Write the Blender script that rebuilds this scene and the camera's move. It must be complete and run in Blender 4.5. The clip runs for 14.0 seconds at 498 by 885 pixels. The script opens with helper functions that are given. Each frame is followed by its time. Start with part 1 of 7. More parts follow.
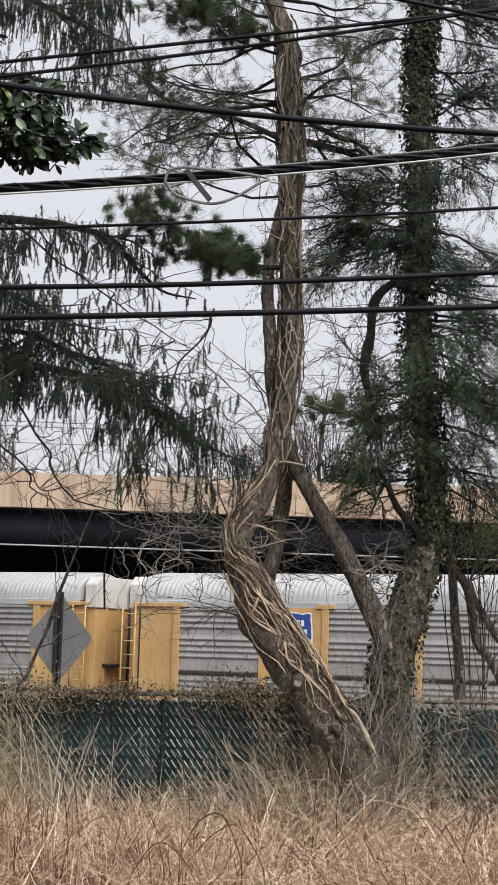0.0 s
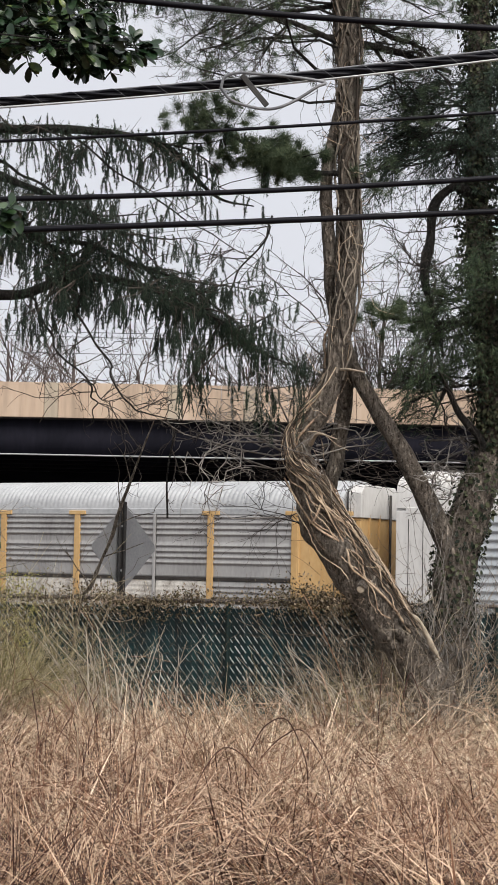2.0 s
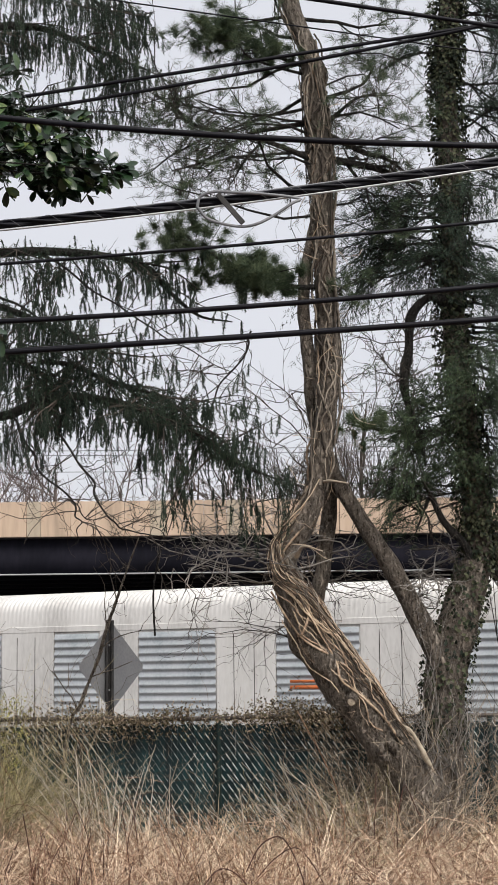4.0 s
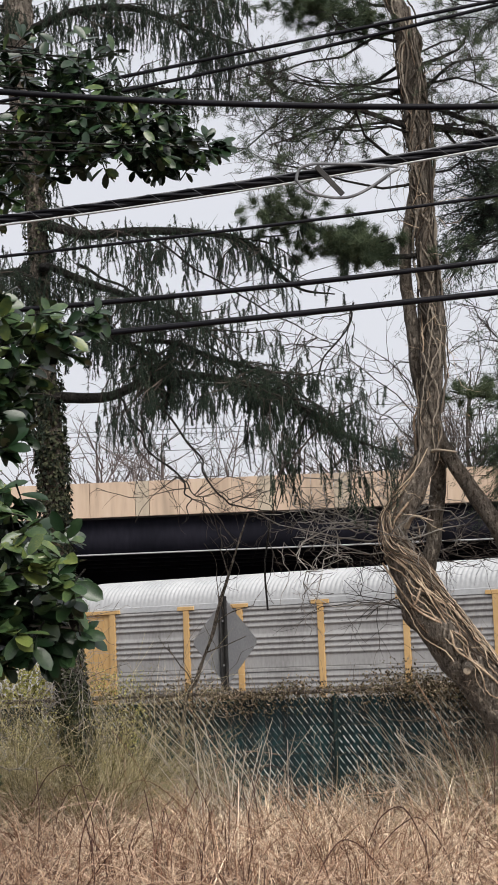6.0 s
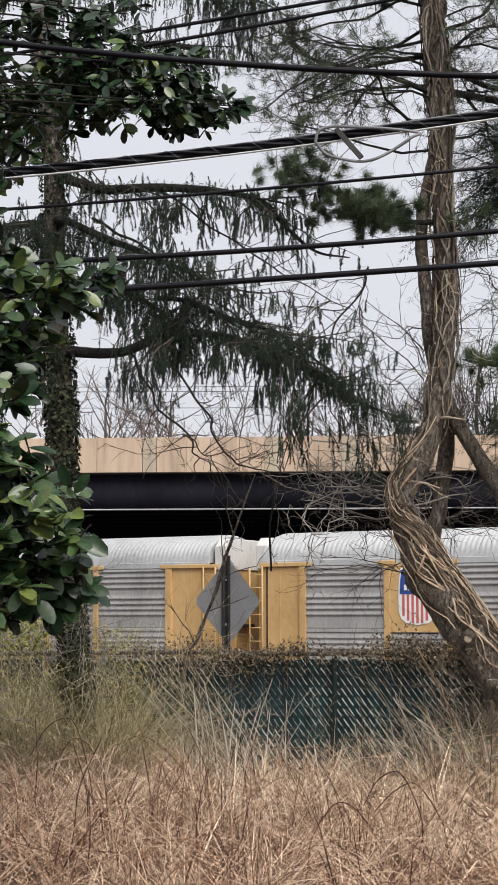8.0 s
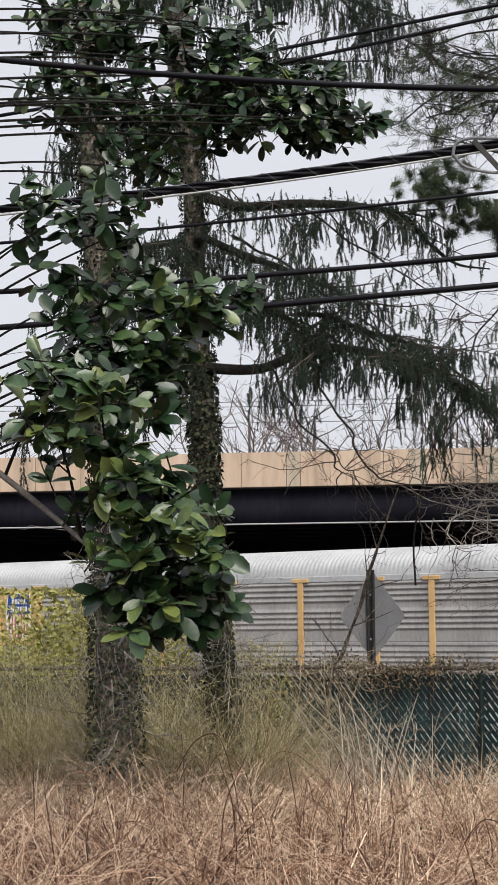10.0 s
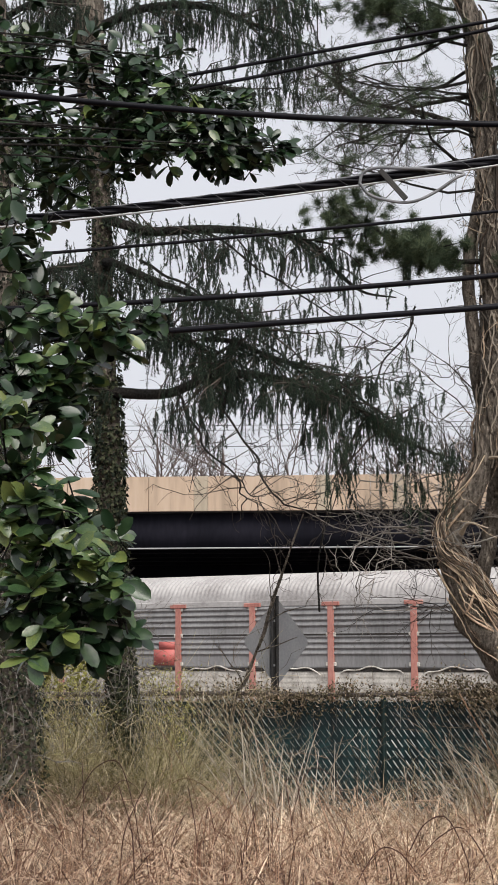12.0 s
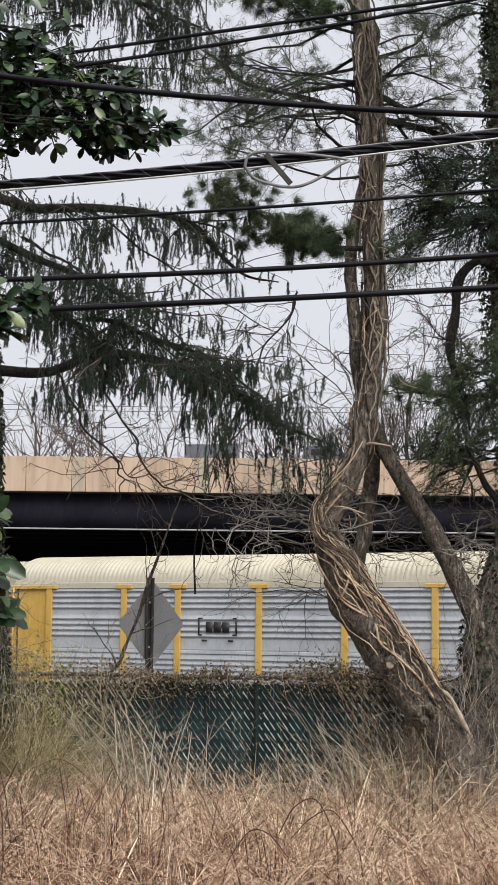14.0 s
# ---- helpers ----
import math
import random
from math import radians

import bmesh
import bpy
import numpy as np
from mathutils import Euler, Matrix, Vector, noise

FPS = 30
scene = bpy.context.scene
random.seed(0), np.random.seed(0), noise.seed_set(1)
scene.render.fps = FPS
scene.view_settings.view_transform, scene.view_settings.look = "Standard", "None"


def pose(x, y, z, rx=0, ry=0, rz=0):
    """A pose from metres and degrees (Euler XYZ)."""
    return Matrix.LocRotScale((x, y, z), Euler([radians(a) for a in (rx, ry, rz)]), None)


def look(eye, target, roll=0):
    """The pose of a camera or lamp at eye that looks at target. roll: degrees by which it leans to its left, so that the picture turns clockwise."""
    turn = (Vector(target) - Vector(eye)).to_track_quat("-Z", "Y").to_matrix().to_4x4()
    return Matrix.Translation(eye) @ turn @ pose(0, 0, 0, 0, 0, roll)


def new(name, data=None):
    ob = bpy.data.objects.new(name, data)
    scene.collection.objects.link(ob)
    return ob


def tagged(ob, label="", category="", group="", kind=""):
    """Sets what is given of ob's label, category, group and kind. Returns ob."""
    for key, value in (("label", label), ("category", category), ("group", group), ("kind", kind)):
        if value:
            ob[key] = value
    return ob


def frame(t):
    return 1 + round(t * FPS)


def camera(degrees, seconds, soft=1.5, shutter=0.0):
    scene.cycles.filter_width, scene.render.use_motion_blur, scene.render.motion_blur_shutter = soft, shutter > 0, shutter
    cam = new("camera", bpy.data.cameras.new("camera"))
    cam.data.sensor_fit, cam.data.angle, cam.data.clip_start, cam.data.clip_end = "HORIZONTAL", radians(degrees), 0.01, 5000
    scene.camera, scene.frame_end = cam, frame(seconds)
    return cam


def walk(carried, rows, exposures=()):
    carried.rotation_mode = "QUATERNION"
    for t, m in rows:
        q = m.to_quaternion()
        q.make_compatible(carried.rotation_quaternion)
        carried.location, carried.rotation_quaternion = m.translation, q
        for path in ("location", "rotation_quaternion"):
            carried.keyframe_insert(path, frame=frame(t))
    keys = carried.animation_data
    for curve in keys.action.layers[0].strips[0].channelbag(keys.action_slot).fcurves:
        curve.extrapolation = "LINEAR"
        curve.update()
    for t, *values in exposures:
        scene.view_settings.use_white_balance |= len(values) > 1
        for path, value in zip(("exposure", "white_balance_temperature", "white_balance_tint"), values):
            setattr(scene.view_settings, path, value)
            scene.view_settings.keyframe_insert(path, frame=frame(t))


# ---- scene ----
# camera: seconds, eye, then yaw to the left, pitch up and roll in degrees
PATH = [
    (0, 0.021, -0.005, 1.567, -1.562, 7.187, 1.734),
    (0.5, 0.025, -0.012, 1.571, -1.188, 6.449, 1.932),
    (1, 0.029, -0.000, 1.578, -0.636, 5.266, 2.062),
    (1.5, 0.014, 0.022, 1.565, 0.000, 4.297, 1.766),
    (2, 0.017, 0.005, 1.568, 0.376, 4.081, 1.139),
    (2.5, 0.019, -0.002, 1.575, 0.331, 4.781, 0.385),
    (2.7, 0.030, -0.007, 1.578, 0.239, 5.225, 0.107),
    (3.2, 0.017, -0.002, 1.580, -0.010, 6.276, -0.339),
    (3.75, 0.002, 0.004, 1.582, -0.218, 7.392, -0.571),
    (4.3, -0.012, 0.009, 1.583, -0.096, 8.205, -0.787),
    (4.8, -0.025, 0.014, 1.585, 0.527, 8.458, -1.188),
    (5, -0.032, 0.012, 1.577, 0.944, 8.436, -1.440),
    (5.5, -0.029, -0.006, 1.579, 2.221, 7.983, -1.905),
    (6, -0.029, 0.001, 1.578, 3.310, 7.062, -2.137),
    (6.5, -0.032, -0.005, 1.580, 3.785, 6.106, -2.012),
    (7, -0.034, -0.003, 1.576, 3.589, 5.538, -1.383),
    (7.5, -0.031, -0.004, 1.583, 3.344, 5.475, -0.633),
    (8, -0.035, -0.003, 1.585, 3.612, 5.736, -0.072),
    (8.5, -0.024, -0.013, 1.595, 4.600, 5.879, 0.083),
    (9, -0.019, -0.025, 1.597, 6.062, 5.903, 0.001),
    (9.2, -0.018, -0.034, 1.593, 6.736, 5.985, -0.139),
    (9.7, -0.012, -0.024, 1.599, 7.962, 6.132, -0.349),
    (10.25, -0.005, -0.013, 1.605, 8.597, 6.254, -0.398),
    (10.8, 0.001, -0.002, 1.611, 8.418, 6.412, -0.349),
    (11.3, 0.007, 0.008, 1.617, 7.491, 6.655, -0.302),
    (11.5, 0.014, 0.002, 1.618, 6.909, 6.793, -0.292),
    (12, 0.024, 0.005, 1.615, 5.379, 6.993, -0.093),
    (12.5, 0.028, 0.010, 1.613, 3.952, 6.996, 0.157),
    (13, 0.027, 0.013, 1.608, 2.797, 6.818, 0.343),
    (13.5, 0.032, 0.014, 1.611, 1.939, 6.569, 0.513),
    (14, 0.024, 0.019, 1.611, 1.334, 6.443, 0.713),
]
cam = camera(16.455, 14.0, soft=1.5)


def aim(row):
    t, x, y, z, yaw, pitch, roll = row
    yaw, pitch = radians(yaw), radians(pitch)
    way = Vector((-math.sin(yaw) * math.cos(pitch), math.cos(yaw) * math.cos(pitch), math.sin(pitch)))
    return t, look((x, y, z), Vector((x, y, z)) + way, roll)


walk(cam, [aim(row) for row in PATH])

# ---- world and light: a bright overcast winter sky ----
world = bpy.data.worlds.new("overcast")
scene.world = world
world.use_nodes = True
wn, wl = world.node_tree.nodes, world.node_tree.links
wn.clear()
sky = wn.new("ShaderNodeTexSky")
sky.sky_type, sky.sun_disc = "NISHITA", False
sky.sun_elevation, sky.sun_rotation = radians(48.5), radians(151)
sky.air_density, sky.dust_density, sky.ozone_density = 1.0, 6.0, 1.0
gain = wn.new("ShaderNodeMix")
gain.data_type, gain.blend_type = "RGBA", "MIX"
gain.inputs[0].default_value = 0.86
gain.inputs[7].default_value = (7.7, 7.78, 8.3, 1)
back = wn.new("ShaderNodeBackground")
back.inputs[1].default_value = 0.109
outw = wn.new("ShaderNodeOutputWorld")
wl.new(sky.outputs[0], gain.inputs[6])
wl.new(gain.outputs[2], back.inputs[0])
wl.new(back.outputs[0], outw.inputs[0])
sun = new("sun", bpy.data.lights.new("sun", "SUN"))
sun.data.energy, sun.data.angle, sun.data.color = 3.7, radians(42), (1.0, 0.96, 0.9)
sun.matrix_world = look((0, 0, 40), (-17, 31, 0))

# ---- materials ----


def material(name, colors, scale=6.0, rough=0.8, bump=0.2, metal=0.0, island=0.0, each=0.0, fine=60.0, stretch=(1, 1, 1), spec=0.4, coords="Object"):
    """A surface whose colour runs over the given colours by two noises, coarse and fine."""
    m = bpy.data.materials.new(name)
    m.use_nodes = True
    n, l = m.node_tree.nodes, m.node_tree.links
    bsdf = n["Principled BSDF"]
    tc = n.new("ShaderNodeTexCoord")
    mp = n.new("ShaderNodeMapping")
    mp.inputs["Scale"].default_value = stretch
    l.new(tc.outputs[coords], mp.inputs[0])
    big, small = n.new("ShaderNodeTexNoise"), n.new("ShaderNodeTexNoise")
    big.inputs["Scale"].default_value, big.inputs["Detail"].default_value = scale, 6
    small.inputs["Scale"].default_value, small.inputs["Detail"].default_value = fine, 3
    for k in (big, small):
        l.new(mp.outputs[0], k.inputs["Vector"])
    mixf = n.new("ShaderNodeMath")
    mixf.operation = "MULTIPLY_ADD"
    mixf.inputs[1].default_value = 0.35
    l.new(small.outputs[0], mixf.inputs[0])
    last = n.new("ShaderNodeMath")
    last.operation = "MULTIPLY_ADD"
    last.inputs[1].default_value = 0.65
    l.new(big.outputs[0], last.inputs[0])
    l.new(last.outputs[0], mixf.inputs[2])
    last.inputs[2].default_value = 0.0
    value = mixf.outputs[0]
    for w, node, socket in ((island, "ShaderNodeNewGeometry", "Random Per Island"), (each, "ShaderNodeObjectInfo", "Random")):
        if not w:
            continue
        src, sh, ad = n.new(node), n.new("ShaderNodeMath"), n.new("ShaderNodeMath")
        sh.operation, ad.operation = "MULTIPLY_ADD", "ADD"
        sh.inputs[1].default_value, sh.inputs[2].default_value = w, -w / 2
        l.new(src.outputs[socket], sh.inputs[0])
        l.new(sh.outputs[0], ad.inputs[0])
        l.new(value, ad.inputs[1])
        value = ad.outputs[0]
    ramp = n.new("ShaderNodeValToRGB")
    els = ramp.color_ramp.elements
    while len(els) < len(colors):
        els.new(0.5)
    for i, c in enumerate(colors):
        els[i].position = 0.3 + 0.4 * i / max(1, len(colors) - 1)
        els[i].color = (*c, 1)
    l.new(value, ramp.inputs[0])
    l.new(ramp.outputs[0], bsdf.inputs["Base Color"])
    bsdf.inputs["Roughness"].default_value = rough
    bsdf.inputs["Metallic"].default_value = metal
    bsdf.inputs["Specular IOR Level"].default_value = spec
    if bump:
        b = n.new("ShaderNodeBump")
        b.inputs["Strength"].default_value, b.inputs["Distance"].default_value = bump, 0.02
        l.new(mixf.outputs[0], b.inputs["Height"])
        l.new(b.outputs[0], bsdf.inputs["Normal"])
    return m


M_SOIL = material("soil", [(0.016, 0.008, 0.006), (0.045, 0.023, 0.015), (0.09, 0.05, 0.033)], 0.8, 0.95, 0.5, fine=30)
M_STRAW = material("dry_grass", [(0.07, 0.032, 0.017), (0.23, 0.125, 0.068), (0.47, 0.305, 0.182), (0.71, 0.53, 0.36), (0.85, 0.7, 0.52)], 0.6, 0.7, 0, island=1.0, fine=5)
M_REDSTRAW = material("russet_grass", [(0.042, 0.015, 0.009), (0.13, 0.054, 0.031), (0.28, 0.145, 0.085), (0.47, 0.3, 0.19), (0.68, 0.5, 0.35)], 0.6, 0.7, 0, island=1.0, fine=5)
M_FALLEN = material("fallen_straw", [(0.15, 0.072, 0.042), (0.36, 0.213, 0.135), (0.63, 0.46, 0.33)], 2, 0.7, 0, island=0.7)
# russet with a very dark end, for the shade between the tufts
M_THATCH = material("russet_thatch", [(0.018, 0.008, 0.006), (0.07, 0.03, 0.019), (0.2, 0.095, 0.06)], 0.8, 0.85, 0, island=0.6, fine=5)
M_STALK = material("pale_stalk", [(0.36, 0.3, 0.235), (0.58, 0.515, 0.43), (0.74, 0.68, 0.59)], 2, 0.7, 0, island=0.5)
M_GREENGRASS = material("green_weeds", [(0.12, 0.1, 0.04), (0.3, 0.262, 0.115), (0.5, 0.445, 0.235), (0.68, 0.585, 0.4)], 1.2, 0.8, 0, island=0.7)
M_BROWNWEED = material("brown_weeds", [(0.11, 0.075, 0.048), (0.33, 0.24, 0.155), (0.58, 0.46, 0.32)], 1.2, 0.85, 0, island=0.7)
M_BRAMBLE = material("bramble", [(0.025, 0.012, 0.01), (0.06, 0.028, 0.022), (0.11, 0.053, 0.04)], 3, 0.7, 0, island=0.3, spec=0.2)
 
def bark(name, colors, scale):
    """Furrowed bark: upright plates with dark cracks between them."""
    m = material(name, colors, 7, 0.95, 0, fine=45, stretch=(1, 1, 0.3))
    n, l = m.node_tree.nodes, m.node_tree.links
    bsdf = n["Principled BSDF"]
    tc, mp, warp, vor = n.new("ShaderNodeTexCoord"), n.new("ShaderNodeMapping"), n.new("ShaderNodeTexNoise"), n.new("ShaderNodeTexVoronoi")
    mp.inputs["Scale"].default_value = (1, 1, 0.3)
    warp.inputs["Scale"].default_value, warp.inputs["Detail"].default_value, warp.inputs["Roughness"].default_value = scale * 1.1, 6, 0.7
    mixv = n.new("ShaderNodeMix")
    mixv.data_type = "VECTOR"
    mixv.inputs[0].default_value = 0.12
    vor.feature = "DISTANCE_TO_EDGE"
    vor.inputs["Scale"].default_value = scale * 0.6
    l.new(tc.outputs["Object"], mp.inputs[0])
    l.new(mp.outputs[0], warp.inputs["Vector"])
    l.new(mp.outputs[0], mixv.inputs[4])
    l.new(warp.outputs["Color"], mixv.inputs[5])
    l.new(mixv.outputs[1], vor.inputs["Vector"])
    both = n.new("ShaderNodeMath")
    both.operation = "MULTIPLY_ADD"
    both.inputs[1].default_value = 0.7
    l.new(vor.outputs["Distance"], both.inputs[0])
    l.new(warp.outputs[0], both.inputs[2])
    crack = n.new("ShaderNodeMapRange")
    crack.inputs[1].default_value, crack.inputs[2].default_value = 0.42, 0.7
    l.new(both.outputs[0], crack.inputs[0])
    old = bsdf.inputs["Base Color"].links[0].from_socket
    dark = n.new("ShaderNodeMix")
    dark.data_type, dark.blend_type = "RGBA", "MULTIPLY"
    dark.inputs[0].default_value = 1.0
    tone = n.new("ShaderNodeValToRGB")
    tone.color_ramp.elements[0].color = (0.2, 0.175, 0.15, 1)
    tone.color_ramp.elements[1].position = 0.6
    l.new(crack.outputs[0], tone.inputs[0])
    l.new(old, dark.inputs[6])
    l.new(tone.outputs[0], dark.inputs[7])
    patch, share, lichen = n.new("ShaderNodeTexNoise"), n.new("ShaderNodeMapRange"), n.new("ShaderNodeMix")
    patch.inputs["Scale"].default_value, patch.inputs["Detail"].default_value, patch.inputs["Roughness"].default_value = 34, 5, 0.75
    share.inputs[1].default_value, share.inputs[2].default_value, share.inputs[4].default_value = 0.53, 0.64, 0.6
    lichen.data_type = "RGBA"
    lichen.inputs[7].default_value = tuple(min(0.6, c * 1.5 + 0.02) for c in colors[-1]) + (1,)
    l.new(tc.outputs["Object"], patch.inputs["Vector"])
    l.new(patch.outputs[0], share.inputs[0])
    l.new(share.outputs[0], lichen.inputs[0])
    l.new(dark.outputs[2], lichen.inputs[6])
    l.new(lichen.outputs[2], bsdf.inputs["Base Color"])
    bump = n.new("ShaderNodeBump")
    bump.inputs["Strength"].default_value, bump.inputs["Distance"].default_value = 1.0, 0.045
    l.new(crack.outputs[0], bump.inputs["Height"])
    l.new(bump.outputs[0], bsdf.inputs["Normal"])
    return m


M_BARK = bark("bark", [(0.122, 0.1, 0.08), (0.21, 0.175, 0.142), (0.34, 0.295, 0.248)], 36)
# near black: the backlight on limbs before the sky is in this colour
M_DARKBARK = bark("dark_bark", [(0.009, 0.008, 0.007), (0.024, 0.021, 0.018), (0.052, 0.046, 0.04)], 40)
M_TWIG = material("bare_twig", [(0.018, 0.014, 0.012), (0.05, 0.04, 0.033), (0.11, 0.09, 0.075)], 3, 0.85, 0, island=0.3)
M_GREYTWIG = material("grey_twig", [(0.1, 0.09, 0.08), (0.215, 0.196, 0.178), (0.38, 0.352, 0.322)], 3, 0.85, 0, island=0.4)
M_FARTWIG = material("far_twig", [(0.075, 0.055, 0.05), (0.135, 0.105, 0.097), (0.21, 0.17, 0.155)], 2, 0.9, 0, island=0.3)
M_VINE = material("dead_vine", [(0.05, 0.033, 0.022), (0.12, 0.083, 0.056), (0.31, 0.218, 0.15), (0.57, 0.445, 0.325)], 4, 0.85, 0.3, island=1.0, fine=40)
M_FENCEVINE = material("fence_vine", [(0.1, 0.075, 0.055), (0.26, 0.205, 0.15), (0.5, 0.42, 0.32)], 3, 0.85, 0, island=0.6)
M_UPVINE = material("weathered_vine", [(0.04, 0.031, 0.024), (0.12, 0.098, 0.077), (0.27, 0.23, 0.185)], 4, 0.85, 0.3, island=0.7, fine=40)
# needle green darkened, as for boughs seen against the light
M_SPRUCE = material("spruce_needles", [(0.006, 0.014, 0.009), (0.017, 0.035, 0.021), (0.045, 0.07, 0.04)], 2, 0.75, 0, island=0.4)
M_PINE = material("pine_needles", [(0.015, 0.028, 0.015), (0.043, 0.072, 0.035), (0.125, 0.155, 0.08)], 2, 0.7, 0, island=0.4)
M_LOWPINE = material("soft_pine_needles", [(0.012, 0.024, 0.011), (0.032, 0.058, 0.026), (0.08, 0.11, 0.05)], 2, 0.7, 0, island=0.4)
M_OLIVELEAF = material("olive_leaf", [(0.07, 0.085, 0.03), (0.14, 0.155, 0.06), (0.24, 0.25, 0.11)], 1.5, 0.7, 0, island=0.5)
M_IVY = material("ivy_leaf", [(0.01, 0.015, 0.009), (0.028, 0.037, 0.019), (0.075, 0.08, 0.045)], 2, 0.7, 0, island=0.6, spec=0.2)
M_MAGNOLIA = material("magnolia_leaf", [(0.014, 0.034, 0.014), (0.034, 0.067, 0.026), (0.064, 0.104, 0.037), (0.14, 0.17, 0.045)], 1.5, 0.3, 0.1, each=0.35, island=0.5, fine=25, spec=0.55)
M_YELLOWLEAF = material("spring_leaf", [(0.22, 0.22, 0.05), (0.42, 0.4, 0.11), (0.58, 0.54, 0.2)], 1.5, 0.7, 0, island=0.5)
M_CABLE = material("cable_sheath", [(0.003, 0.003, 0.005), (0.006, 0.006, 0.009), (0.013, 0.013, 0.018)], 2, 0.45, 0.1, fine=90, spec=0.14)
M_STRAND = material("steel_strand", [(0.3, 0.3, 0.31), (0.44, 0.44, 0.45), (0.58, 0.58, 0.59)], 4, 0.4, 0.2, 0.3, fine=90)
M_GREYLOOP = material("grey_loop_cable", [(0.1, 0.105, 0.115), (0.17, 0.175, 0.185), (0.25, 0.255, 0.265)], 4, 0.5, 0.1)
M_SLAT = material("green_slat", [(0.0014, 0.008, 0.0105), (0.0042, 0.026, 0.03), (0.0125, 0.071, 0.079)], 1.6, 0.45, 0.1, each=0.2, fine=14)
# glints on the mesh, put into the colour of one wire set
M_GLINTWIRE = material("glint_wire", [(0.5, 0.56, 0.55), (0.7, 0.74, 0.73), (0.85, 0.87, 0.86)], 3, 0.4, 0, 0.1, island=0.4)
M_RAIL = material("fence_rail", [(0.06, 0.05, 0.045), (0.13, 0.11, 0.1), (0.22, 0.2, 0.18)], 6, 0.7, 0.3, 0.4)
M_SIGN = material("bare_aluminium", [(0.28, 0.285, 0.295), (0.35, 0.355, 0.365), (0.42, 0.425, 0.435)], 2.5, 0.6, 0.05, 0.2, fine=40)
M_SIGNPOST = material("dark_sign_post", [(0.02, 0.019, 0.019), (0.04, 0.038, 0.037), (0.08, 0.075, 0.07)], 6, 0.75, 0.2, 0.1)
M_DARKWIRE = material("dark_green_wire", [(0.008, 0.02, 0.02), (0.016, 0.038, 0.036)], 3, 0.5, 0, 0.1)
M_GALV = material("galvanised_panel", [(0.2, 0.195, 0.19), (0.33, 0.325, 0.32), (0.43, 0.425, 0.417)], 0.9, 0.55, 0.05, 0.1, each=0.14, fine=12, stretch=(1, 1, 0.3))
M_GALVOLD = material("weathered_panel", [(0.14, 0.138, 0.138), (0.26, 0.257, 0.258), (0.37, 0.366, 0.366)], 0.9, 0.6, 0.05, 0.1, each=0.2, fine=12, stretch=(1, 1, 0.3))
M_GALVBLUE = material("bluish_panel", [(0.29, 0.32, 0.35), (0.41, 0.44, 0.47), (0.5, 0.53, 0.55)], 0.9, 0.55, 0.05, 0.1, each=0.1, fine=12, stretch=(1, 1, 0.35))
M_BRIGHT = material("bright_panel", [(0.26, 0.3, 0.325), (0.42, 0.45, 0.47), (0.52, 0.54, 0.56)], 0.9, 0.5, 0.05, 0.1, fine=12)
M_YELLOW = material("yellow_paint", [(0.43, 0.265, 0.105), (0.53, 0.34, 0.148), (0.59, 0.405, 0.195)], 0.8, 0.6, 0.04, each=0.08, fine=7, stretch=(1, 1, 0.6))
M_DEEPYELLOW = material("deep_yellow_paint", [(0.44, 0.27, 0.05), (0.55, 0.355, 0.085), (0.62, 0.425, 0.135)], 0.8, 0.6, 0.04, each=0.08, fine=7, stretch=(1, 1, 0.6))
M_RED = material("faded_red_paint", [(0.3, 0.11, 0.09), (0.46, 0.2, 0.165), (0.55, 0.32, 0.27)], 1.2, 0.65, 0.08, each=0.1, fine=16, stretch=(1, 1, 0.4))
M_ROOF = material("roof_sheet", [(0.27, 0.28, 0.29), (0.4, 0.41, 0.42), (0.49, 0.5, 0.51)], 0.5, 0.6, 0.05, 0.0, fine=9)
M_ROOFGREY = material("weathered_roof", [(0.22, 0.205, 0.2), (0.38, 0.365, 0.36), (0.5, 0.485, 0.48)], 0.7, 0.65, 0.05, 0, fine=9)
M_ROOFCREAM = material("cream_roof", [(0.34, 0.31, 0.23), (0.46, 0.43, 0.34), (0.53, 0.5, 0.41)], 0.5, 0.6, 0.05, 0.0, fine=9)
M_WHITE = material("white_car_paint", [(0.43, 0.42, 0.405), (0.59, 0.58, 0.56), (0.68, 0.67, 0.65)], 0.7, 0.55, 0.05, 0, fine=12, stretch=(1, 1, 0.3))
M_STEEL = material("dark_steel", [(0.02, 0.018, 0.017), (0.045, 0.04, 0.037), (0.08, 0.07, 0.06)], 3, 0.7, 0.2, 0.4)
M_BLUE = material("logo_blue", [(0.02, 0.05, 0.22), (0.03, 0.075, 0.3)], 3, 0.5, 0)
M_LOGOWHITE = material("logo_white", [(0.7, 0.7, 0.7), (0.82, 0.82, 0.82)], 3, 0.5, 0)
M_LOGORED = material("logo_red", [(0.42, 0.1, 0.09), (0.55, 0.15, 0.13)], 3, 0.5, 0)
M_BLACK = material("black_mark", [(0.012, 0.012, 0.013), (0.03, 0.03, 0.032)], 3, 0.6, 0)
M_PALEGRAFFITI = material("pale_scrawl", [(0.13, 0.11, 0.09), (0.42, 0.39, 0.35), (0.62, 0.59, 0.54), (0.74, 0.71, 0.66)], 3.2, 0.6, 0, fine=15)
M_ORANGE = material("orange_stripe", [(0.6, 0.14, 0.04), (0.72, 0.22, 0.07)], 3, 0.6, 0)
M_CONCRETE = material("tan_concrete", [(0.29, 0.228, 0.172), (0.5, 0.377, 0.28), (0.58, 0.46, 0.36)], 0.9, 0.9, 0.1, each=0.1, fine=5, stretch=(1, 1, 0.12))
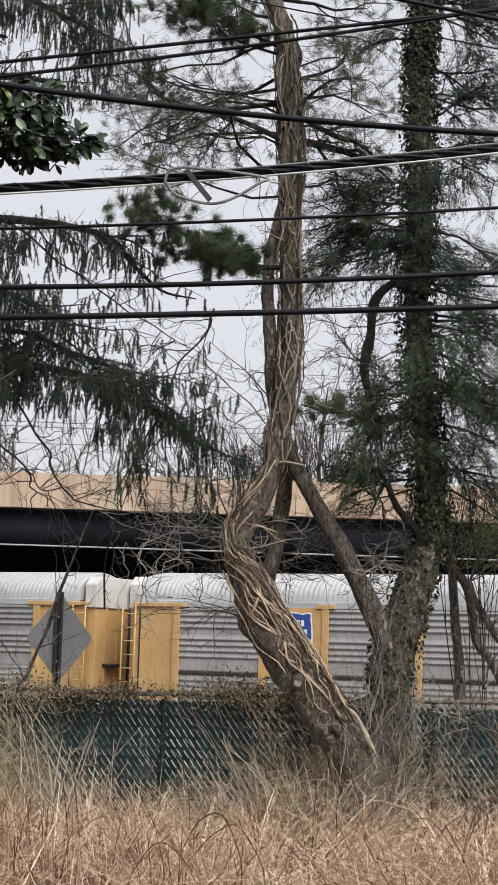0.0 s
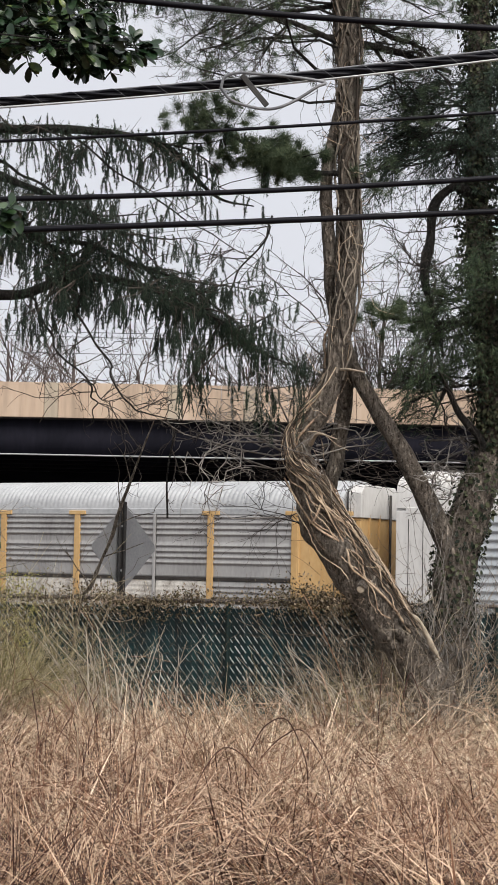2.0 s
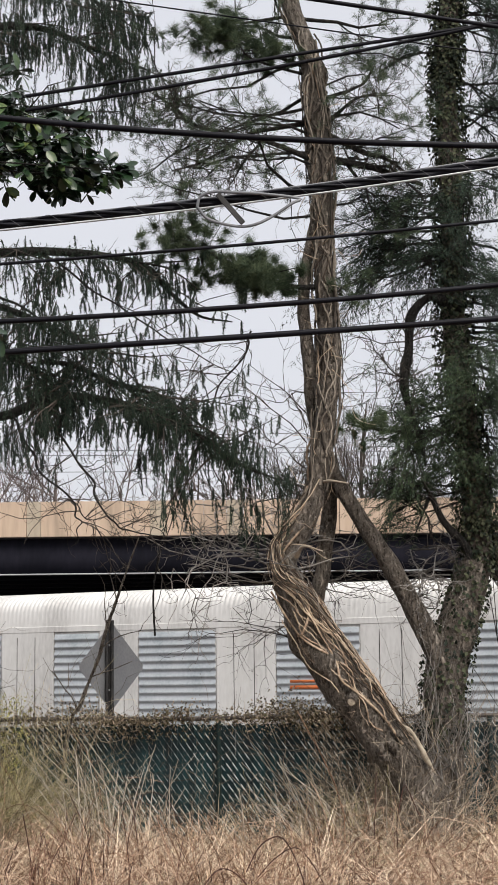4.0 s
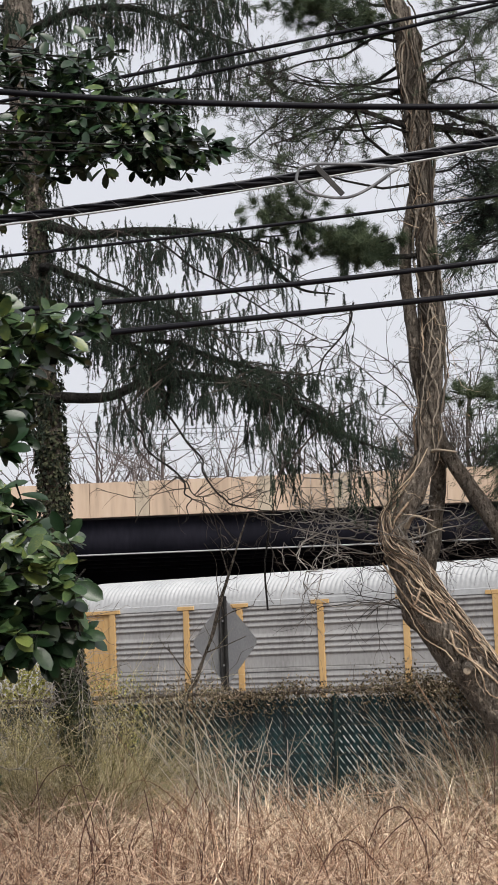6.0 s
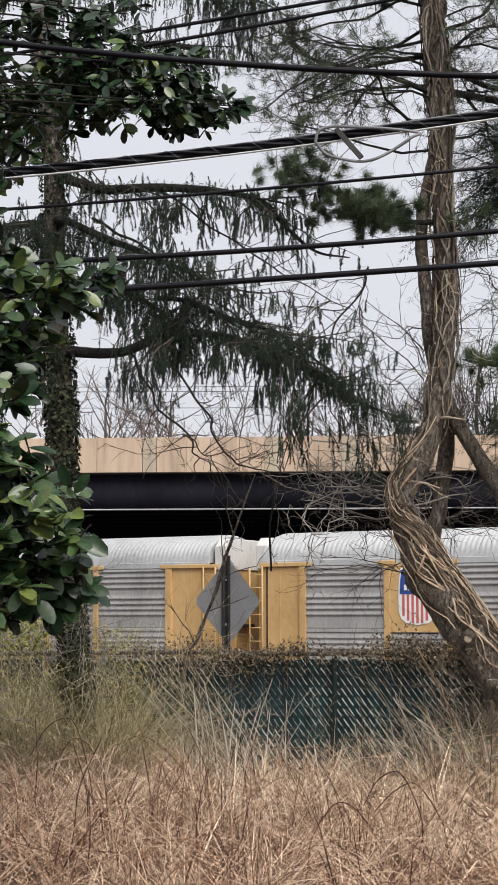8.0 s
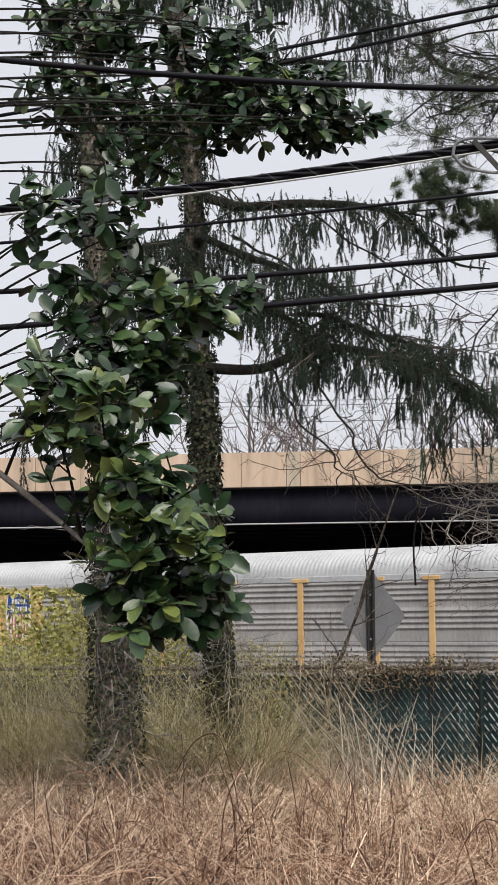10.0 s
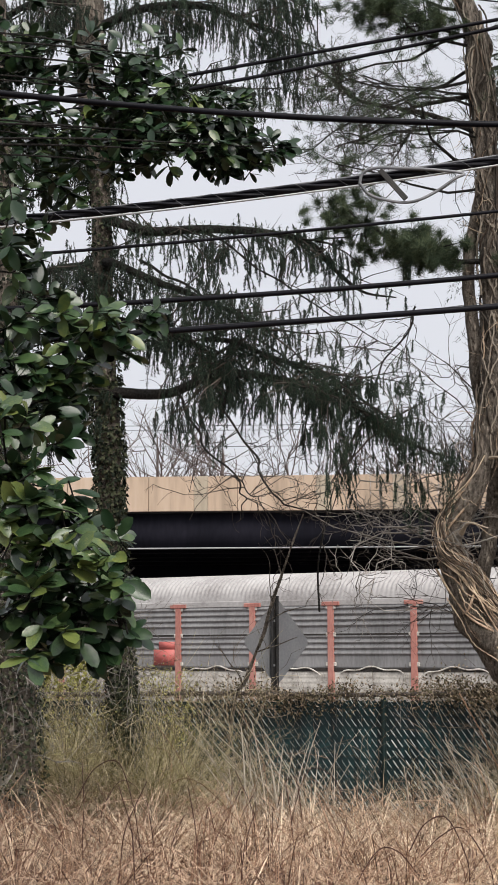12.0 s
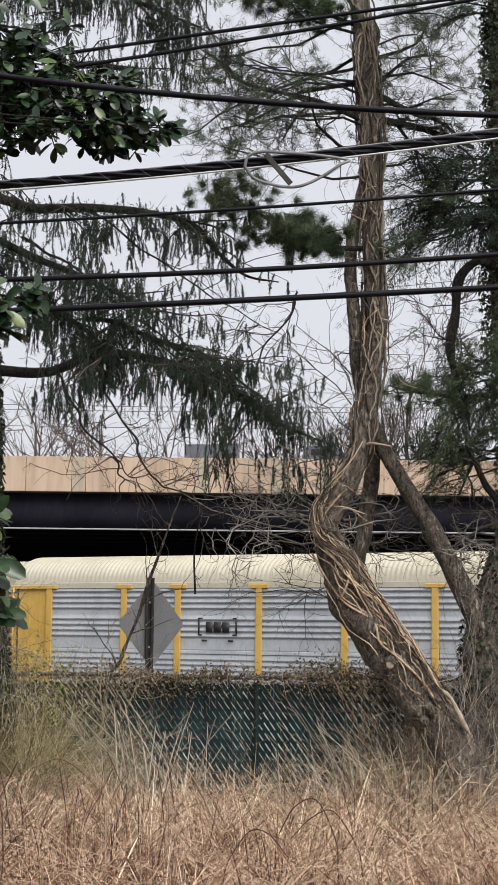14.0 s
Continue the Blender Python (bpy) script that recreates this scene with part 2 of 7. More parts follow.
M_GREYCONC = material("grey_concrete", [(0.27, 0.235, 0.185), (0.41, 0.345, 0.265), (0.5, 0.43, 0.335)], 0.9, 0.9, 0.1, each=0.1, fine=5, stretch=(1, 1, 0.12))
M_GIRDER = material("girder_paint", [(0.007, 0.007, 0.011), (0.013, 0.013, 0.02), (0.022, 0.021, 0.031)], 0.4, 0.85, 0.1, 0, fine=6, stretch=(1, 1, 0.3), spec=0.15)
# concrete set near black to hold the shade under the deck
M_ABUT = material("shaded_abutment", [(0.008, 0.008, 0.012), (0.014, 0.014, 0.022), (0.022, 0.022, 0.034)], 0.5, 0.95, 0.3, spec=0.1)
M_ASPHALT = material("asphalt", [(0.035, 0.035, 0.036), (0.05, 0.05, 0.052), (0.07, 0.07, 0.07)], 1, 0.9, 0.3)
M_BALLAST = material("ballast", [(0.08, 0.075, 0.07), (0.2, 0.19, 0.175), (0.32, 0.3, 0.28)], 2, 0.95, 1.0, fine=25)
M_GLASS = material("car_glass", [(0.02, 0.022, 0.025), (0.03, 0.033, 0.037)], 2, 0.08, 0, spec=0.7)
M_CARWHITE = material("white_body", [(0.6, 0.62, 0.64), (0.72, 0.73, 0.75)], 2, 0.3, 0)
M_CARDARK = material("dark_body", [(0.1, 0.11, 0.13), (0.16, 0.17, 0.19)], 2, 0.3, 0)
M_CARSILVER = material("silver_body", [(0.3, 0.33, 0.36), (0.4, 0.43, 0.46)], 2, 0.3, 0, 0.4)
M_TYRE = material("tyre_rubber", [(0.015, 0.015, 0.015), (0.03, 0.03, 0.03)], 5, 0.9, 0.2)
M_CUTWOOD = material("cut_wood", [(0.22, 0.18, 0.135), (0.36, 0.3, 0.23), (0.48, 0.41, 0.32)], 14, 0.9, 0.3)

# ---- building helpers ----
rng = np.random.default_rng(7)


class Buf:
    """Gathers triangles, to become one mesh."""

    def __init__(self):
        self.v, self.f, self.n = [], [], 0

    def add(self, v, f):
        v, f = np.asarray(v, float).reshape(-1, 3), np.asarray(f, int)
        if f.shape[1] == 4:
            f = np.concatenate([f[:, [0, 1, 2]], f[:, [0, 2, 3]]])
        self.v.append(v)
        self.f.append(f + self.n)
        self.n += len(v)
        return self

    def mesh(self, name, smooth=False):
        v, f = np.concatenate(self.v), np.concatenate(self.f)
        me = bpy.data.meshes.new(name)
        me.vertices.add(len(v))
        me.vertices.foreach_set("co", v.ravel())
        me.loops.add(f.size)
        me.loops.foreach_set("vertex_index", f.ravel())
        me.polygons.add(len(f))
        me.polygons.foreach_set("loop_start", np.arange(len(f)) * 3)
        me.update(calc_edges=True)
        me.validate()
        if smooth:
            me.polygons.foreach_set("use_smooth", np.ones(len(me.polygons), bool))
        return me


def part(name, shape, mat, parent=None, label="", smooth=False, at=None):
    """Links a Buf, bmesh or mesh as ONE object, under a thing, under a part or at top level."""
    if isinstance(shape, Buf):
        me = shape.mesh(name, smooth)
    elif isinstance(shape, bmesh.types.BMesh):
        me = bpy.data.meshes.new(name)
        shape.to_mesh(me)
        shape.free()
        if smooth:
            me.polygons.foreach_set("use_smooth", np.ones(len(me.polygons), bool))
    else:
        me = shape
    if not me.materials:
        me.materials.append(mat)
    ob = new(name, me)
    if parent is not None:
        ob.parent = parent
    if at is not None:
        ob.matrix_basis = at
    if label:
        ob["label"] = label
    return ob


def thing(name, at, label, category, group="", kind=""):
    ob = new(name)
    ob.empty_display_size = 0.2
    ob.matrix_basis = at if isinstance(at, Matrix) else Matrix.Translation(at)
    return tagged(ob, label, category, group, kind)


def box(x0, x1, y0, y1, z0, z1, bevel=0.0):
    """A box between these bounds, with bevelled edges, as a bmesh."""
    bm = bmesh.new()
    bmesh.ops.create_cube(bm, size=1.0)
    for v in bm.verts:
        v.co = Vector(((x0 + x1) / 2 + v.co.x * (x1 - x0), (y0 + y1) / 2 + v.co.y * (y1 - y0), (z0 + z1) / 2 + v.co.z * (z1 - z0)))
    if bevel:
        bmesh.ops.bevel(bm, geom=bm.edges[:], offset=bevel, segments=1, affect="EDGES")
    return bm


def boxes(*bounds):
    """Several boxes joined in one mesh."""
    b = Buf()
    for x0, x1, y0, y1, z0, z1 in bounds:
        v = [(x, y, z) for z in (z0, z1) for y in (y0, y1) for x in (x0, x1)]
        b.add(v, [(0, 2, 3, 1), (4, 5, 7, 6), (0, 1, 5, 4), (2, 6, 7, 3), (0, 4, 6, 2), (1, 3, 7, 5)])
    return b


def smooth_path(pts, steps=6):
    """Points on a smooth curve through pts (any width of row)."""
    p = np.asarray(pts, float)
    p = np.vstack([2 * p[0] - p[1], p, 2 * p[-1] - p[-2]])
    out = []
    for i in range(1, len(p) - 2):
        for k in range(steps):
            t = k / steps
            a, b, c, d = p[i - 1], p[i], p[i + 1], p[i + 2]
            out.append(0.5 * (2 * b + (c - a) * t + (2 * a - 5 * b + 4 * c - d) * t * t + (3 * b - a - 3 * c + d) * t ** 3))
    out.append(p[-2])
    return np.array(out)


def tubes(paths, radii, sides=4):
    """Many tubes at once: paths (n, k, 3) and radii (n, k)."""
    p, r = np.asarray(paths, float), np.asarray(radii, float)
    n, k, _ = p.shape
    d = np.gradient(p, axis=1)
    d /= np.linalg.norm(d, axis=2, keepdims=True) + 1e-9
    ref = np.eye(3)[np.abs(d).max(axis=1).argmin(axis=1)][:, None]
    u = np.cross(d, ref)
    u /= np.linalg.norm(u, axis=2, keepdims=True) + 1e-9
    w = np.cross(d, u)
    a = np.arange(sides) * 2 * np.pi / sides
    v = p[:, :, None] + r[:, :, None, None] * (np.cos(a)[:, None] * u[:, :, None] + np.sin(a)[:, None] * w[:, :, None])
    i, j, s = np.meshgrid(np.arange(n), np.arange(k - 1), np.arange(sides), indexing="ij")
    s2 = (s + 1) % sides
    base = (i * k + j) * sides
    f = np.stack([base + s, base + s2, base + sides + s2, base + sides + s], -1).reshape(-1, 4)
    return v.reshape(-1, 3), f


def trunk(path, sides=14, steps=6, rough=0.12, seed=0):
    """A trunk or limb along rows of x, y, z, radius, with an uneven surface."""
    q = smooth_path(path, steps)
    v, f = tubes(q[None, :, :3], np.maximum(q[None, :, 3], 0.004), sides)
    c = np.repeat(q[:, :3], sides, 0)
    for i in range(len(v)):
        k = 1 + rough * (noise.noise(Vector(v[i]) * 3.1 + Vector((seed, 0, 0))) + 0.6 * noise.noise(Vector(v[i]) * 9.0))
        v[i] = c[i] + (v[i] - c[i]) * k
    return v, f


def leaves(base, way, normal, length, width, fold=0.25):
    """Many leaves: broad ovals folded along the rib."""
    way = way / (np.linalg.norm(way, axis=1, keepdims=True) + 1e-9)
    side = np.cross(way, normal)
    side /= np.linalg.norm(side, axis=1, keepdims=True) + 1e-9
    up = np.cross(side, way)
    L, B = length[:, None], width[:, None] / 2
    rows = [base]
    for s in (1, -1):
        for along, wide in ((0.14, 0.46), (0.36, 0.86), (0.62, 1.0), (0.87, 0.68)):
            rows.append(base + way * L * along + side * s * B * wide + up * B * fold * wide - up * L * 0.1 * along ** 2)
    rows += [base + way * L - up * L * 0.1, base + way * L * 0.36, base + way * L * 0.7 - up * L * 0.05]
    v = np.stack(rows, 1)
    n = len(base)
    t = np.array([(0, 1, 10), (1, 2, 10), (2, 3, 10), (3, 11, 10), (3, 4, 11), (4, 9, 11), (0, 10, 5), (5, 10, 6), (6, 10, 7), (7, 10, 11), (7, 11, 8), (8, 11, 9)])
    f = (np.arange(n)[:, None, None] * 12 + t[None]).reshape(-1, 3)
    return v.reshape(-1, 3), f


def small_leaves(base, way, normal, length, width):
    """Many little leaves of four points, bent along the rib."""
    way = way / (np.linalg.norm(way, axis=1, keepdims=True) + 1e-9)
    side = np.cross(way, normal)
    side /= np.linalg.norm(side, axis=1, keepdims=True) + 1e-9
    up = np.cross(side, way)
    L, B = length[:, None], width[:, None] / 2
    v = np.stack([base, base + way * L * 0.42 + side * B + up * B * 0.3, base + way * L, base + way * L * 0.42 - side * B + up * B * 0.3], 1)
    return v.reshape(-1, 3), (np.arange(len(base))[:, None, None] * 4 + np.array([(0, 1, 2), (0, 2, 3)])[None]).reshape(-1, 3)


def needles(base, way, length, width):
    """Many needles: slim pointed slivers."""
    n = len(base)
    way = way / (np.linalg.norm(way, axis=1, keepdims=True) + 1e-9)
    a = np.cross(way, rng.normal(size=(n, 3)))
    a /= np.linalg.norm(a, axis=1, keepdims=True) + 1e-9
    w = np.asarray(width).reshape(-1, 1)
    v = np.stack([base + a * w, base - a * w, base + way * np.asarray(length).reshape(-1, 1)], 1)
    return v.reshape(-1, 3), np.arange(n * 3).reshape(-1, 3)


def blades(base, heading, height, lean, width, droop):
    """Many grass blades that lean and droop."""
    n = len(base)
    h = np.stack([np.cos(heading), np.sin(heading), np.zeros(n)], 1)
    side = np.stack([-np.sin(heading), np.cos(heading), np.zeros(n)], 1)
    turn = rng.uniform(0, np.pi, n)[:, None]
    side = side * np.cos(turn) + h * np.sin(turn)
    rows = []
    for k, s in enumerate((0.0, 0.4, 0.75, 1.0)):
        c = base + h * (lean * height * s + droop * height * s * s)[:, None]
        c[:, 2] += height * (s - droop * 0.55 * s ** 2.5)
        w = (width * (1 - 0.85 * s))[:, None]
        rows += [c - side * w, c + side * w] if k < 3 else [c]
    v = np.stack(rows, 1)
    t = np.array([(0, 1, 3), (0, 3, 2), (2, 3, 5), (2, 5, 4), (4, 5, 6)])
    return v.reshape(-1, 3), (np.arange(n)[:, None, None] * 7 + t[None]).reshape(-1, 3)


def branching(buf, start, way, length, radius, levels, spread=0.7, droop=0.0, kids=4, wiggle=0.25, tips=None, sides=4, r=random, taper=0.55, flat=1.0):
    """A bare branch with its side branches, as crooked tapered tubes; flat: how far it strays up and down."""
    n = 5
    p, d, pts = Vector(start), Vector(way).normalized(), []
    for i in range(n):
        pts.append(tuple(p))
        d = (d + Vector((r.gauss(0, wiggle), r.gauss(0, wiggle), r.gauss(0, wiggle) * flat - droop))).normalized()
        p = p + d * length / (n - 1)
    rad = np.linspace(radius, radius * 0.45, n)
    buf.add(*tubes(np.array(pts)[None], rad[None], sides))
    if tips is not None:
        tips.append((pts[-1], tuple(d)))
    if levels:
        for k in range(kids):
            i = r.randrange(1, n)
            a = Vector(pts[i])
            e = (Vector(pts[i]) - Vector(pts[i - 1])).normalized()
            e = (e + Vector((r.gauss(0, spread), r.gauss(0, spread), r.gauss(0, spread) * flat))).normalized()
            branching(buf, a, e, length * r.uniform(0.4, 0.75), max(radius * taper, 0.0025), levels - 1, spread, droop, kids, wiggle, tips, 3, r, taper, flat)


# ---- ground ----


def ground_z(x, y):
    """The lie of the land: a field, a fence, a bank down to the railway."""
    y = np.asarray(y, float)
    z = np.interp(y, [-2000, 4, 12, 19.7, 24, 33, 36, 3000], [0, 0, -0.18, -0.45, -0.9, -2.3, -2.55, -2.55])
    return z + 0.05 * np.sin(np.asarray(x) * 1.3 + y * 0.7) * (np.abs(y) < 40)


def build_ground():
    xs = np.concatenate([[-2500, -900, -300, -120, -60], np.linspace(-30, 30, 61), [60, 120, 300, 900, 2500]])
    ys = np.concatenate([[-2500, -800, -200, -60, -20, -8], np.linspace(0, 45, 91), [55, 70, 100, 160, 300, 900, 2500]])
    X, Y = np.meshgrid(xs, ys)
    v = np.stack([X, Y, ground_z(X, Y)], -1).reshape(-1, 3)
    i, j = np.meshgrid(np.arange(len(ys) - 1), np.arange(len(xs) - 1), indexing="ij")
    a = i * len(xs) + j
    f = np.stack([a, a + 1, a + len(xs) + 1, a + len(xs)], -1).reshape(-1, 4)
    ob = part("ground", Buf().add(v, f), M_SOIL, smooth=True)
    tagged(ob, "brown soil field falling to a railway cutting", "ground", kind="structure")


build_ground()

# ---- railway ----
PHI = radians(28)  # the track runs from the near right to the far left
TRACK = Matrix.Translation((0, 50.5, -1.8)) @ Matrix.Rotation(-PHI, 4, "Z")  # x along the rails, y away from the viewer, z from the rail top


def build_track():
    v, f = [], []
    prof = [(-2.6, -0.75), (-0.9, -0.22), (4.0, -0.22), (5.7, -0.75)]
    xs = np.linspace(-200, 200, 201)
    for x in xs:
        v += [tuple(TRACK @ Vector((x, y, z))) for y, z in prof]
    for i in range(len(xs) - 1):
        for k in range(3):
            f.append((i * 4 + k, i * 4 + 4 + k, i * 4 + 5 + k, i * 4 + 1 + k))
    bed = part("ballast_bed", Buf().add(v, f), M_BALLAST)
    tagged(bed, "grey crushed stone ballast under the rails", "ballast", kind="structure")
    for y in (0.8, 2.3):
        rail = part("rail", boxes((-200, 200, y - 0.07, y + 0.07, -0.17, -0.15), (-200, 200, y - 0.01, y + 0.01, -0.15, -0.04), (-200, 200, y - 0.036, y + 0.036, -0.04, 0)), M_STEEL, at=TRACK)
        tagged(rail, "worn steel rail on the ballast bed", "rail", "railway rails", "structure")
    tie = boxes((-0.12, 0.12, 0.2, 2.9, -0.3, -0.172)).mesh("tie")
    for i in range(110):
        ob = part("railroad_tie", tie, M_DARKBARK, at=TRACK @ Matrix.Translation((-60 + i * 1.1, 0, 0)))
        tagged(ob, "dark wooden railroad tie under the rails", "tie", "railroad ties", "structure")


build_track()

POSTS = (2.0, 4.8, 6.75, 9.55, 12.35, 15.15, 17.95, 20.75, 22.7, 25.5)
CAR = 27.5
MESHES = {}


def ribbed(length, z0, z1, pitch, depth, flat=()):
    """A sheet with horizontal ribs, with plain bands where flat says so; its back is closed."""
    key = ("rib", round(length, 2), z0, z1, pitch, depth, flat)
    if key not in MESHES:
        prof, z = [], z0
        while z < z1 - pitch:
            plain = any(a <= z <= b for a, b in flat)
            d = 0 if plain else depth
            prof += [(0, z), (0, z + pitch * 0.36), (-d, z + pitch * 0.44), (-d, z + pitch * 0.66)]
            z += pitch
        prof += [(0, z), (0, z1), (0.05, z1), (0.05, z0)]
        k = len(prof)
        v = [(x, y, zz) for x in (0, length) for y, zz in prof]
        f = [(i, (i + 1) % k, k + (i + 1) % k, k + i) for i in range(k)]
        MESHES[key] = Buf().add(v, f).mesh("ribbed_sheet")
    return MESHES[key].copy()


def roof_mesh(low, high, width, pitch=0.155, depth=0.055, first=0.58, last=CAR - 0.52, round_off=0.8):
    """A curved roof with ribs across it, between two places along the car; a low round_off makes it boxy."""
    key = ("roof", low, high, width, first)
    if key not in MESHES:
        a = np.linspace(0, np.pi, 23)
        yc, zc = width / 2 - np.cos(a) * width / 2, low + np.sin(a) ** round_off * (high - low)
        xs, bump = [first], [0.0]
        n = int((last - first - 0.2) / pitch)
        for i in range(n):
            x = first + 0.1 + i * pitch
            xs += [x, x + pitch * 0.3, x + pitch * 0.45, x + pitch * 0.85]
            bump += [0, 0, depth, depth]
        xs.append(last)
        bump.append(0)
        xs, bump = np.array(xs), np.array(bump)
        v = np.stack([np.repeat(xs, 23), np.tile(yc, len(xs)), (zc[None] + bump[:, None] * np.sin(a)[None] ** 0.3).ravel()], 1)
        i, j = np.meshgrid(np.arange(len(xs) - 1), np.arange(22), indexing="ij")
        b = i * 23 + j
        f = np.stack([b, b + 23, b + 24, b + 1], -1).reshape(-1, 4)
        buf = Buf().add(v, f)
        for x in (first, last):
            end = np.array([(x, y, z) for y, z in zip(yc, zc)])
            mid = np.array([[x, width / 2, low]])
            buf.add(np.vstack([end, mid]), [(k, k + 1, 23) for k in range(22)])
        MESHES[key] = buf.mesh("roof_shell")
    return MESHES[key].copy()


def shield(car, x, z, y, w=1.12, h=1.62):
    """A shield-shaped emblem: blue above with pale bars, striped below."""
    def outline(grow):
        half = [(0.0, 0.47), (0.25, 0.445), (0.4, 0.47), (0.47, 0.44), (0.455, 0.36), (0.48, 0.28), (0.5, 0.1), (0.5, -0.15), (0.49, -0.28), (0.43, -0.39), (0.3, -0.46), (0.12, -0.48), (0.0, -0.5)]
        pts = half + [(-px, pz) for px, pz in reversed(half[1:-1])]
        return [(px * (w + grow), pz * (h + grow)) for px, pz in pts]
    def plate(name, pts, y0, mat, parent, label=""):
        b = bmesh.new()
        f = b.faces.new([b.verts.new((x + px, y0, z + pz)) for px, pz in pts])
        out = bmesh.ops.extrude_face_region(b, geom=[f])
        for v in out["geom"]:
            if isinstance(v, bmesh.types.BMVert):
                v.co.y += 0.006
        bmesh.ops.triangulate(b, faces=b.faces[:])
        return part(name, b, mat, parent, label)
    face = plate("emblem", outline(0.08), y, M_LOGOWHITE, car, "white-edged shield emblem, blue above red stripes")
    full = outline(0.0)
    upper = [(px, pz) for px, pz in full if pz >= 0.09 * h] + [(-0.5 * w, 0.02 * h), (0.5 * w, 0.02 * h)]
    upper.sort(key=lambda q: math.atan2(q[1] - 0.28 * h, q[0]))
    plate("emblem_field", upper, y - 0.004, M_BLUE, face, "blue upper field")
    for i in range(7):
        cx = (i - 3) * w / 7.6
        low = -0.36 * h if abs(i - 3) == 3 else (-0.44 * h if abs(i - 3) == 2 else -0.5 * h + 0.02)
        part("stripe", box(x + cx - 0.038, x + cx + 0.038, y - 0.006, y + 0.001, z + low, z + 0.03), M_LOGORED, face, "red stripe")
    for k, (n, zz) in enumerate(((5, 0.3 * h), (7, 0.14 * h))):
        span = w * (0.62 if k == 0 else 0.78)
        for i in range(n):
            bx = x - span / 2 + (i + 0.5) * span / n
            part("letter_bar", box(bx - span / n * 0.34, bx + span / n * 0.34, y - 0.009, y - 0.003, z + zz - 0.085, z + zz + 0.085), M_LOGOWHITE, face, "white bar")


def truck(car, x):
    """A four-wheel truck under the car."""
    t = part("truck", boxes((x - 1.2, x + 1.2, 0.35, 0.6, 0.35, 0.62), (x - 1.2, x + 1.2, 2.5, 2.75, 0.35, 0.62), (x - 0.25, x + 0.25, 0.4, 2.7, 0.4, 0.8)), M_STEEL, car, "dark cast steel truck")
    for dx in (-0.85, 0.85):
        for y in (0.8, 2.3):
            p = np.array([[(x + dx, y - 0.07, 0.42), (x + dx, y + 0.07, 0.42)]])
            b = Buf().add(*tubes(p, np.full((1, 2), 0.42), 20))
            ring = [(x + dx + 0.42 * math.cos(a), y - 0.07, 0.42 + 0.42 * math.sin(a)) for a in np.linspace(0, 2 * math.pi, 20, False)]
            for yy in (y - 0.07, y + 0.07):
                b.add([(q[0], yy, q[2]) for q in ring] + [(x + dx, yy, 0.42)], [(i, (i + 1) % 20, 20) for i in range(20)])
            part("wheel", b, M_STEEL, t)


def end_door(car, x, away, paint, low=1.2, high=4.86):
    """The folding end doors and the corner with its ladder; away is -1 at the leading end, 1 at the trailing one."""
    w = 3.0
    inner = x - away * 0.36
    d = part("end_door", box(min(x, inner), max(x, inner), 0.22, w - 0.22, low, 4.78, 0.01), paint, car)
    upper = M_WHITE if paint in (M_YELLOW, M_GALV) else M_ROOFCREAM
    bm = bmesh.new()
    rim = [(0.16, 4.785), (0.16, 5.5), (0.42, 5.74), (w - 0.42, 5.74), (w - 0.16, 5.5), (w - 0.16, 4.785)]
    face = bm.faces.new([bm.verts.new((x + away * 0.05, py, pz)) for py, pz in rim])
    out = bmesh.ops.extrude_face_region(bm, geom=[face])
    for g in out["geom"]:
        if isinstance(g, bmesh.types.BMVert):
            g.co.x = inner
    bmesh.ops.recalc_face_normals(bm, faces=bm.faces[:])
    bmesh.ops.bevel(bm, geom=bm.edges[:], offset=0.02, segments=1, affect="EDGES")
    part("end_plate", bm, upper, d, "pale upper end plate")
    part("brake_step", boxes((min(x, x + away * 0.2), max(x, x + away * 0.2), 0.7, 1.6, 3.02, 3.12)), M_STEEL, d, "dark end platform")
    part("end_rod", boxes((min(x + away * 0.13, x + away * 0.18), max(x + away * 0.13, x + away * 0.18), 1.95, 2.03, 1.9, 5.5)), M_STEEL, d, "dark upright rod")
    for y in (0.8, 1.5, 2.2):
        part("door_rib", box(min(x, x + away * 0.05), max(x, x + away * 0.05), y - 0.04, y + 0.04, low, 4.9), paint, d)


def corner_panel(car, x0, x1, paint, ladder_at, high=4.86):
    """A plain corner panel with upright ribs and a header."""
    p = part("corner_panel", box(x0, x1, -0.005, 0.05, 1.2, high, 0.004), paint, car)
    for t in (0.06,) if x0 > 5 else (0.94,):
        px = x0 + (x1 - x0) * t
        part("corner_rib", box(px - 0.07, px + 0.07, -0.06, 0.01, 1.2, high, 0.01), paint, p)
    for t in (0.36, 0.68):
        px = x0 + (x1 - x0) * t
        part("panel_seam", box(px - 0.012, px + 0.012, -0.016, 0.0, 1.25, high - 0.05), paint, p)
    edge_at = x0 - 0.01 if x0 < 5 else x1 + 0.01
    part("corner_gap", box(edge_at - 0.025, edge_at + 0.025, -0.012, 0.03, 1.2, high - 0.02), M_STEEL, p, "dark gap beside the corner")
    part("header", box(0.5 if x0 < 5 else x0 - 0.25, x1 + 0.25 if x0 < 5 else CAR - 0.16, -0.09, 0.02, high - 0.02, high + 0.1, 0.01), paint, p)
    lad = part("ladder", boxes((ladder_at - 0.24, ladder_at - 0.2, -0.14, -0.1, 1.2, high), (ladder_at + 0.2, ladder_at + 0.24, -0.14, -0.1, 1.2, high)), paint, p, "side ladder")
    for i in range(9):
        part("rung", boxes((ladder_at - 0.2, ladder_at + 0.2, -0.135, -0.11, 1.4 + i * 0.4, 1.43 + i * 0.4)), paint, lad)


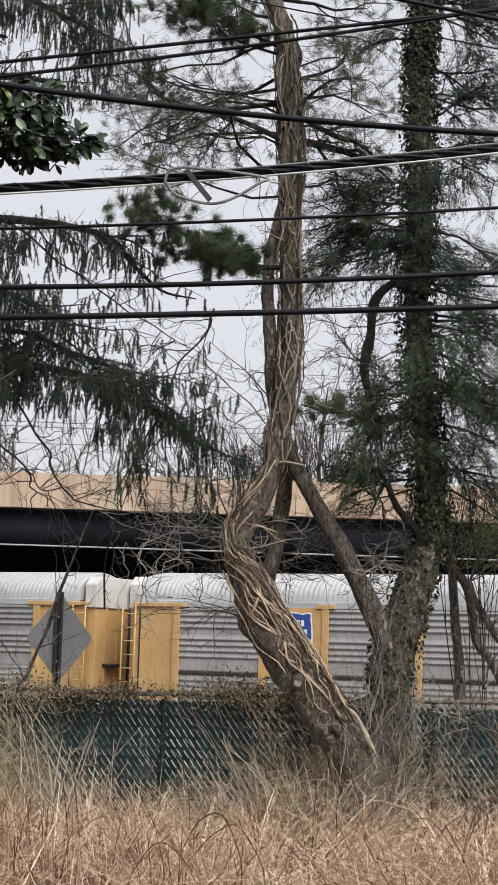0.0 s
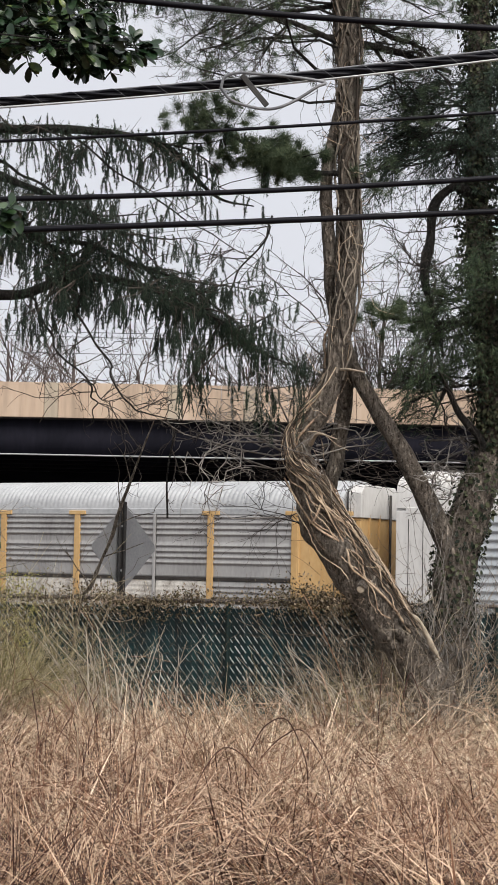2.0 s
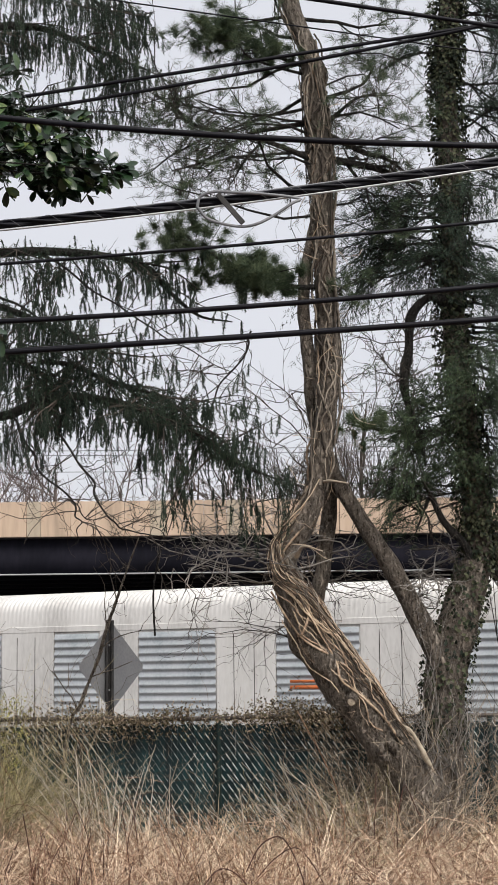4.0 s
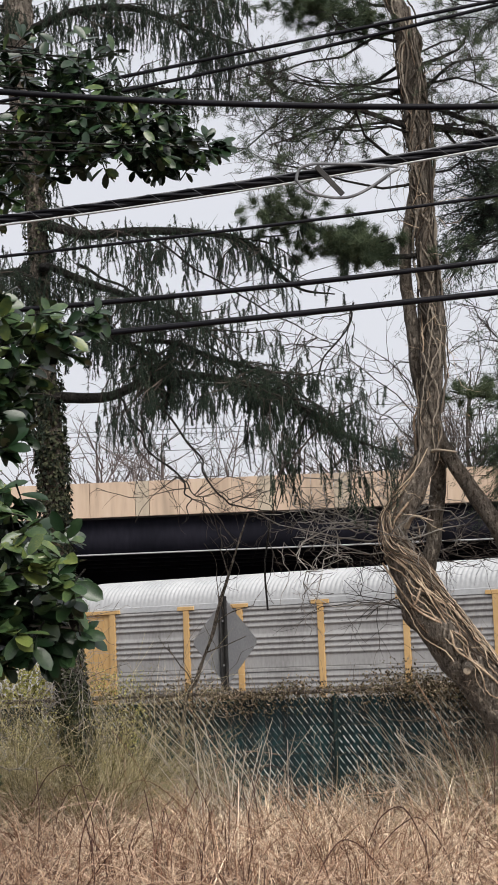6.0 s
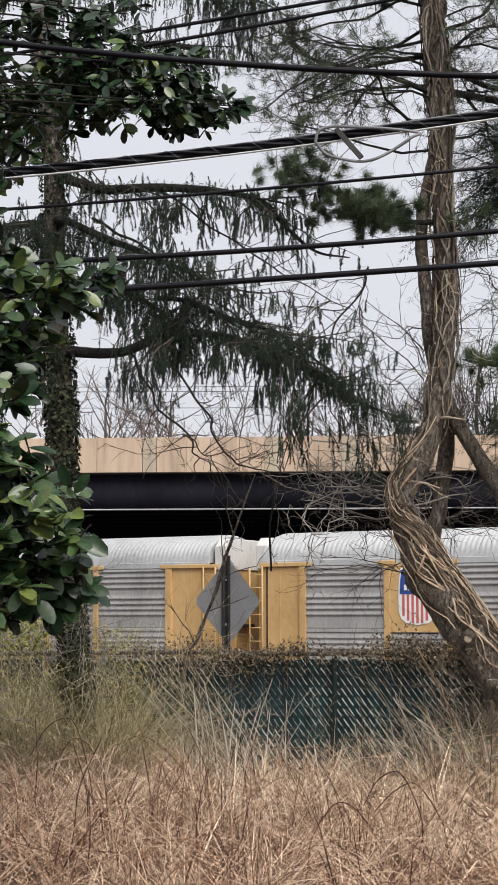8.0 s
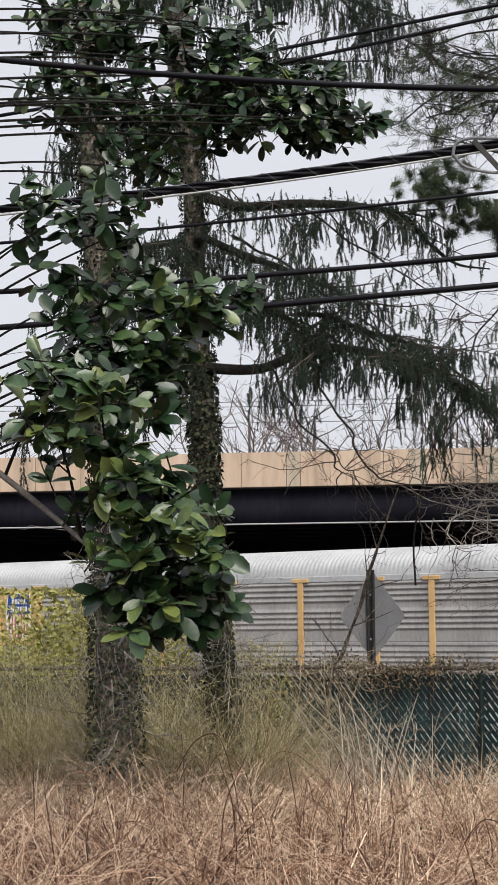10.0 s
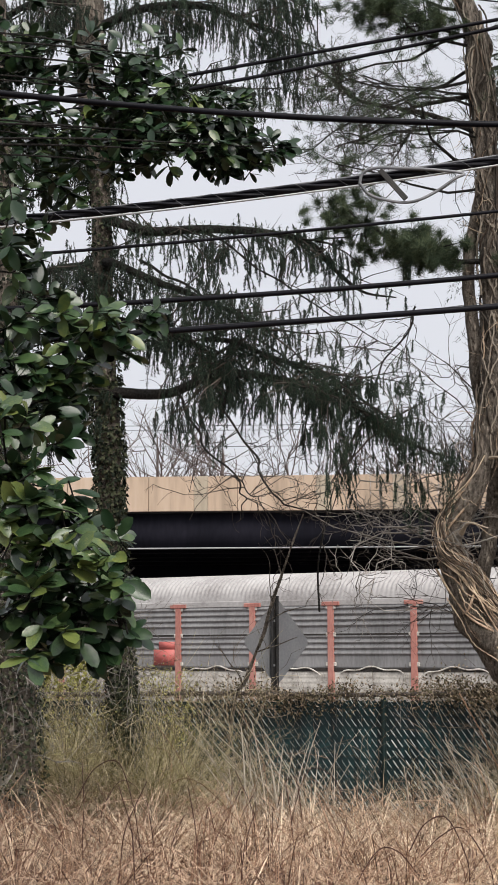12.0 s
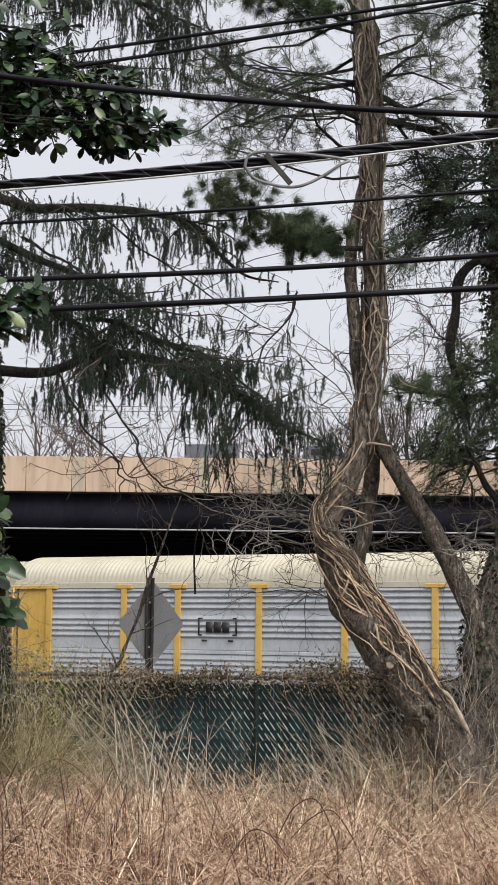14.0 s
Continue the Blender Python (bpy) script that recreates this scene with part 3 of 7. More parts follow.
def post(car, x, paint, cap=True, joint=False, width=0.2, high=4.86):
    p = part("side_post", box(x - width / 2, x + width / 2, -0.075, 0.01, 1.2, high, 0.008), paint, car)
    if cap:
        part("post_cap", box(x - 0.3, x + 0.3, -0.085, 0.02, high - 0.02, high + 0.1, 0.01), paint, p)
    if joint:
        for z in (3.98, 4.8, 3.1):
            part("bracket", box(x - 0.17, x + 0.17, -0.06, 0.005, z - 0.06, z + 0.06, 0.01), M_PALEGRAFFITI, p)
    return p


def railcar(label, panel, paint, roof, logo=(), gap_posts=(), style="posts", pale=()):
    car = thing("autorack_railcar", TRACK, label, "railcar", "railcars of the freight train")
    low, high, w = 5.0, 5.86, 3.0
    if style == "smooth":
        low, high = 5.05, 6.12
    part("roof", roof_mesh(low, high, w, first=0.26, last=CAR, round_off=0.42) if style == "smooth" else roof_mesh(low, high, w), roof, car, "ribbed sheet metal roof")
    tail = CAR
    part("underframe", boxes((0.1, CAR - 0.1, 0.1, w - 0.1, 0.85, 1.2), (-0.55, 0.1, w / 2 - 0.15, w / 2 + 0.15, 0.75, 1.0), (CAR - 0.1, CAR + 0.55, w / 2 - 0.15, w / 2 + 0.15, 0.75, 1.0)), M_STEEL, car, "dark steel frame with couplers")
    part("far_side", boxes((0.1, CAR - 0.1, w - 0.06, w, 1.2, low + 0.05)), panel, car)
    part("eave", box(0.56, CAR - 0.5, -0.03, 0.06, low - 0.15, low + 0.03, 0.01), roof, car, "gutter under the roof edge")
    for x in (2.6, CAR - 2.6):
        truck(car, x)
    end_door(car, 0.3, -1, paint if style != "smooth" else M_GALV)
    end_door(car, tail - 0.04, 1, paint if style != "smooth" else M_GALV)
    if style == "smooth":
        part("side_wall", boxes((0.26, tail - 0.06, 0.03, 0.06, 1.2, low)), M_WHITE, car, "white painted side")
        ribbed_at = ((1.55, 4.22), (6.2, 8.87), (10.85, 12.5), (13.9, 16.57), (18.54, 21.2), (23.18, 25.85))
        x = 0.26
        for a, b in ribbed_at + ((tail - 0.1, tail),):
            p = part("smooth_panel", box(x + 0.01, a - 0.01, -0.02, 0.03, 1.2, low - 0.08, 0.006), M_WHITE, car, "white painted panel")
            for t in (0.3, 0.64):
                part("panel_seam", box(x + (a - x) * t - 0.009, x + (a - x) * t + 0.009, -0.027, -0.015, 1.3, low - 0.3), M_STEEL, p)
            if b < tail:
                part("ribbed_panel", ribbed(b - a - 0.04, 1.25, low - 0.22, 0.235, 0.045), M_BRIGHT, car, "bright ribbed panel", at=Matrix.Translation((a + 0.02, -0.005, 0)))
            x = b
        return car
    # end bays
    corner_panel(car, 0.75, 2.0, paint, 0.42)
    corner_panel(car, CAR - 2.0, CAR - 0.75, paint, CAR - 0.42)
    for x0, x1 in ((0.5, 0.75), (CAR - 0.75, CAR - 0.3)):
        part("corner_post", box(x0, x1, 0.02, 0.08, 1.2, 4.9), paint, car)
    edges = POSTS
    flat = ((3.92, 4.12), (2.9, 3.28))
    for i in range(len(edges) - 1):
        a, b = edges[i] + 0.06, edges[i + 1] - 0.06
        short = i in (1, 7)
        if short and i in logo:
            part("emblem_panel", box(a, b, -0.04, 0.03, 2.9, 4.87, 0.004), paint, car, "plain painted panel behind the emblem")
            part("lower_panel", ribbed(b - a, 1.25, 2.86, 0.155, 0.03), panel, car, at=Matrix.Translation((a, 0, 0)))
            shield(car, (a + b) / 2, 3.95, -0.06)
            continue
        part("side_panel", ribbed(b - a, 2.98, 4.9, 0.17, 0.04, flat), panel, car, "ribbed metal side panel", at=Matrix.Translation((a, 0, 0)))
        lowmat = M_PALEGRAFFITI if i in pale else panel
        part("lower_panel", ribbed(b - a, 1.25, 2.9, 0.155, 0.03 if lowmat is panel else 0.006), lowmat, car, "ribbed lower panel" if lowmat is panel else "lower panel with pale scrawls", at=Matrix.Translation((a, 0, 0)))
    part("mid_rail", box(2.0, CAR - 2.0, -0.03, 0.02, 2.89, 2.99, 0.008), M_STEEL if pale else panel, car, "rail between the panel rows")
    for i, x in enumerate(edges):
        if i in gap_posts:
            post(car, x, panel, cap=False, width=0.08)
        else:
            post(car, x, paint, joint=(style == "red"))
    return car


UP_LABEL = "freight railcar with grey ribbed panels, yellow posts and a shield emblem"
cars = [
    railcar("freight railcar with grey ribbed panels and yellow posts", M_GALV, M_YELLOW, M_ROOF),
    railcar(UP_LABEL, M_GALV, M_YELLOW, M_ROOF, logo=(1,), gap_posts=(7,), pale=(5, 6, 7)),
    railcar("white freight railcar with bright ribbed panels and an orange stripe", M_WHITE, M_DEEPYELLOW, M_WHITE, style="smooth"),
    railcar("weathered freight railcar with grey ribbed panels and yellow posts", M_GALV, M_YELLOW, M_ROOF),
    railcar(UP_LABEL, M_GALV, M_YELLOW, M_ROOF, logo=(1,)),
    railcar("weathered freight railcar with grey panels, faded red posts and scrawls", M_GALVOLD, M_RED, M_ROOFGREY, style="red", pale=(0, 1, 2, 3, 4, 5, 6, 7, 8)),
    railcar("freight railcar with bluish panels, yellow posts and a cream roof", M_GALVBLUE, M_DEEPYELLOW, M_ROOFCREAM),
]


def marks():
    """Painted marks: brackets with a bar, an orange stripe, scrawls."""
    csx = cars[6]
    x = 8.15
    b = part("painted_mark", boxes((x - 0.4, x - 0.17, -0.062, -0.05, 3.53, 3.84), (x - 0.13, x + 0.13, -0.062, -0.05, 3.53, 3.84), (x + 0.17, x + 0.4, -0.062, -0.05, 3.53, 3.84)), M_BLACK, csx, "three black blocks between brackets")
    for s in (-1, 1):
        part("bracket_mark", boxes(tuple(sorted((x + s * 0.62, x + s * 0.67))) + (-0.062, -0.05, 3.44, 3.97), tuple(sorted((x + s * 0.52, x + s * 0.67))) + (-0.063, -0.051, 3.93, 3.97), tuple(sorted((x + s * 0.52, x + s * 0.67))) + (-0.063, -0.051, 3.44, 3.48)), M_BLACK, b)
        part("small_mark", boxes((x + s * 0.45 - 0.09, x + s * 0.45 + 0.09, -0.062, -0.05, 3.26, 3.32)), M_BLACK, b)
    red = cars[5]
    part("panel_joint", box(2.0, CAR - 2.0, -0.045, 0.0, 3.96, 4.01), M_STEEL, red, "dark joint between the panel rows")
    part("painted_mark", boxes((26.0 - 0.2, 26.0 + 0.25, -0.06, -0.05, 3.45, 3.5), (25.8, 26.25, -0.06, -0.05, 3.0, 3.05), (25.8, 25.84, -0.06, -0.05, 3.05, 3.45), (26.21, 26.25, -0.06, -0.05, 3.05, 3.45), (25.9, 26.15, -0.06, -0.05, 3.3, 3.36)), M_LOGOWHITE, red, "pale square mark")
    part("painted_mark", boxes((25.85, 26.2, -0.06, -0.05, 4.25, 4.29), (25.9, 26.15, -0.06, -0.05, 4.1, 4.14)), M_LOGOWHITE, red, "faded pale bars")
    part("number_bar", boxes((26.75, 27.15, -0.06, -0.05, 4.2, 4.26), (26.75, 27.15, -0.06, -0.05, 4.1, 4.16)), M_LOGOWHITE, red, "pale bars")
    for k, (a, c) in enumerate(((9.9, 12.0), (15.5, 17.6), (18.3, 20.4), (12.6, 14.8))):
        t = np.linspace(0, 1, 24)
        p = np.stack([a + (c - a) * t, np.full(24, -0.055), 2.8 + 0.2 * np.sin(t * np.pi) ** 0.6 + 0.04 * np.sin(t * 14 + k)], 1)
        part("scrawl", Buf().add(*tubes(p[None], np.full((1, 24), 0.024), 4)), M_PALEGRAFFITI, red, "pale painted scrawl")
    part("paint_patch", boxes((8.6, 9.42, -0.062, -0.05, 3.05, 3.55), (8.8, 9.42, -0.062, -0.05, 3.55, 3.8)), M_LOGORED, red, "red painted patch")
    white = cars[2]
    part("orange_stripe", boxes((19.0, 21.1, -0.06, -0.05, 3.28, 3.36), (19.0, 21.1, -0.06, -0.05, 3.1, 3.2)), M_ORANGE, white, "orange stripes")
    part("small_mark", boxes((26.8, 26.95, -0.06, -0.05, 2.8, 3.0), (27.0, 27.1, -0.06, -0.05, 2.8, 3.0)), M_BLACK, white)
    bm = bmesh.new()
    f = bm.faces.new([bm.verts.new((CAR + 0.12, py, pz)) for py, pz in ((0.1, 4.75), (0.1, 5.5), (0.5, 6.02), (2.5, 6.02), (2.9, 5.5), (2.9, 4.75))])
    out = bmesh.ops.extrude_face_region(bm, geom=[f])
    for g in out["geom"]:
        if isinstance(g, bmesh.types.BMVert):
            g.co.x = CAR - 0.08
    for v in bm.verts:
        if v.co.y < 1:
            v.co.y -= 0.14
    bmesh.ops.recalc_face_normals(bm, faces=bm.faces[:])
    bmesh.ops.bevel(bm, geom=bm.edges[:], offset=0.04, segments=2, affect="EDGES")
    cap = part("end_cap", bm, M_DEEPYELLOW, white, "deep yellow end cap")
    for y in (0.75, 1.35, 1.95):
        part("cap_rib", boxes((CAR + 0.1, CAR + 0.16, y - 0.05, y + 0.05, 4.8, 5.95)), M_DEEPYELLOW, cap)


marks()

# ---- highway bridge behind the railway ----


def build_bridge():
    br = thing("highway_bridge", (0, 68, 0), "tan concrete parapet highway bridge on dark steel girders", "bridge", kind="structure")
    part("deck", boxes((-260, 260, 0.285, 15.0, 7.22, 7.88)), M_ASPHALT, br, "asphalt road deck")
    part("far_parapet", boxes((-260, 260, 15.0, 15.4, 7.0, 8.4)), M_CONCRETE, br)
    for y in (0.55, 3.6, 6.7, 9.8, 12.9):
        part("girder", boxes((-260, 260, y - 0.02, y + 0.02, 5.84, 7.22), (-260, 260, y - 0.25, y + 0.25, 5.79, 5.84)), M_GIRDER, br, "dark painted steel girder")
    part("conduit", Buf().add(*tubes(np.array([[(-260, 0.2, 5.83), (0, 0.2, 5.79), (260, 0.2, 5.83)]]), np.full((1, 3), 0.035), 8)), M_SIGN, br, "pale conduit along the girder foot")
    # wall added to close off the back, coloured as the black shade there
    part("abutment", boxes((-260, 260, 13.4, 14.6, -2.6, 7.0)), M_ABUT, br, "abutment wall coloured near black as shade under the deck")
    for x in (-75, 75):
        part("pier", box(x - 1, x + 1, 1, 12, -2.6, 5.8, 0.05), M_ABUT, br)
    r = random.Random(3)
    joints = [-10.42, -8.59, -8.03, -6.84, -5.87, -4.71, -3.70, -3.09, -1.57, -0.67, -0.00, 1.12, 2.46, 3.80]
    x = joints[0]
    while x > -45:
        x -= r.choice((0.65, 1.6, 1.9, 1.5, 1.7))
        joints.insert(0, x)
    while joints[-1] < 32:
        joints.append(joints[-1] + r.choice((0.65, 1.6, 1.9, 1.5, 1.7)))
    edge = list(zip(joints, joints[1:]))
    for a, b in edge:
        pale = (b - a) < 0.73
        part("parapet_panel", box(a + 0.008, b - 0.008, 0.0, 0.28, 7.26, 8.66, 0.012), M_GREYCONC if pale else M_CONCRETE, br)
    for a, b in ((-260, edge[0][0]), (edge[-1][1], 260)):
        part("parapet", boxes((a, b, 0.0, 0.28, 7.26, 8.66)), M_CONCRETE, br)


build_bridge()

# ---- chain-link fence with green slats ----
FENCE_Y, FENCE_TOP, FENCE_LOW = 19.7, 1.16, -0.6


def build_fence():
    fe = thing("chain_link_fence", (0, FENCE_Y, 0), "chain-link fence with dark green slats, overgrown by vines", "fence", kind="structure")
    x0, x1 = -9.0, 7.5
    part("top_rail", Buf().add(*tubes(np.array([[(x, 0, FENCE_TOP + 0.008 * math.sin(x * 2.1)) for x in np.linspace(x0, x1, 40)]]), np.full((1, 40), 0.024), 10)), M_RAIL, fe, "rusty top rail", True)
    for x in np.arange(-0.31 - 3.05 * 2, x1, 3.05):
        part("fence_post", Buf().add(*tubes(np.array([[(x, -0.07, FENCE_LOW), (x, -0.07, FENCE_TOP - 0.02)]]), np.full((1, 2), 0.03), 10)), M_DARKWIRE, fe, smooth=True)
    # woven wire in both directions; the glints are painted as one pale direction
    rise, p = FENCE_TOP - FENCE_LOW - 0.03, 0.072
    n = int((x1 - x0 + rise) / p)
    for s, radius, mat, tone in ((1, 0.0028, M_DARKWIRE, "dark green wire"), (-1, 0.0082, M_GLINTWIRE, "wire painted pale for the glints along it")):
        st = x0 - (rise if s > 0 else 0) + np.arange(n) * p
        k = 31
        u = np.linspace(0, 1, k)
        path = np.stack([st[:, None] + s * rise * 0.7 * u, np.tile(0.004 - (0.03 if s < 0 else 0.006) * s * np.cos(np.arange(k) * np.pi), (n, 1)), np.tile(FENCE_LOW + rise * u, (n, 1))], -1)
        # patches where the wires swell, so the pale glints come and go
        patchy = np.clip(0.5 + 0.7 * np.sin(path[:, :, 0] * 2.9 + 2.0 * np.sin(path[:, :, 2] * 2.3)) * np.sin(path[:, :, 2] * 3.7 + path[:, :, 0] * 1.3) + rng.normal(0, 0.22, (n, k)), 0.16, 1.1)
        part("wire_mesh", Buf().add(*tubes(path, radius * patchy, 3)), mat, fe, tone)["kind"] = "stuff"
    slat = box(-0.0335, 0.0335, 0.012, 0.018, FENCE_LOW + 0.05, FENCE_TOP - 0.06)
    me = bpy.data.meshes.new("slat")
    slat.to_mesh(me)
    slat.free()
    r = random.Random(5)
    for i in range(int((x1 - x0) / 0.0655)):
        if r.random() < 0.012:
            continue
        part("slat", me, M_SLAT, fe, at=pose(x0 + i * 0.0655, 0.008 * (i % 2), r.uniform(-0.03, 0.0), 0, r.gauss(0, 0.15), 0))


build_fence()

# ---- diamond sign seen from behind ----


def build_sign():
    s = thing("road_sign", pose(-1.59, 20.3, -0.62, 0, 0, 45), "grey bare-metal back of a diamond road sign on a post", "sign")
    bm = bmesh.new()
    h, c = 0.515, 0.03
    ring = []
    for a in range(4):
        q, tcos, tsin = a * math.pi / 2, math.cos(a * math.pi / 2), math.sin(a * math.pi / 2)
        for d in (-c, c):
            u, v = (h - c), d
            ring.append((u * tcos - v * tsin, u * tsin + v * tcos))
    f = bm.faces.new([bm.verts.new((x + 0.06, 0.03, 2.37 + z)) for x, z in ring])
    out = bmesh.ops.extrude_face_region(bm, geom=[f])
    for g in out["geom"]:
        if isinstance(g, bmesh.types.BMVert):
            g.co.y += 0.004
    bmesh.ops.recalc_face_normals(bm, faces=bm.faces[:])
    part("sign_panel", bm, M_SIGN, s, "grey diamond panel")
    part("sign_post", boxes((-0.058, -0.03, -0.012, 0.002, 0, 2.91), (0.03, 0.058, -0.012, 0.002, 0, 2.91), (-0.034, -0.027, -0.01, 0.028, 0, 2.91), (0.027, 0.034, -0.01, 0.028, 0, 2.91), (-0.03, 0.03, 0.02, 0.028, 0, 2.91)), M_SIGNPOST, s, "dark steel channel post")
    for z in (2.1, 2.62):
        part("bolt", box(-0.012, 0.012, 0.0, 0.03, z - 0.012, z + 0.012), M_STRAND, s)


build_sign()

# ---- overhead cables ----


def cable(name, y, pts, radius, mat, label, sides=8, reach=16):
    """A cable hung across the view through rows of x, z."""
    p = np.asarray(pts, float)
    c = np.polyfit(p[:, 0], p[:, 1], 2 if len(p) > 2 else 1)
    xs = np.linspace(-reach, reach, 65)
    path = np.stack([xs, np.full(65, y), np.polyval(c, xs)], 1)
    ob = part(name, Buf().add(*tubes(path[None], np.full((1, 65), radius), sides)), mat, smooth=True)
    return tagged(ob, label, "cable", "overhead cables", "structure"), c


def build_cables():
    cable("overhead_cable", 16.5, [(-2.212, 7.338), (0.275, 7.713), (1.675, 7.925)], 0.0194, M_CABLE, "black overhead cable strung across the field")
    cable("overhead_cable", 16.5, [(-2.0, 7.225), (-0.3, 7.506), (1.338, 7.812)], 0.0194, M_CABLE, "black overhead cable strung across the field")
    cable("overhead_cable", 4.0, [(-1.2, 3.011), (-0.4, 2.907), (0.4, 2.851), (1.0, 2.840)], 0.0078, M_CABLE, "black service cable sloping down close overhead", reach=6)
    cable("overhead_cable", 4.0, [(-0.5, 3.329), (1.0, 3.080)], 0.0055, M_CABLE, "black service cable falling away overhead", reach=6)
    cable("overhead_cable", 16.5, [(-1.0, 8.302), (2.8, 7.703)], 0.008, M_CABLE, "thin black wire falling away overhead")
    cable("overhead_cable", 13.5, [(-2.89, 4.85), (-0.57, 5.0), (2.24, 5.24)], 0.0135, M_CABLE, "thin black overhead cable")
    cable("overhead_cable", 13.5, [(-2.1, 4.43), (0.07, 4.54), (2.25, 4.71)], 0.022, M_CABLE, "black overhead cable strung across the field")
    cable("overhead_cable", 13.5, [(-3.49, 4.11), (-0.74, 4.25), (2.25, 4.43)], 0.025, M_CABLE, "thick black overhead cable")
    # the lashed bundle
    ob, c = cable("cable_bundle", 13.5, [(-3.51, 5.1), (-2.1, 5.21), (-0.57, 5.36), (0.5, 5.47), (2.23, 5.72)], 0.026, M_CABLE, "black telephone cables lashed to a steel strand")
    n = 900
    xs = np.linspace(-9, 9, n)
    z = np.polyval(c, xs)
    for k in range(3):
        a = xs * 2 * math.pi / 0.9 + k * 2.09
        part("cable_strand", Buf().add(*tubes(np.stack([xs, 13.49 + 0.02 * np.cos(a), z + 0.01 + 0.022 * np.sin(a)], 1)[None], np.full((1, n), 0.013), 6)), M_CABLE, ob, "", True)
    part("steel_strand", Buf().add(*tubes(np.stack([xs, np.full(n, 13.46), z - 0.044 + 0.002 * xs], 1)[None], np.full((1, n), 0.009), 8)), M_STRAND, ob, "pale steel strand", True)
    part("upper_strand", Buf().add(*tubes(np.stack([xs, np.full(n, 13.5), z + 0.046 + 0.003 * xs], 1)[None], np.full((1, n), 0.0085), 8)), M_GREYLOOP, ob, "grey strand", True)
    n = 2600
    xs = np.linspace(-7, 7, n)
    a = xs * 2 * math.pi / 0.33
    part("lashing_wire", Buf().add(*tubes(np.stack([xs, 13.49 + 0.038 * np.cos(a), np.polyval(c, xs) + 0.006 + 0.042 * np.sin(a)], 1)[None], np.full((1, n), 0.0016), 4)), M_GREYLOOP, ob, "wound lashing wire")
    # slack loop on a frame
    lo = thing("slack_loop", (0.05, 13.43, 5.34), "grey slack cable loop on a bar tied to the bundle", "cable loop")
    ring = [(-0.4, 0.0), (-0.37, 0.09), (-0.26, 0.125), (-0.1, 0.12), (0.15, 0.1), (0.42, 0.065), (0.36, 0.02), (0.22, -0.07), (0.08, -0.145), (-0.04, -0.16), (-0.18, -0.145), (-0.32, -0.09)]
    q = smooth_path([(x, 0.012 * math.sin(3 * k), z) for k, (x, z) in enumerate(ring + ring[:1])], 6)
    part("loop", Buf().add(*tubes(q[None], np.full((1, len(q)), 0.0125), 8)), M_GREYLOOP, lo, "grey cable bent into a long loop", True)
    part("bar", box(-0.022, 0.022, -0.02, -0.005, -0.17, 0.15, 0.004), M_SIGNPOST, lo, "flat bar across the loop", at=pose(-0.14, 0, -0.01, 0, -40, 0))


build_cables()

# ---- trees ----


def rand_unit(n):
    d = rng.normal(size=(n, 3))
    return d / np.linalg.norm(d, axis=1, keepdims=True)


def ivy_on(path, count, size, spread=1.25, zmin=-9, zmax=99):
    """Ivy leaves that cling to a trunk."""
    q = smooth_path(path, 8)
    q = q[(q[:, 2] > zmin) & (q[:, 2] < zmax)]
    i = rng.integers(0, len(q), count)
    a = rng.uniform(0, 2 * np.pi, count)
    out = np.stack([np.cos(a), np.sin(a), rng.normal(0, 0.15, count)], 1)
    base = q[i, :3] + out * (q[i, 3:4] * rng.uniform(1.0, spread, (count, 1)) + 0.01) + rng.normal(0, 0.05, (count, 3)) * [0, 0, 1]
    way = np.stack([rng.normal(0, 0.5, count), rng.normal(0, 0.5, count), -np.abs(rng.normal(0.7, 0.4, count))], 1) + out * 0.35
    return small_leaves(base, way, out + rand_unit(count) * 0.4, rng.uniform(0.7, 1.3, count) * size, rng.uniform(0.7, 1.2, count) * size * 0.9)


LEAN = [(1.95, 18.3, -0.6, 0.42), (1.92, 18.3, 0.0, 0.31), (1.84, 18.3, 0.34, 0.25), (1.68, 18.3, 0.63, 0.222), (1.46, 18.3, 0.92, 0.222), (1.27, 18.3, 1.21, 0.222), (1.05, 18.3, 1.5, 0.24), (0.86, 18.3, 1.79, 0.238), (0.665, 18.3, 2.09, 0.222), (0.555, 18.3, 2.38, 0.2),
        (0.47, 18.3, 2.62, 0.16), (0.435, 18.3, 2.75, 0.142), (0.455, 18.3, 2.92, 0.142), (0.55, 18.3, 3.1, 0.14), (0.655, 18.3, 3.285, 0.135), (0.77, 18.3, 3.59, 0.108), (0.825, 18.3, 3.9, 0.118), (0.87, 18.3, 4.2, 0.125), (0.91, 18.3, 4.5, 0.12), (0.94, 18.3, 4.81, 0.108),
        (0.957, 18.3, 5.12, 0.102), (0.92, 18.3, 5.43, 0.106), (0.9, 18.3, 5.74, 0.1), (0.89, 18.3, 6.05, 0.096), (0.893, 18.3, 6.36, 0.1), (0.888, 18.3, 6.68, 0.108), (0.887, 18.3, 6.99, 0.12), (0.87, 18.3, 7.3, 0.125), (0.845, 18.3, 7.62, 0.125), (0.82, 18.3, 7.94, 0.122), (0.8, 18.3, 8.27, 0.118),
        (0.73, 18.3, 8.6, 0.105), (0.6, 18.3, 8.93, 0.1), (0.548, 18.3, 9.2, 0.095), (0.45, 18.3, 9.8, 0.08), (0.36, 18.3, 10.6, 0.06), (0.3, 18.3, 11.6, 0.03)]


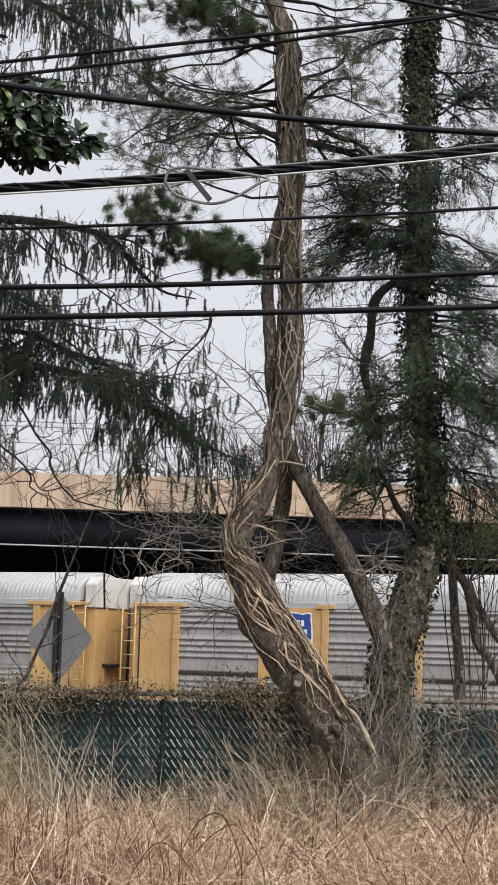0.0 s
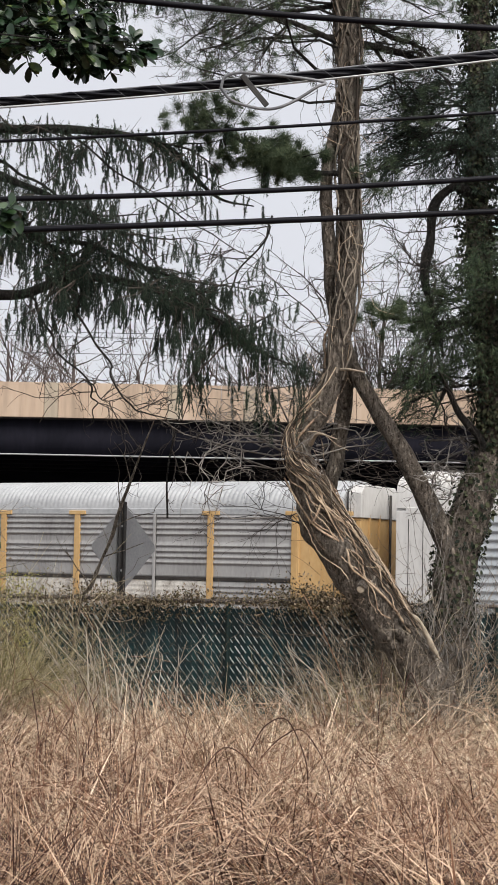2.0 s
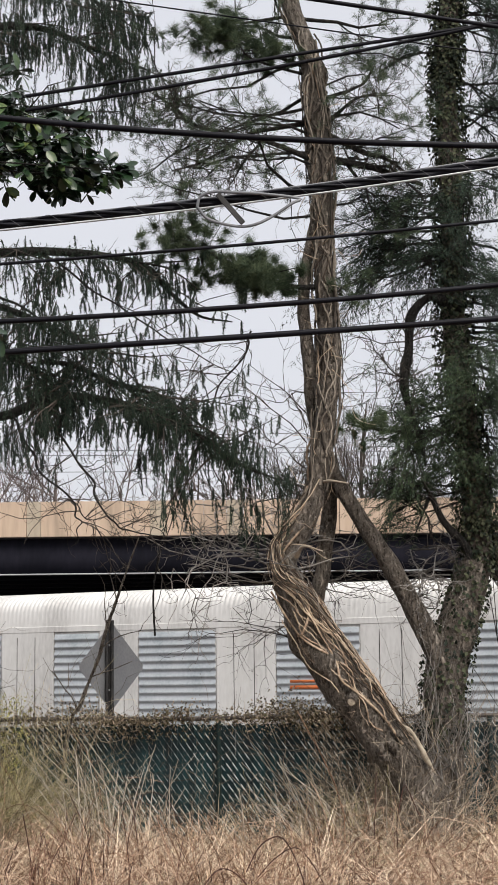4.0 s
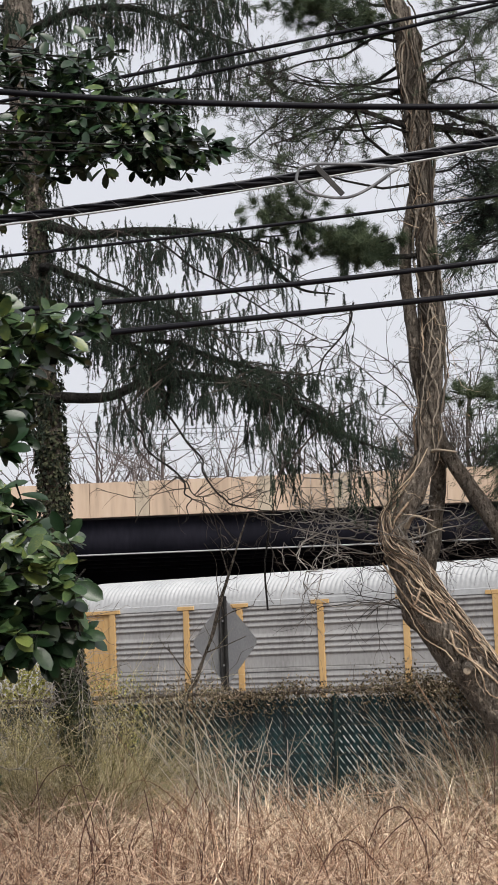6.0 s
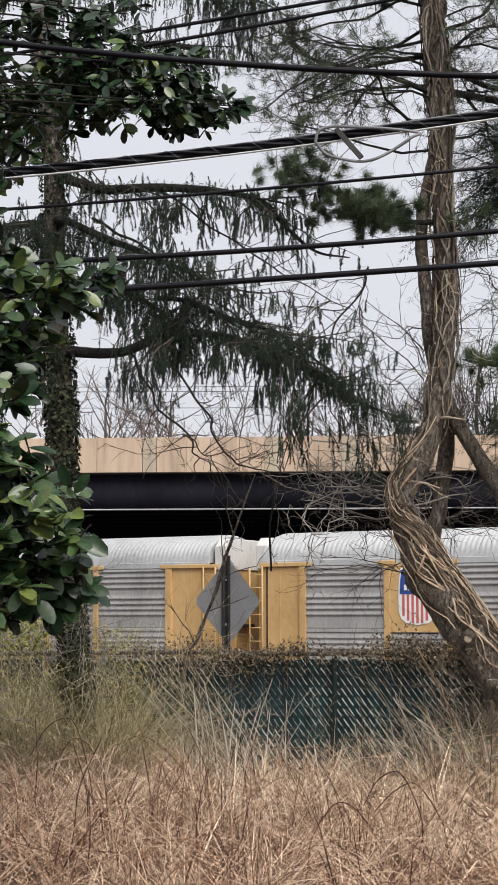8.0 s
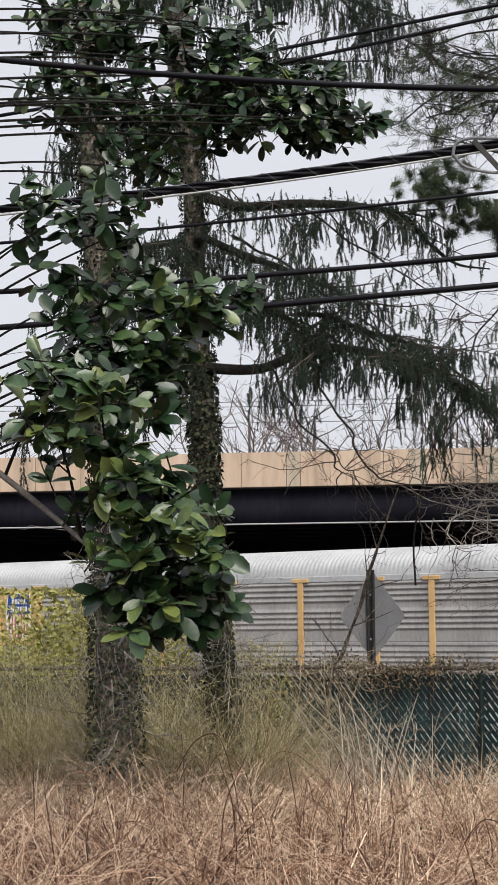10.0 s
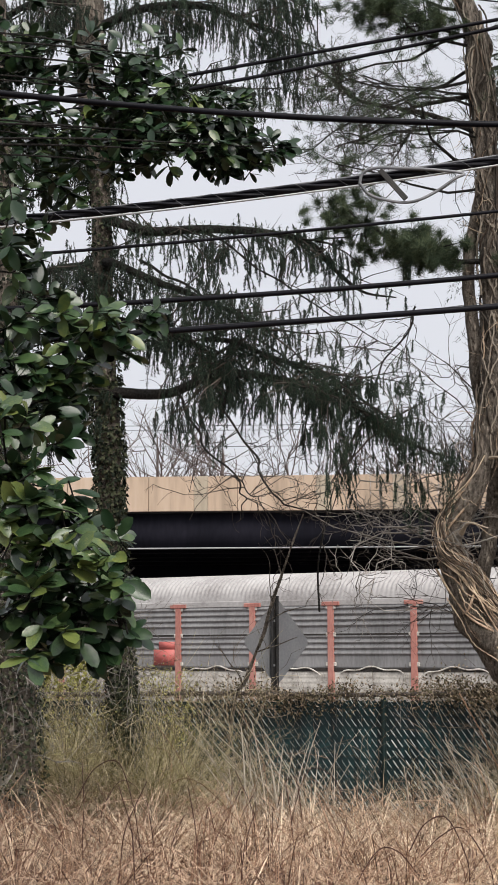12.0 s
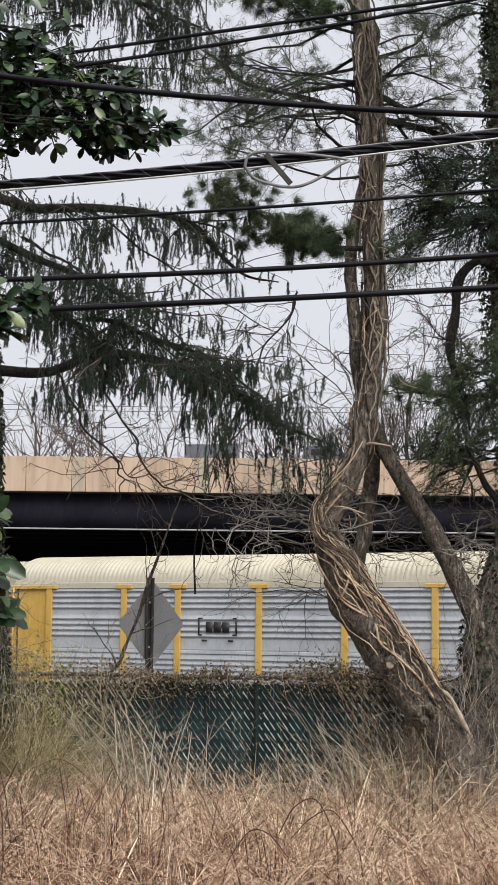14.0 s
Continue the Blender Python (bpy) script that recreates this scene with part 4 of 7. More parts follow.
def build_leaning_tree():
    tr = thing("leaning_pine_tree", (0, 0, 0), "leaning crooked pine trunk wrapped in tan dead vines", "tree")
    part("trunk", Buf().add(*trunk(LEAN, 22, 6, 0.2, 1)), M_BARK, tr, "rough grey-brown trunk", True)
    part("second_stem", Buf().add(*trunk([(1.75, 19.4, -0.7, 0.12), (1.4, 19.4, 0.9, 0.11), (1.03, 19.4, 1.5, 0.1), (0.8, 19.35, 2.1, 0.095), (0.82, 19.3, 2.55, 0.088), (0.876, 19.3, 2.75, 0.09), (0.906, 19.3, 3.06, 0.09), (0.955, 19.2, 3.38, 0.085), (0.95, 19.0, 3.7, 0.08), (0.85, 18.7, 4.15, 0.08), (0.755, 18.45, 4.58, 0.076), (0.74, 18.42, 4.83, 0.074), (0.715, 18.4, 5.08, 0.074), (0.695, 18.4, 5.32, 0.072), (0.676, 18.4, 5.57, 0.068), (0.695, 18.38, 5.95, 0.066), (0.74, 18.35, 6.2, 0.06), (0.82, 18.3, 6.6, 0.05)], 12, 6, 0.16, 2)), M_BARK, tr, "second stem pressed against the trunk", True)
    for k, (bx, bz, br) in enumerate(((1.39, 0.85, 0.05), (1.5, 0.9, 0.055), (1.45, 0.77, 0.06), (1.58, 1.0, 0.035))):
        part("burl", Buf().add(*trunk([(bx, 18.16, bz + br, 0.02), (bx, 18.08, bz + br * 0.6, br * 0.8), (bx, 18.04, bz, br), (bx + 0.02, 18.06, bz - br * 0.7, br * 0.8), (bx + 0.02, 18.12, bz - br, 0.02)], 12, 4, 0.6, k + 20)), M_BARK, tr, "gnarled burl near the foot", True)
    part("split_wood", Buf().add(*trunk([(1.62, 18.1, 1.11, 0.008), (1.68, 18.07, 1.05, 0.026), (1.735, 18.06, 0.99, 0.02), (1.8, 18.06, 0.87, 0.034), (1.86, 18.07, 0.75, 0.026), (1.93, 18.09, 0.635, 0.01), (1.97, 18.1, 0.58, 0.003)], 7, 5, 1.3, 8)), M_CUTWOOD, tr, "pale split wood")
    part("branch_stub", Buf().add(*trunk([(1.14, 18.2, 1.44, 0.06), (1.1, 18.0, 1.365, 0.05), (1.09, 17.96, 1.345, 0.046)], 12, 4, 0.08, 3)), M_BARK, tr, "sawn branch stub", True)
    part("cut_face", Buf().add(*trunk([(1.09, 17.965, 1.345, 0.044), (1.09, 17.955, 1.345, 0.036), (1.09, 17.952, 1.345, 0.004)], 12, 3, 0.02, 3)), M_CUTWOOD, tr, "pale cut face")
    part("branch_stub", Buf().add(*trunk([(0.55, 18.15, 2.86, 0.03), (0.62, 18.0, 2.96, 0.014), (0.82, 17.95, 2.9, 0.006)], 10, 4, 0.1, 4)), M_CUTWOOD, tr, "broken branch stub", True)
    part("branch_stub", Buf().add(*trunk([(0.84, 18.25, 3.66, 0.022), (0.93, 18.1, 3.655, 0.014), (1.11, 18.05, 3.62, 0.007)], 8, 4, 0.2, 6)), M_CUTWOOD, tr, "pale broken branch stub", True)
    # vines winding up the trunk
    q = smooth_path(LEAN, 10)
    r = random.Random(11)
    vine, high_vine = Buf(), Buf()

    def strand(lo, hi, around, rise, radius, into, steps=60):
        """One vine between two shares of the trunk's length; around: its angle for each height, rise: how far it stands off."""
        s = np.linspace(lo, hi, steps) * (len(q) - 1)
        i = np.minimum(s.astype(int), len(q) - 2)
        c = q[i] + (q[i + 1] - q[i]) * (s - i)[:, None]
        d = np.gradient(c[:, :3], axis=0)
        d /= np.linalg.norm(d, axis=1, keepdims=True)
        u = np.cross(d, [0, 1, 0])
        u /= np.linalg.norm(u, axis=1, keepdims=True)
        w = np.cross(d, u)
        a, off = around(c[:, 2]), c[:, 3] * 1.04 + rise
        p = c[:, :3] + (np.cos(a) * off)[:, None] * u + (np.sin(a) * off)[:, None] * w + rng.normal(0, 0.004, (steps, 3))
        into.add(*tubes(p[None], np.full((1, steps), radius), 5))

    def waves(k, least, most, size):
        return size * np.sin(np.linspace(0, r.uniform(least, most), 60) + k * 1.7)

    def at_height(z):
        return float(np.argmin(np.abs(q[:, 2] - z))) / (len(q) - 1)

    # the bundle that runs up the upper edge of the slanting foot, crosses the bend and bulges out on its other side
    for k in range(64):
        lo, hi = r.uniform(0.75, 2.2), r.uniform(2.5, 3.7)
        if k % 3 == 0:
            lo, hi = r.uniform(0.7, 1.3), r.uniform(1.7, 2.8)
        shift, spread = r.gauss(0.05, 0.33), r.uniform(0.6, 1.4)
        wob = waves(k, 3, 11, 0.26) + waves(k + 3, 10, 30, 0.09)
        pile = np.abs(waves(k, 2, 8, 1.0)) * r.uniform(0.005, 0.055) + 0.008
        strand(at_height(lo), at_height(hi), lambda z: np.interp(z, [0.7, 1.5, 2.1, 2.45, 2.7, 2.95, 3.2, 3.7], [2.95, 2.92, 2.72, 2.1, 1.15, 0.45, 0.6, 1.2]) + shift * spread + wob, pile, r.choice((0.003, 0.004, 0.005, 0.006, 0.0075, 0.009)), high_vine if k % 3 == 1 else vine)
    # single vines that cross the bare bark below the bundle
    for k in range(12):
        lo = r.uniform(0.9, 2.0)
        begin, turn = r.uniform(1.0, 2.4), r.uniform(-1.1, 1.1)
        wob = waves(k, 4, 12, 0.15)
        strand(at_height(lo), at_height(lo + r.uniform(0.5, 1.0)), lambda z: begin + turn * (z - lo) + wob, 0.012, r.choice((0.003, 0.004, 0.006)), vine)
    # weathered vines up the higher trunk
    for k in range(60):
        lo = r.uniform(3.2, 8.0)
        begin, turn = r.uniform(-0.2, 3.4), r.gauss(0, 1.3)
        wob = waves(k, 3, 14, 0.45)
        pile = np.abs(waves(k, 3, 9, 1.0)) * r.uniform(0.0, 0.035) + 0.006
        strand(at_height(lo), at_height(min(9.4, lo + r.uniform(0.6, 2.2))), lambda z: begin + turn * (z - lo) + wob, pile, r.choice((0.005, 0.007, 0.01, 0.014)), vine if k % 9 == 0 else high_vine)
    part("vine_tangle", vine, M_VINE, tr, "tan dead vines wound round the trunk", True)["kind"] = "stuff"
    part("vine_tangle", high_vine, M_UPVINE, tr, "dark weathered vines round the trunk", True)["kind"] = "stuff"
    for rows in ([(0.25, 2.88), (0.38, 2.59), (0.64, 2.29), (0.79, 2.03), (0.94, 1.76), (0.99, 1.57), (1.15, 1.44), (1.3, 1.31), (1.45, 1.15), (1.62, 0.9)], [(0.58, 3.12), (0.41, 2.91), (0.33, 2.72), (0.49, 2.64), (0.67, 2.34), (0.61, 2.08), (0.55, 2.02)], [(0.5, 2.62), (0.74, 2.29), (0.9, 2.08), (1.1, 1.86), (1.31, 1.65), (1.47, 1.41)], [(0.28, 2.5), (0.45, 2.2), (0.6, 2.0), (0.78, 1.88), (0.95, 1.8)]):
        path = []
        for px, pz in rows:
            k = int(np.argmin((q[:, 0] - px) ** 2 + (q[:, 2] - pz) ** 2))
            d2 = (q[k, 0] - px) ** 2 + (q[k, 2] - pz) ** 2
            path.append((px, q[k, 1] - math.sqrt(max(q[k, 3] ** 2 - d2, 0.0)) - 0.02, pz, 0.0125))
        part("vine", Buf().add(*trunk(path, 7, 6, 0.2, 5)), M_VINE, tr, "thick tan vine", True)
    # wild loose vine ends
    loose = Buf()
    for k in range(80):
        i = r.randrange(int(len(q) * 0.12), int(len(q) * 0.8))
        branching(loose, q[i, :3] + np.array([r.gauss(0, 0.1), -0.1, 0]), (r.gauss(0, 1), r.gauss(0, 0.5), r.gauss(0, 0.8)), r.uniform(0.15, 0.55), 0.005, 1, 0.8, 0.03, 2, 0.45, None, 3, r)
    part("loose_vine", loose, M_VINE, tr, "loose vine ends")["kind"] = "stuff"
    # limbs and pine needles of the crown
    tuft_at = []
    rows = [((0.85, 18.3, 7.25), (1, 0.1, -0.12), 1.2, 0.05), ((0.82, 18.3, 7.9), (1, -0.1, 0.25), 0.8, 0.025), ((0.6, 18.3, 8.85), (1, 0.1, 0.2), 1.0, 0.025), ((0.5, 18.3, 9.8), (1, 0, 0.3), 1.1, 0.025), ((0.9, 18.3, 5.7), (1, 0.1, 0.1), 0.5, 0.014)]
    for k in range(11):
        z = 6.6 + k * 0.175
        rows.append(((float(np.interp(z, q[:, 2], q[:, 0])), 18.3, z), (-1, r.gauss(0, 0.35), r.gauss(0.02, 0.13)), r.uniform(1.2, 2.0), r.uniform(0.013, 0.021)))
    for k in range(6):
        z = 6.75 + k * 0.32
        rows.append(((float(np.interp(z, q[:, 2], q[:, 0])), 18.35, z), (1, r.gauss(0.1, 0.35), r.gauss(0.1, 0.2)), r.uniform(0.6, 1.1), r.uniform(0.012, 0.018)))
    for k in range(7):
        z = 8.6 + k * 0.28
        rows.append(((float(np.interp(z, q[:, 2], q[:, 0])), 18.3, z), (-1, r.gauss(0, 0.4), r.gauss(0.1, 0.15)), r.uniform(0.8, 1.3), 0.02))
    for s, d, L, rad in rows:
        limb = Buf()
        branching(limb, s, d, L, rad, 3, 0.75, 0.0, 3 + (len(tuft_at) % 2), 0.32, tuft_at, 6, r, 0.48, 0.75)
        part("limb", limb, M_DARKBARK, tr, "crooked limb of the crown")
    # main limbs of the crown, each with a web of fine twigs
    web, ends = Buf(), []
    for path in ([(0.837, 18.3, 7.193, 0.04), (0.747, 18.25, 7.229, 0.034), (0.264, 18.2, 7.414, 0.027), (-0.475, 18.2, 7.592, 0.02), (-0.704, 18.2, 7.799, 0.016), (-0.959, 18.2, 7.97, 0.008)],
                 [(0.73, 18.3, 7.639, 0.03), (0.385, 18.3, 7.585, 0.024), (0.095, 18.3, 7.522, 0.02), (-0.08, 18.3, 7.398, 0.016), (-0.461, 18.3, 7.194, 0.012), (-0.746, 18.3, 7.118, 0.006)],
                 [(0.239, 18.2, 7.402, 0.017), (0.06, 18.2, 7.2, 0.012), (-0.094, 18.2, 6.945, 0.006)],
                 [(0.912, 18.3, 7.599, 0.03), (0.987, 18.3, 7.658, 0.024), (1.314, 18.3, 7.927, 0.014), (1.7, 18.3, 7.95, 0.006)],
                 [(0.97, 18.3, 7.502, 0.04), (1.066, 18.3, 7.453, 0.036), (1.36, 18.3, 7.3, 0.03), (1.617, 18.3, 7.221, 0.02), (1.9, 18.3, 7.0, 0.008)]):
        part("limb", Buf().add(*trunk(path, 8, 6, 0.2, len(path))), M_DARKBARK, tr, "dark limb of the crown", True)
        c = smooth_path(path, 8)[:, :3]
        for k in range(int(len(c) * 0.85)):
            a = c[r.randrange(int(len(c) * 0.2), len(c))]
            branching(web, a, (r.gauss(-0.3 if path[-1][0] < 0.5 else 0.3, 0.8), r.gauss(0, 0.5), r.gauss(0.05, 0.7)), r.uniform(0.25, 0.6), 0.0062, 2, 0.8, 0.0, 4, 0.35, ends, 3, r, 0.62)
    part("twig_tangle", web, M_TWIG, tr, "web of fine dark twigs")["kind"] = "stuff"
    pts = [(p, d) for p, d in tuft_at if r.random() < 0.7]
    tufted = [(p, d) for p, d in ends if r.random() < 0.16]
    part("needles", pine_tufts(tufted, 26, 0.06), M_PINE, tr, "short needle tufts on the twigs")["kind"] = "stuff"
    part("needles", pine_tufts(pts, 56, 0.09), M_PINE, tr, "sparse grey-green needle tufts")["kind"] = "stuff"
    return tr


def pine_tufts(tips, per, length):
    b = Buf()
    for p, d in tips:
        n = per
        way = rand_unit(n) * 0.9 + np.asarray(d) * 0.9
        base = np.asarray(p) + rng.normal(0, 0.012, (n, 3)) - np.asarray(d) * rng.uniform(0, 0.1, (n, 1))
        b.add(*needles(base, way, rng.uniform(0.6, 1.2, n) * length, np.full(n, 0.0019)))
    return b


build_leaning_tree()


def build_pine_clump():
    """The thick dark clump of long needles beside the leaning trunk."""
    tr = thing("pine_bough", (0, 0, 0), "dark green pine bough with thick needle clumps", "pine bough")
    r = random.Random(21)
    wood = Buf()
    wood.add(*trunk([(0.86, 18.3, 5.8, 0.03), (0.55, 18.2, 5.78, 0.028), (0.2, 18.1, 5.85, 0.022), (-0.3, 18.05, 6.1, 0.016), (-0.7, 18.0, 6.3, 0.01)], 8, 5, 0.1, 1))
    tips = []
    for i in range(190):
        t = r.random()
        if t < 0.7:
            c = Vector((r.gauss(0.12, 0.24), r.gauss(18.05, 0.2), r.gauss(5.88, 0.11)))
        else:
            c = Vector((r.gauss(-0.62, 0.2), r.gauss(18.0, 0.15), r.gauss(6.27, 0.12)))
        tips.append((tuple(c), (r.gauss(0.2, 0.5), r.gauss(0, 0.5), r.gauss(0.25, 0.4))))
    for i in range(95):
        c = (r.gauss(-0.2, 0.16), r.gauss(18.1, 0.15), r.gauss(8.63, 0.1)) if i < 60 else (r.gauss(0.3, 0.15), r.gauss(18.1, 0.15), r.gauss(8.42, 0.09))
        tips.append((c, (r.gauss(-0.3, 0.5), r.gauss(0, 0.5), r.gauss(0.25, 0.4))))
    for i in range(26):
        tips.append(((r.gauss(1.45, 0.3), r.gauss(18.6, 0.12), r.gauss(4.3, 0.1)), (r.gauss(-0.2, 0.5), r.gauss(0, 0.5), r.gauss(0.25, 0.4))))
    part("limb", Buf().add(*trunk([(2.3, 18.9, 4.3, 0.03), (1.8, 18.7, 4.25, 0.022), (1.3, 18.6, 4.3, 0.015), (1.1, 18.6, 4.35, 0.006)], 7, 5, 0.1, 5)), M_DARKBARK, tr, "dark limb")
    for p, d in tips[:190:3]:
        a = np.array([p, np.array(p) * 0.5 + np.array([0.15, 18.1, 5.86]) * 0.5]) if p[0] > -0.3 else np.array([p, np.array(p) * 0.4 + np.array([-0.45, 18.03, 6.18]) * 0.6])
        wood.add(*tubes(a[None], np.array([[0.004, 0.008]]), 4))
    part("limb", Buf().add(*trunk([(0.7, 18.3, 8.3, 0.025), (0.35, 18.15, 8.38, 0.02), (0.0, 18.1, 8.5, 0.016), (-0.35, 18.1, 8.65, 0.008)], 7, 5, 0.1, 4)), M_DARKBARK, tr, "dark limb")
    part("limb", wood, M_DARKBARK, tr, "dark limb")
    part("needles", pine_tufts(tips, 230, 0.13), M_PINE, tr, "long dark green needles")["kind"] = "stuff"


build_pine_clump()

IVYTREE = [(2.14, 19.1, -0.6, 0.3), (2.14, 19.1, 0.19, 0.25), (2.18, 19.1, 0.86, 0.21), (2.19, 19.1, 1.48, 0.235), (2.32, 19.1, 2.11, 0.23), (2.51, 19.1, 2.68, 0.19), (2.6, 19.1, 3.18, 0.15), (2.5, 19.1, 4.33, 0.14),
           (2.39, 19.1, 5.61, 0.135), (2.42, 19.1, 6.92, 0.13), (2.38, 19.1, 8.25, 0.12), (2.42, 19.1, 9.0, 0.115), (2.53, 19.1, 10.22, 0.1), (2.62, 19.1, 11.8, 0.05)]


def hemlock(tr, starts, r, needles_mat, dense=1.0):
    """Feathery evergreen boughs."""
    tips = []
    for s, d, L, rad in starts:
        wood = Buf()
        branching(wood, s, d, L, rad, 2, 0.55, 0.05, 6, 0.13, tips, 5, r)
        part("bough", wood, M_DARKBARK, tr, "dark bough")
    b = Buf()
    n = int(70 * dense)
    for p, d in tips:
        d = np.asarray(d) * [1, 1, 0.6] - [0, 0, 0.35]
        along = rng.uniform(-0.3, 0.16, (n, 1))
        base = np.asarray(p) + d * along + rng.normal(0, 0.018, (n, 3)) - [0, 0, 0.1] * along ** 2
        side = np.cross(d, rand_unit(n))
        b.add(*needles(base, side * [1, 1, 0.5] + d * 0.9 + np.array([0, 0, -0.35]), rng.uniform(0.022, 0.06, n), np.full(n, 0.004)))
    part("foliage", b, needles_mat, tr, "dark feathery needles")["kind"] = "stuff"


def build_ivy_tree():
    tr = thing("forked_ivy_tree", (0, 0, 0), "forked tree with ivy-clad trunk and dark evergreen boughs", "tree")
    part("trunk", Buf().add(*trunk(IVYTREE, 16, 8, 0.16, 5)), M_BARK, tr, "rough furrowed trunk", True)
    part("leaning_stem", Buf().add(*trunk([(2.2, 19.0, 1.5, 0.15), (2.11, 18.95, 1.79, 0.125), (1.69, 18.9, 2.64, 0.108), (1.33, 18.9, 3.25, 0.096), (1.09, 18.9, 3.65, 0.085), (0.95, 18.9, 3.99, 0.07), (0.86, 18.9, 4.5, 0.05), (0.84, 19.0, 5.4, 0.03)], 12, 8, 0.12, 6)), M_BARK, tr, "stem leaning away from the fork", True)
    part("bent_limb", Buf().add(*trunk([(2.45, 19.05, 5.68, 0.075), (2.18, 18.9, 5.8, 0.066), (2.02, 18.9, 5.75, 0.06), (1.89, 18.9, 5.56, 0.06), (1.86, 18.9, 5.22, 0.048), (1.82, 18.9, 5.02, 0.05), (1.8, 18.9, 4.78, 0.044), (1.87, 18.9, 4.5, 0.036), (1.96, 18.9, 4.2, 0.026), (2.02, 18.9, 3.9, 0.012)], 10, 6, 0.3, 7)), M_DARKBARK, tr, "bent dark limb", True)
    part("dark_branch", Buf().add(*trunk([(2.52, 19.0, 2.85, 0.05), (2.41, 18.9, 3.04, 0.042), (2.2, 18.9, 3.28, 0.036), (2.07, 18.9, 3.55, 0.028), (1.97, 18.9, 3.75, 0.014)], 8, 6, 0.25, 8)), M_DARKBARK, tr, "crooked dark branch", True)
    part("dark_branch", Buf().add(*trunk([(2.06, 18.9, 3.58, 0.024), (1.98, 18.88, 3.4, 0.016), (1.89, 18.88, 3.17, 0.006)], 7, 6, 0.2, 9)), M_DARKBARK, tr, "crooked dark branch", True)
    b = Buf().add(*ivy_on(IVYTREE, 13000, 0.048, 1.8, 3.1)).add(*ivy_on(IVYTREE, 1500, 0.055, 1.15, 0.8, 3.3))
    part("ivy", b, M_IVY, tr, "dark ivy leaves")
    r = random.Random(31)
    tw = Buf()
    for k in range(26):
        i = r.randrange(3)
        s = ((1.86, 18.9, 5.3), (1.82, 18.9, 4.9), (1.9, 18.9, 4.4))[i]
        branching(tw, s, (r.gauss(-0.2, 0.9), r.gauss(0, 0.4), r.gauss(-0.1, 0.7)), r.uniform(0.25, 0.7), 0.009, 2, 0.6, 0.01, 3, 0.3, None, 3, r, 0.65)
    part("twig_tangle", tw, M_TWIG, tr, "fine dark twigs on the bent limb")["kind"] = "stuff"
    starts = []
    for i in range(15):
        z = r.uniform(3.0, 7.6)
        starts.append(((2.45, 19.1, z), (1, r.gauss(0, 0.45), r.gauss(-0.12, 0.22)), r.uniform(0.7, 1.5), 0.02))
    for i in range(19):
        starts.append(((2.5, 19.1, r.uniform(7.2, 10.0)), (1, r.gauss(0, 0.4), r.gauss(0.0, 0.2)), r.uniform(0.5, 1.1), 0.016))
    for i in range(14):
        z = r.uniform(6.15, 7.1) if i < 13 else r.uniform(7.5, 10.5)
        starts.append(((2.4, 19.1, z), (-1, r.gauss(0, 0.4), r.gauss(-0.05, 0.16)), r.uniform(0.5, 1.1), 0.018))
    for i in range(7):
        starts.append(((2.4, 19.0, r.uniform(6.0, 7.2)), (r.gauss(-0.2, 0.8), -0.8, r.gauss(-0.15, 0.2)), r.uniform(0.5, 0.9), 0.014))
    low = []
    for i in range(9):
        low.append(((2.45, 19.0, r.uniform(4.1, 5.2)), (r.gauss(-0.35, 0.8), -0.8, r.gauss(-0.25, 0.25)), r.uniform(0.5, 0.95), 0.013))
    for i in range(9):
        z = r.uniform(3.5, 4.75)
        low.append(((2.5, 19.3, z), (-1, r.gauss(0.3, 0.3), r.gauss(-0.06, 0.14)), r.uniform(0.35, 0.95), 0.015))
    for i in range(8):
        low.append(((2.6, 19.2, r.uniform(3.4, 4.9)), (1, r.gauss(0, 0.3), r.gauss(-0.15, 0.2)), r.uniform(0.5, 1.2), 0.015))
    hemlock(tr, starts, r, M_SPRUCE, 0.72)
    hemlock(tr, low, r, M_LOWPINE, 0.66)
    vines = Buf()
    for k in range(70):
        x = r.uniform(1.85, 2.42)
        branching(vines, (x, 18.85, r.uniform(-0.2, 1.0)), (r.gauss(0, 0.3), 0, 1), r.uniform(0.4, 1.3), 0.006, 1, 0.4, 0.0, 2, 0.15, None, 3, r)
    part("root_vine", vines, M_GREYTWIG, tr, "tangle of bare vines at the foot")["kind"] = "stuff"


build_ivy_tree()


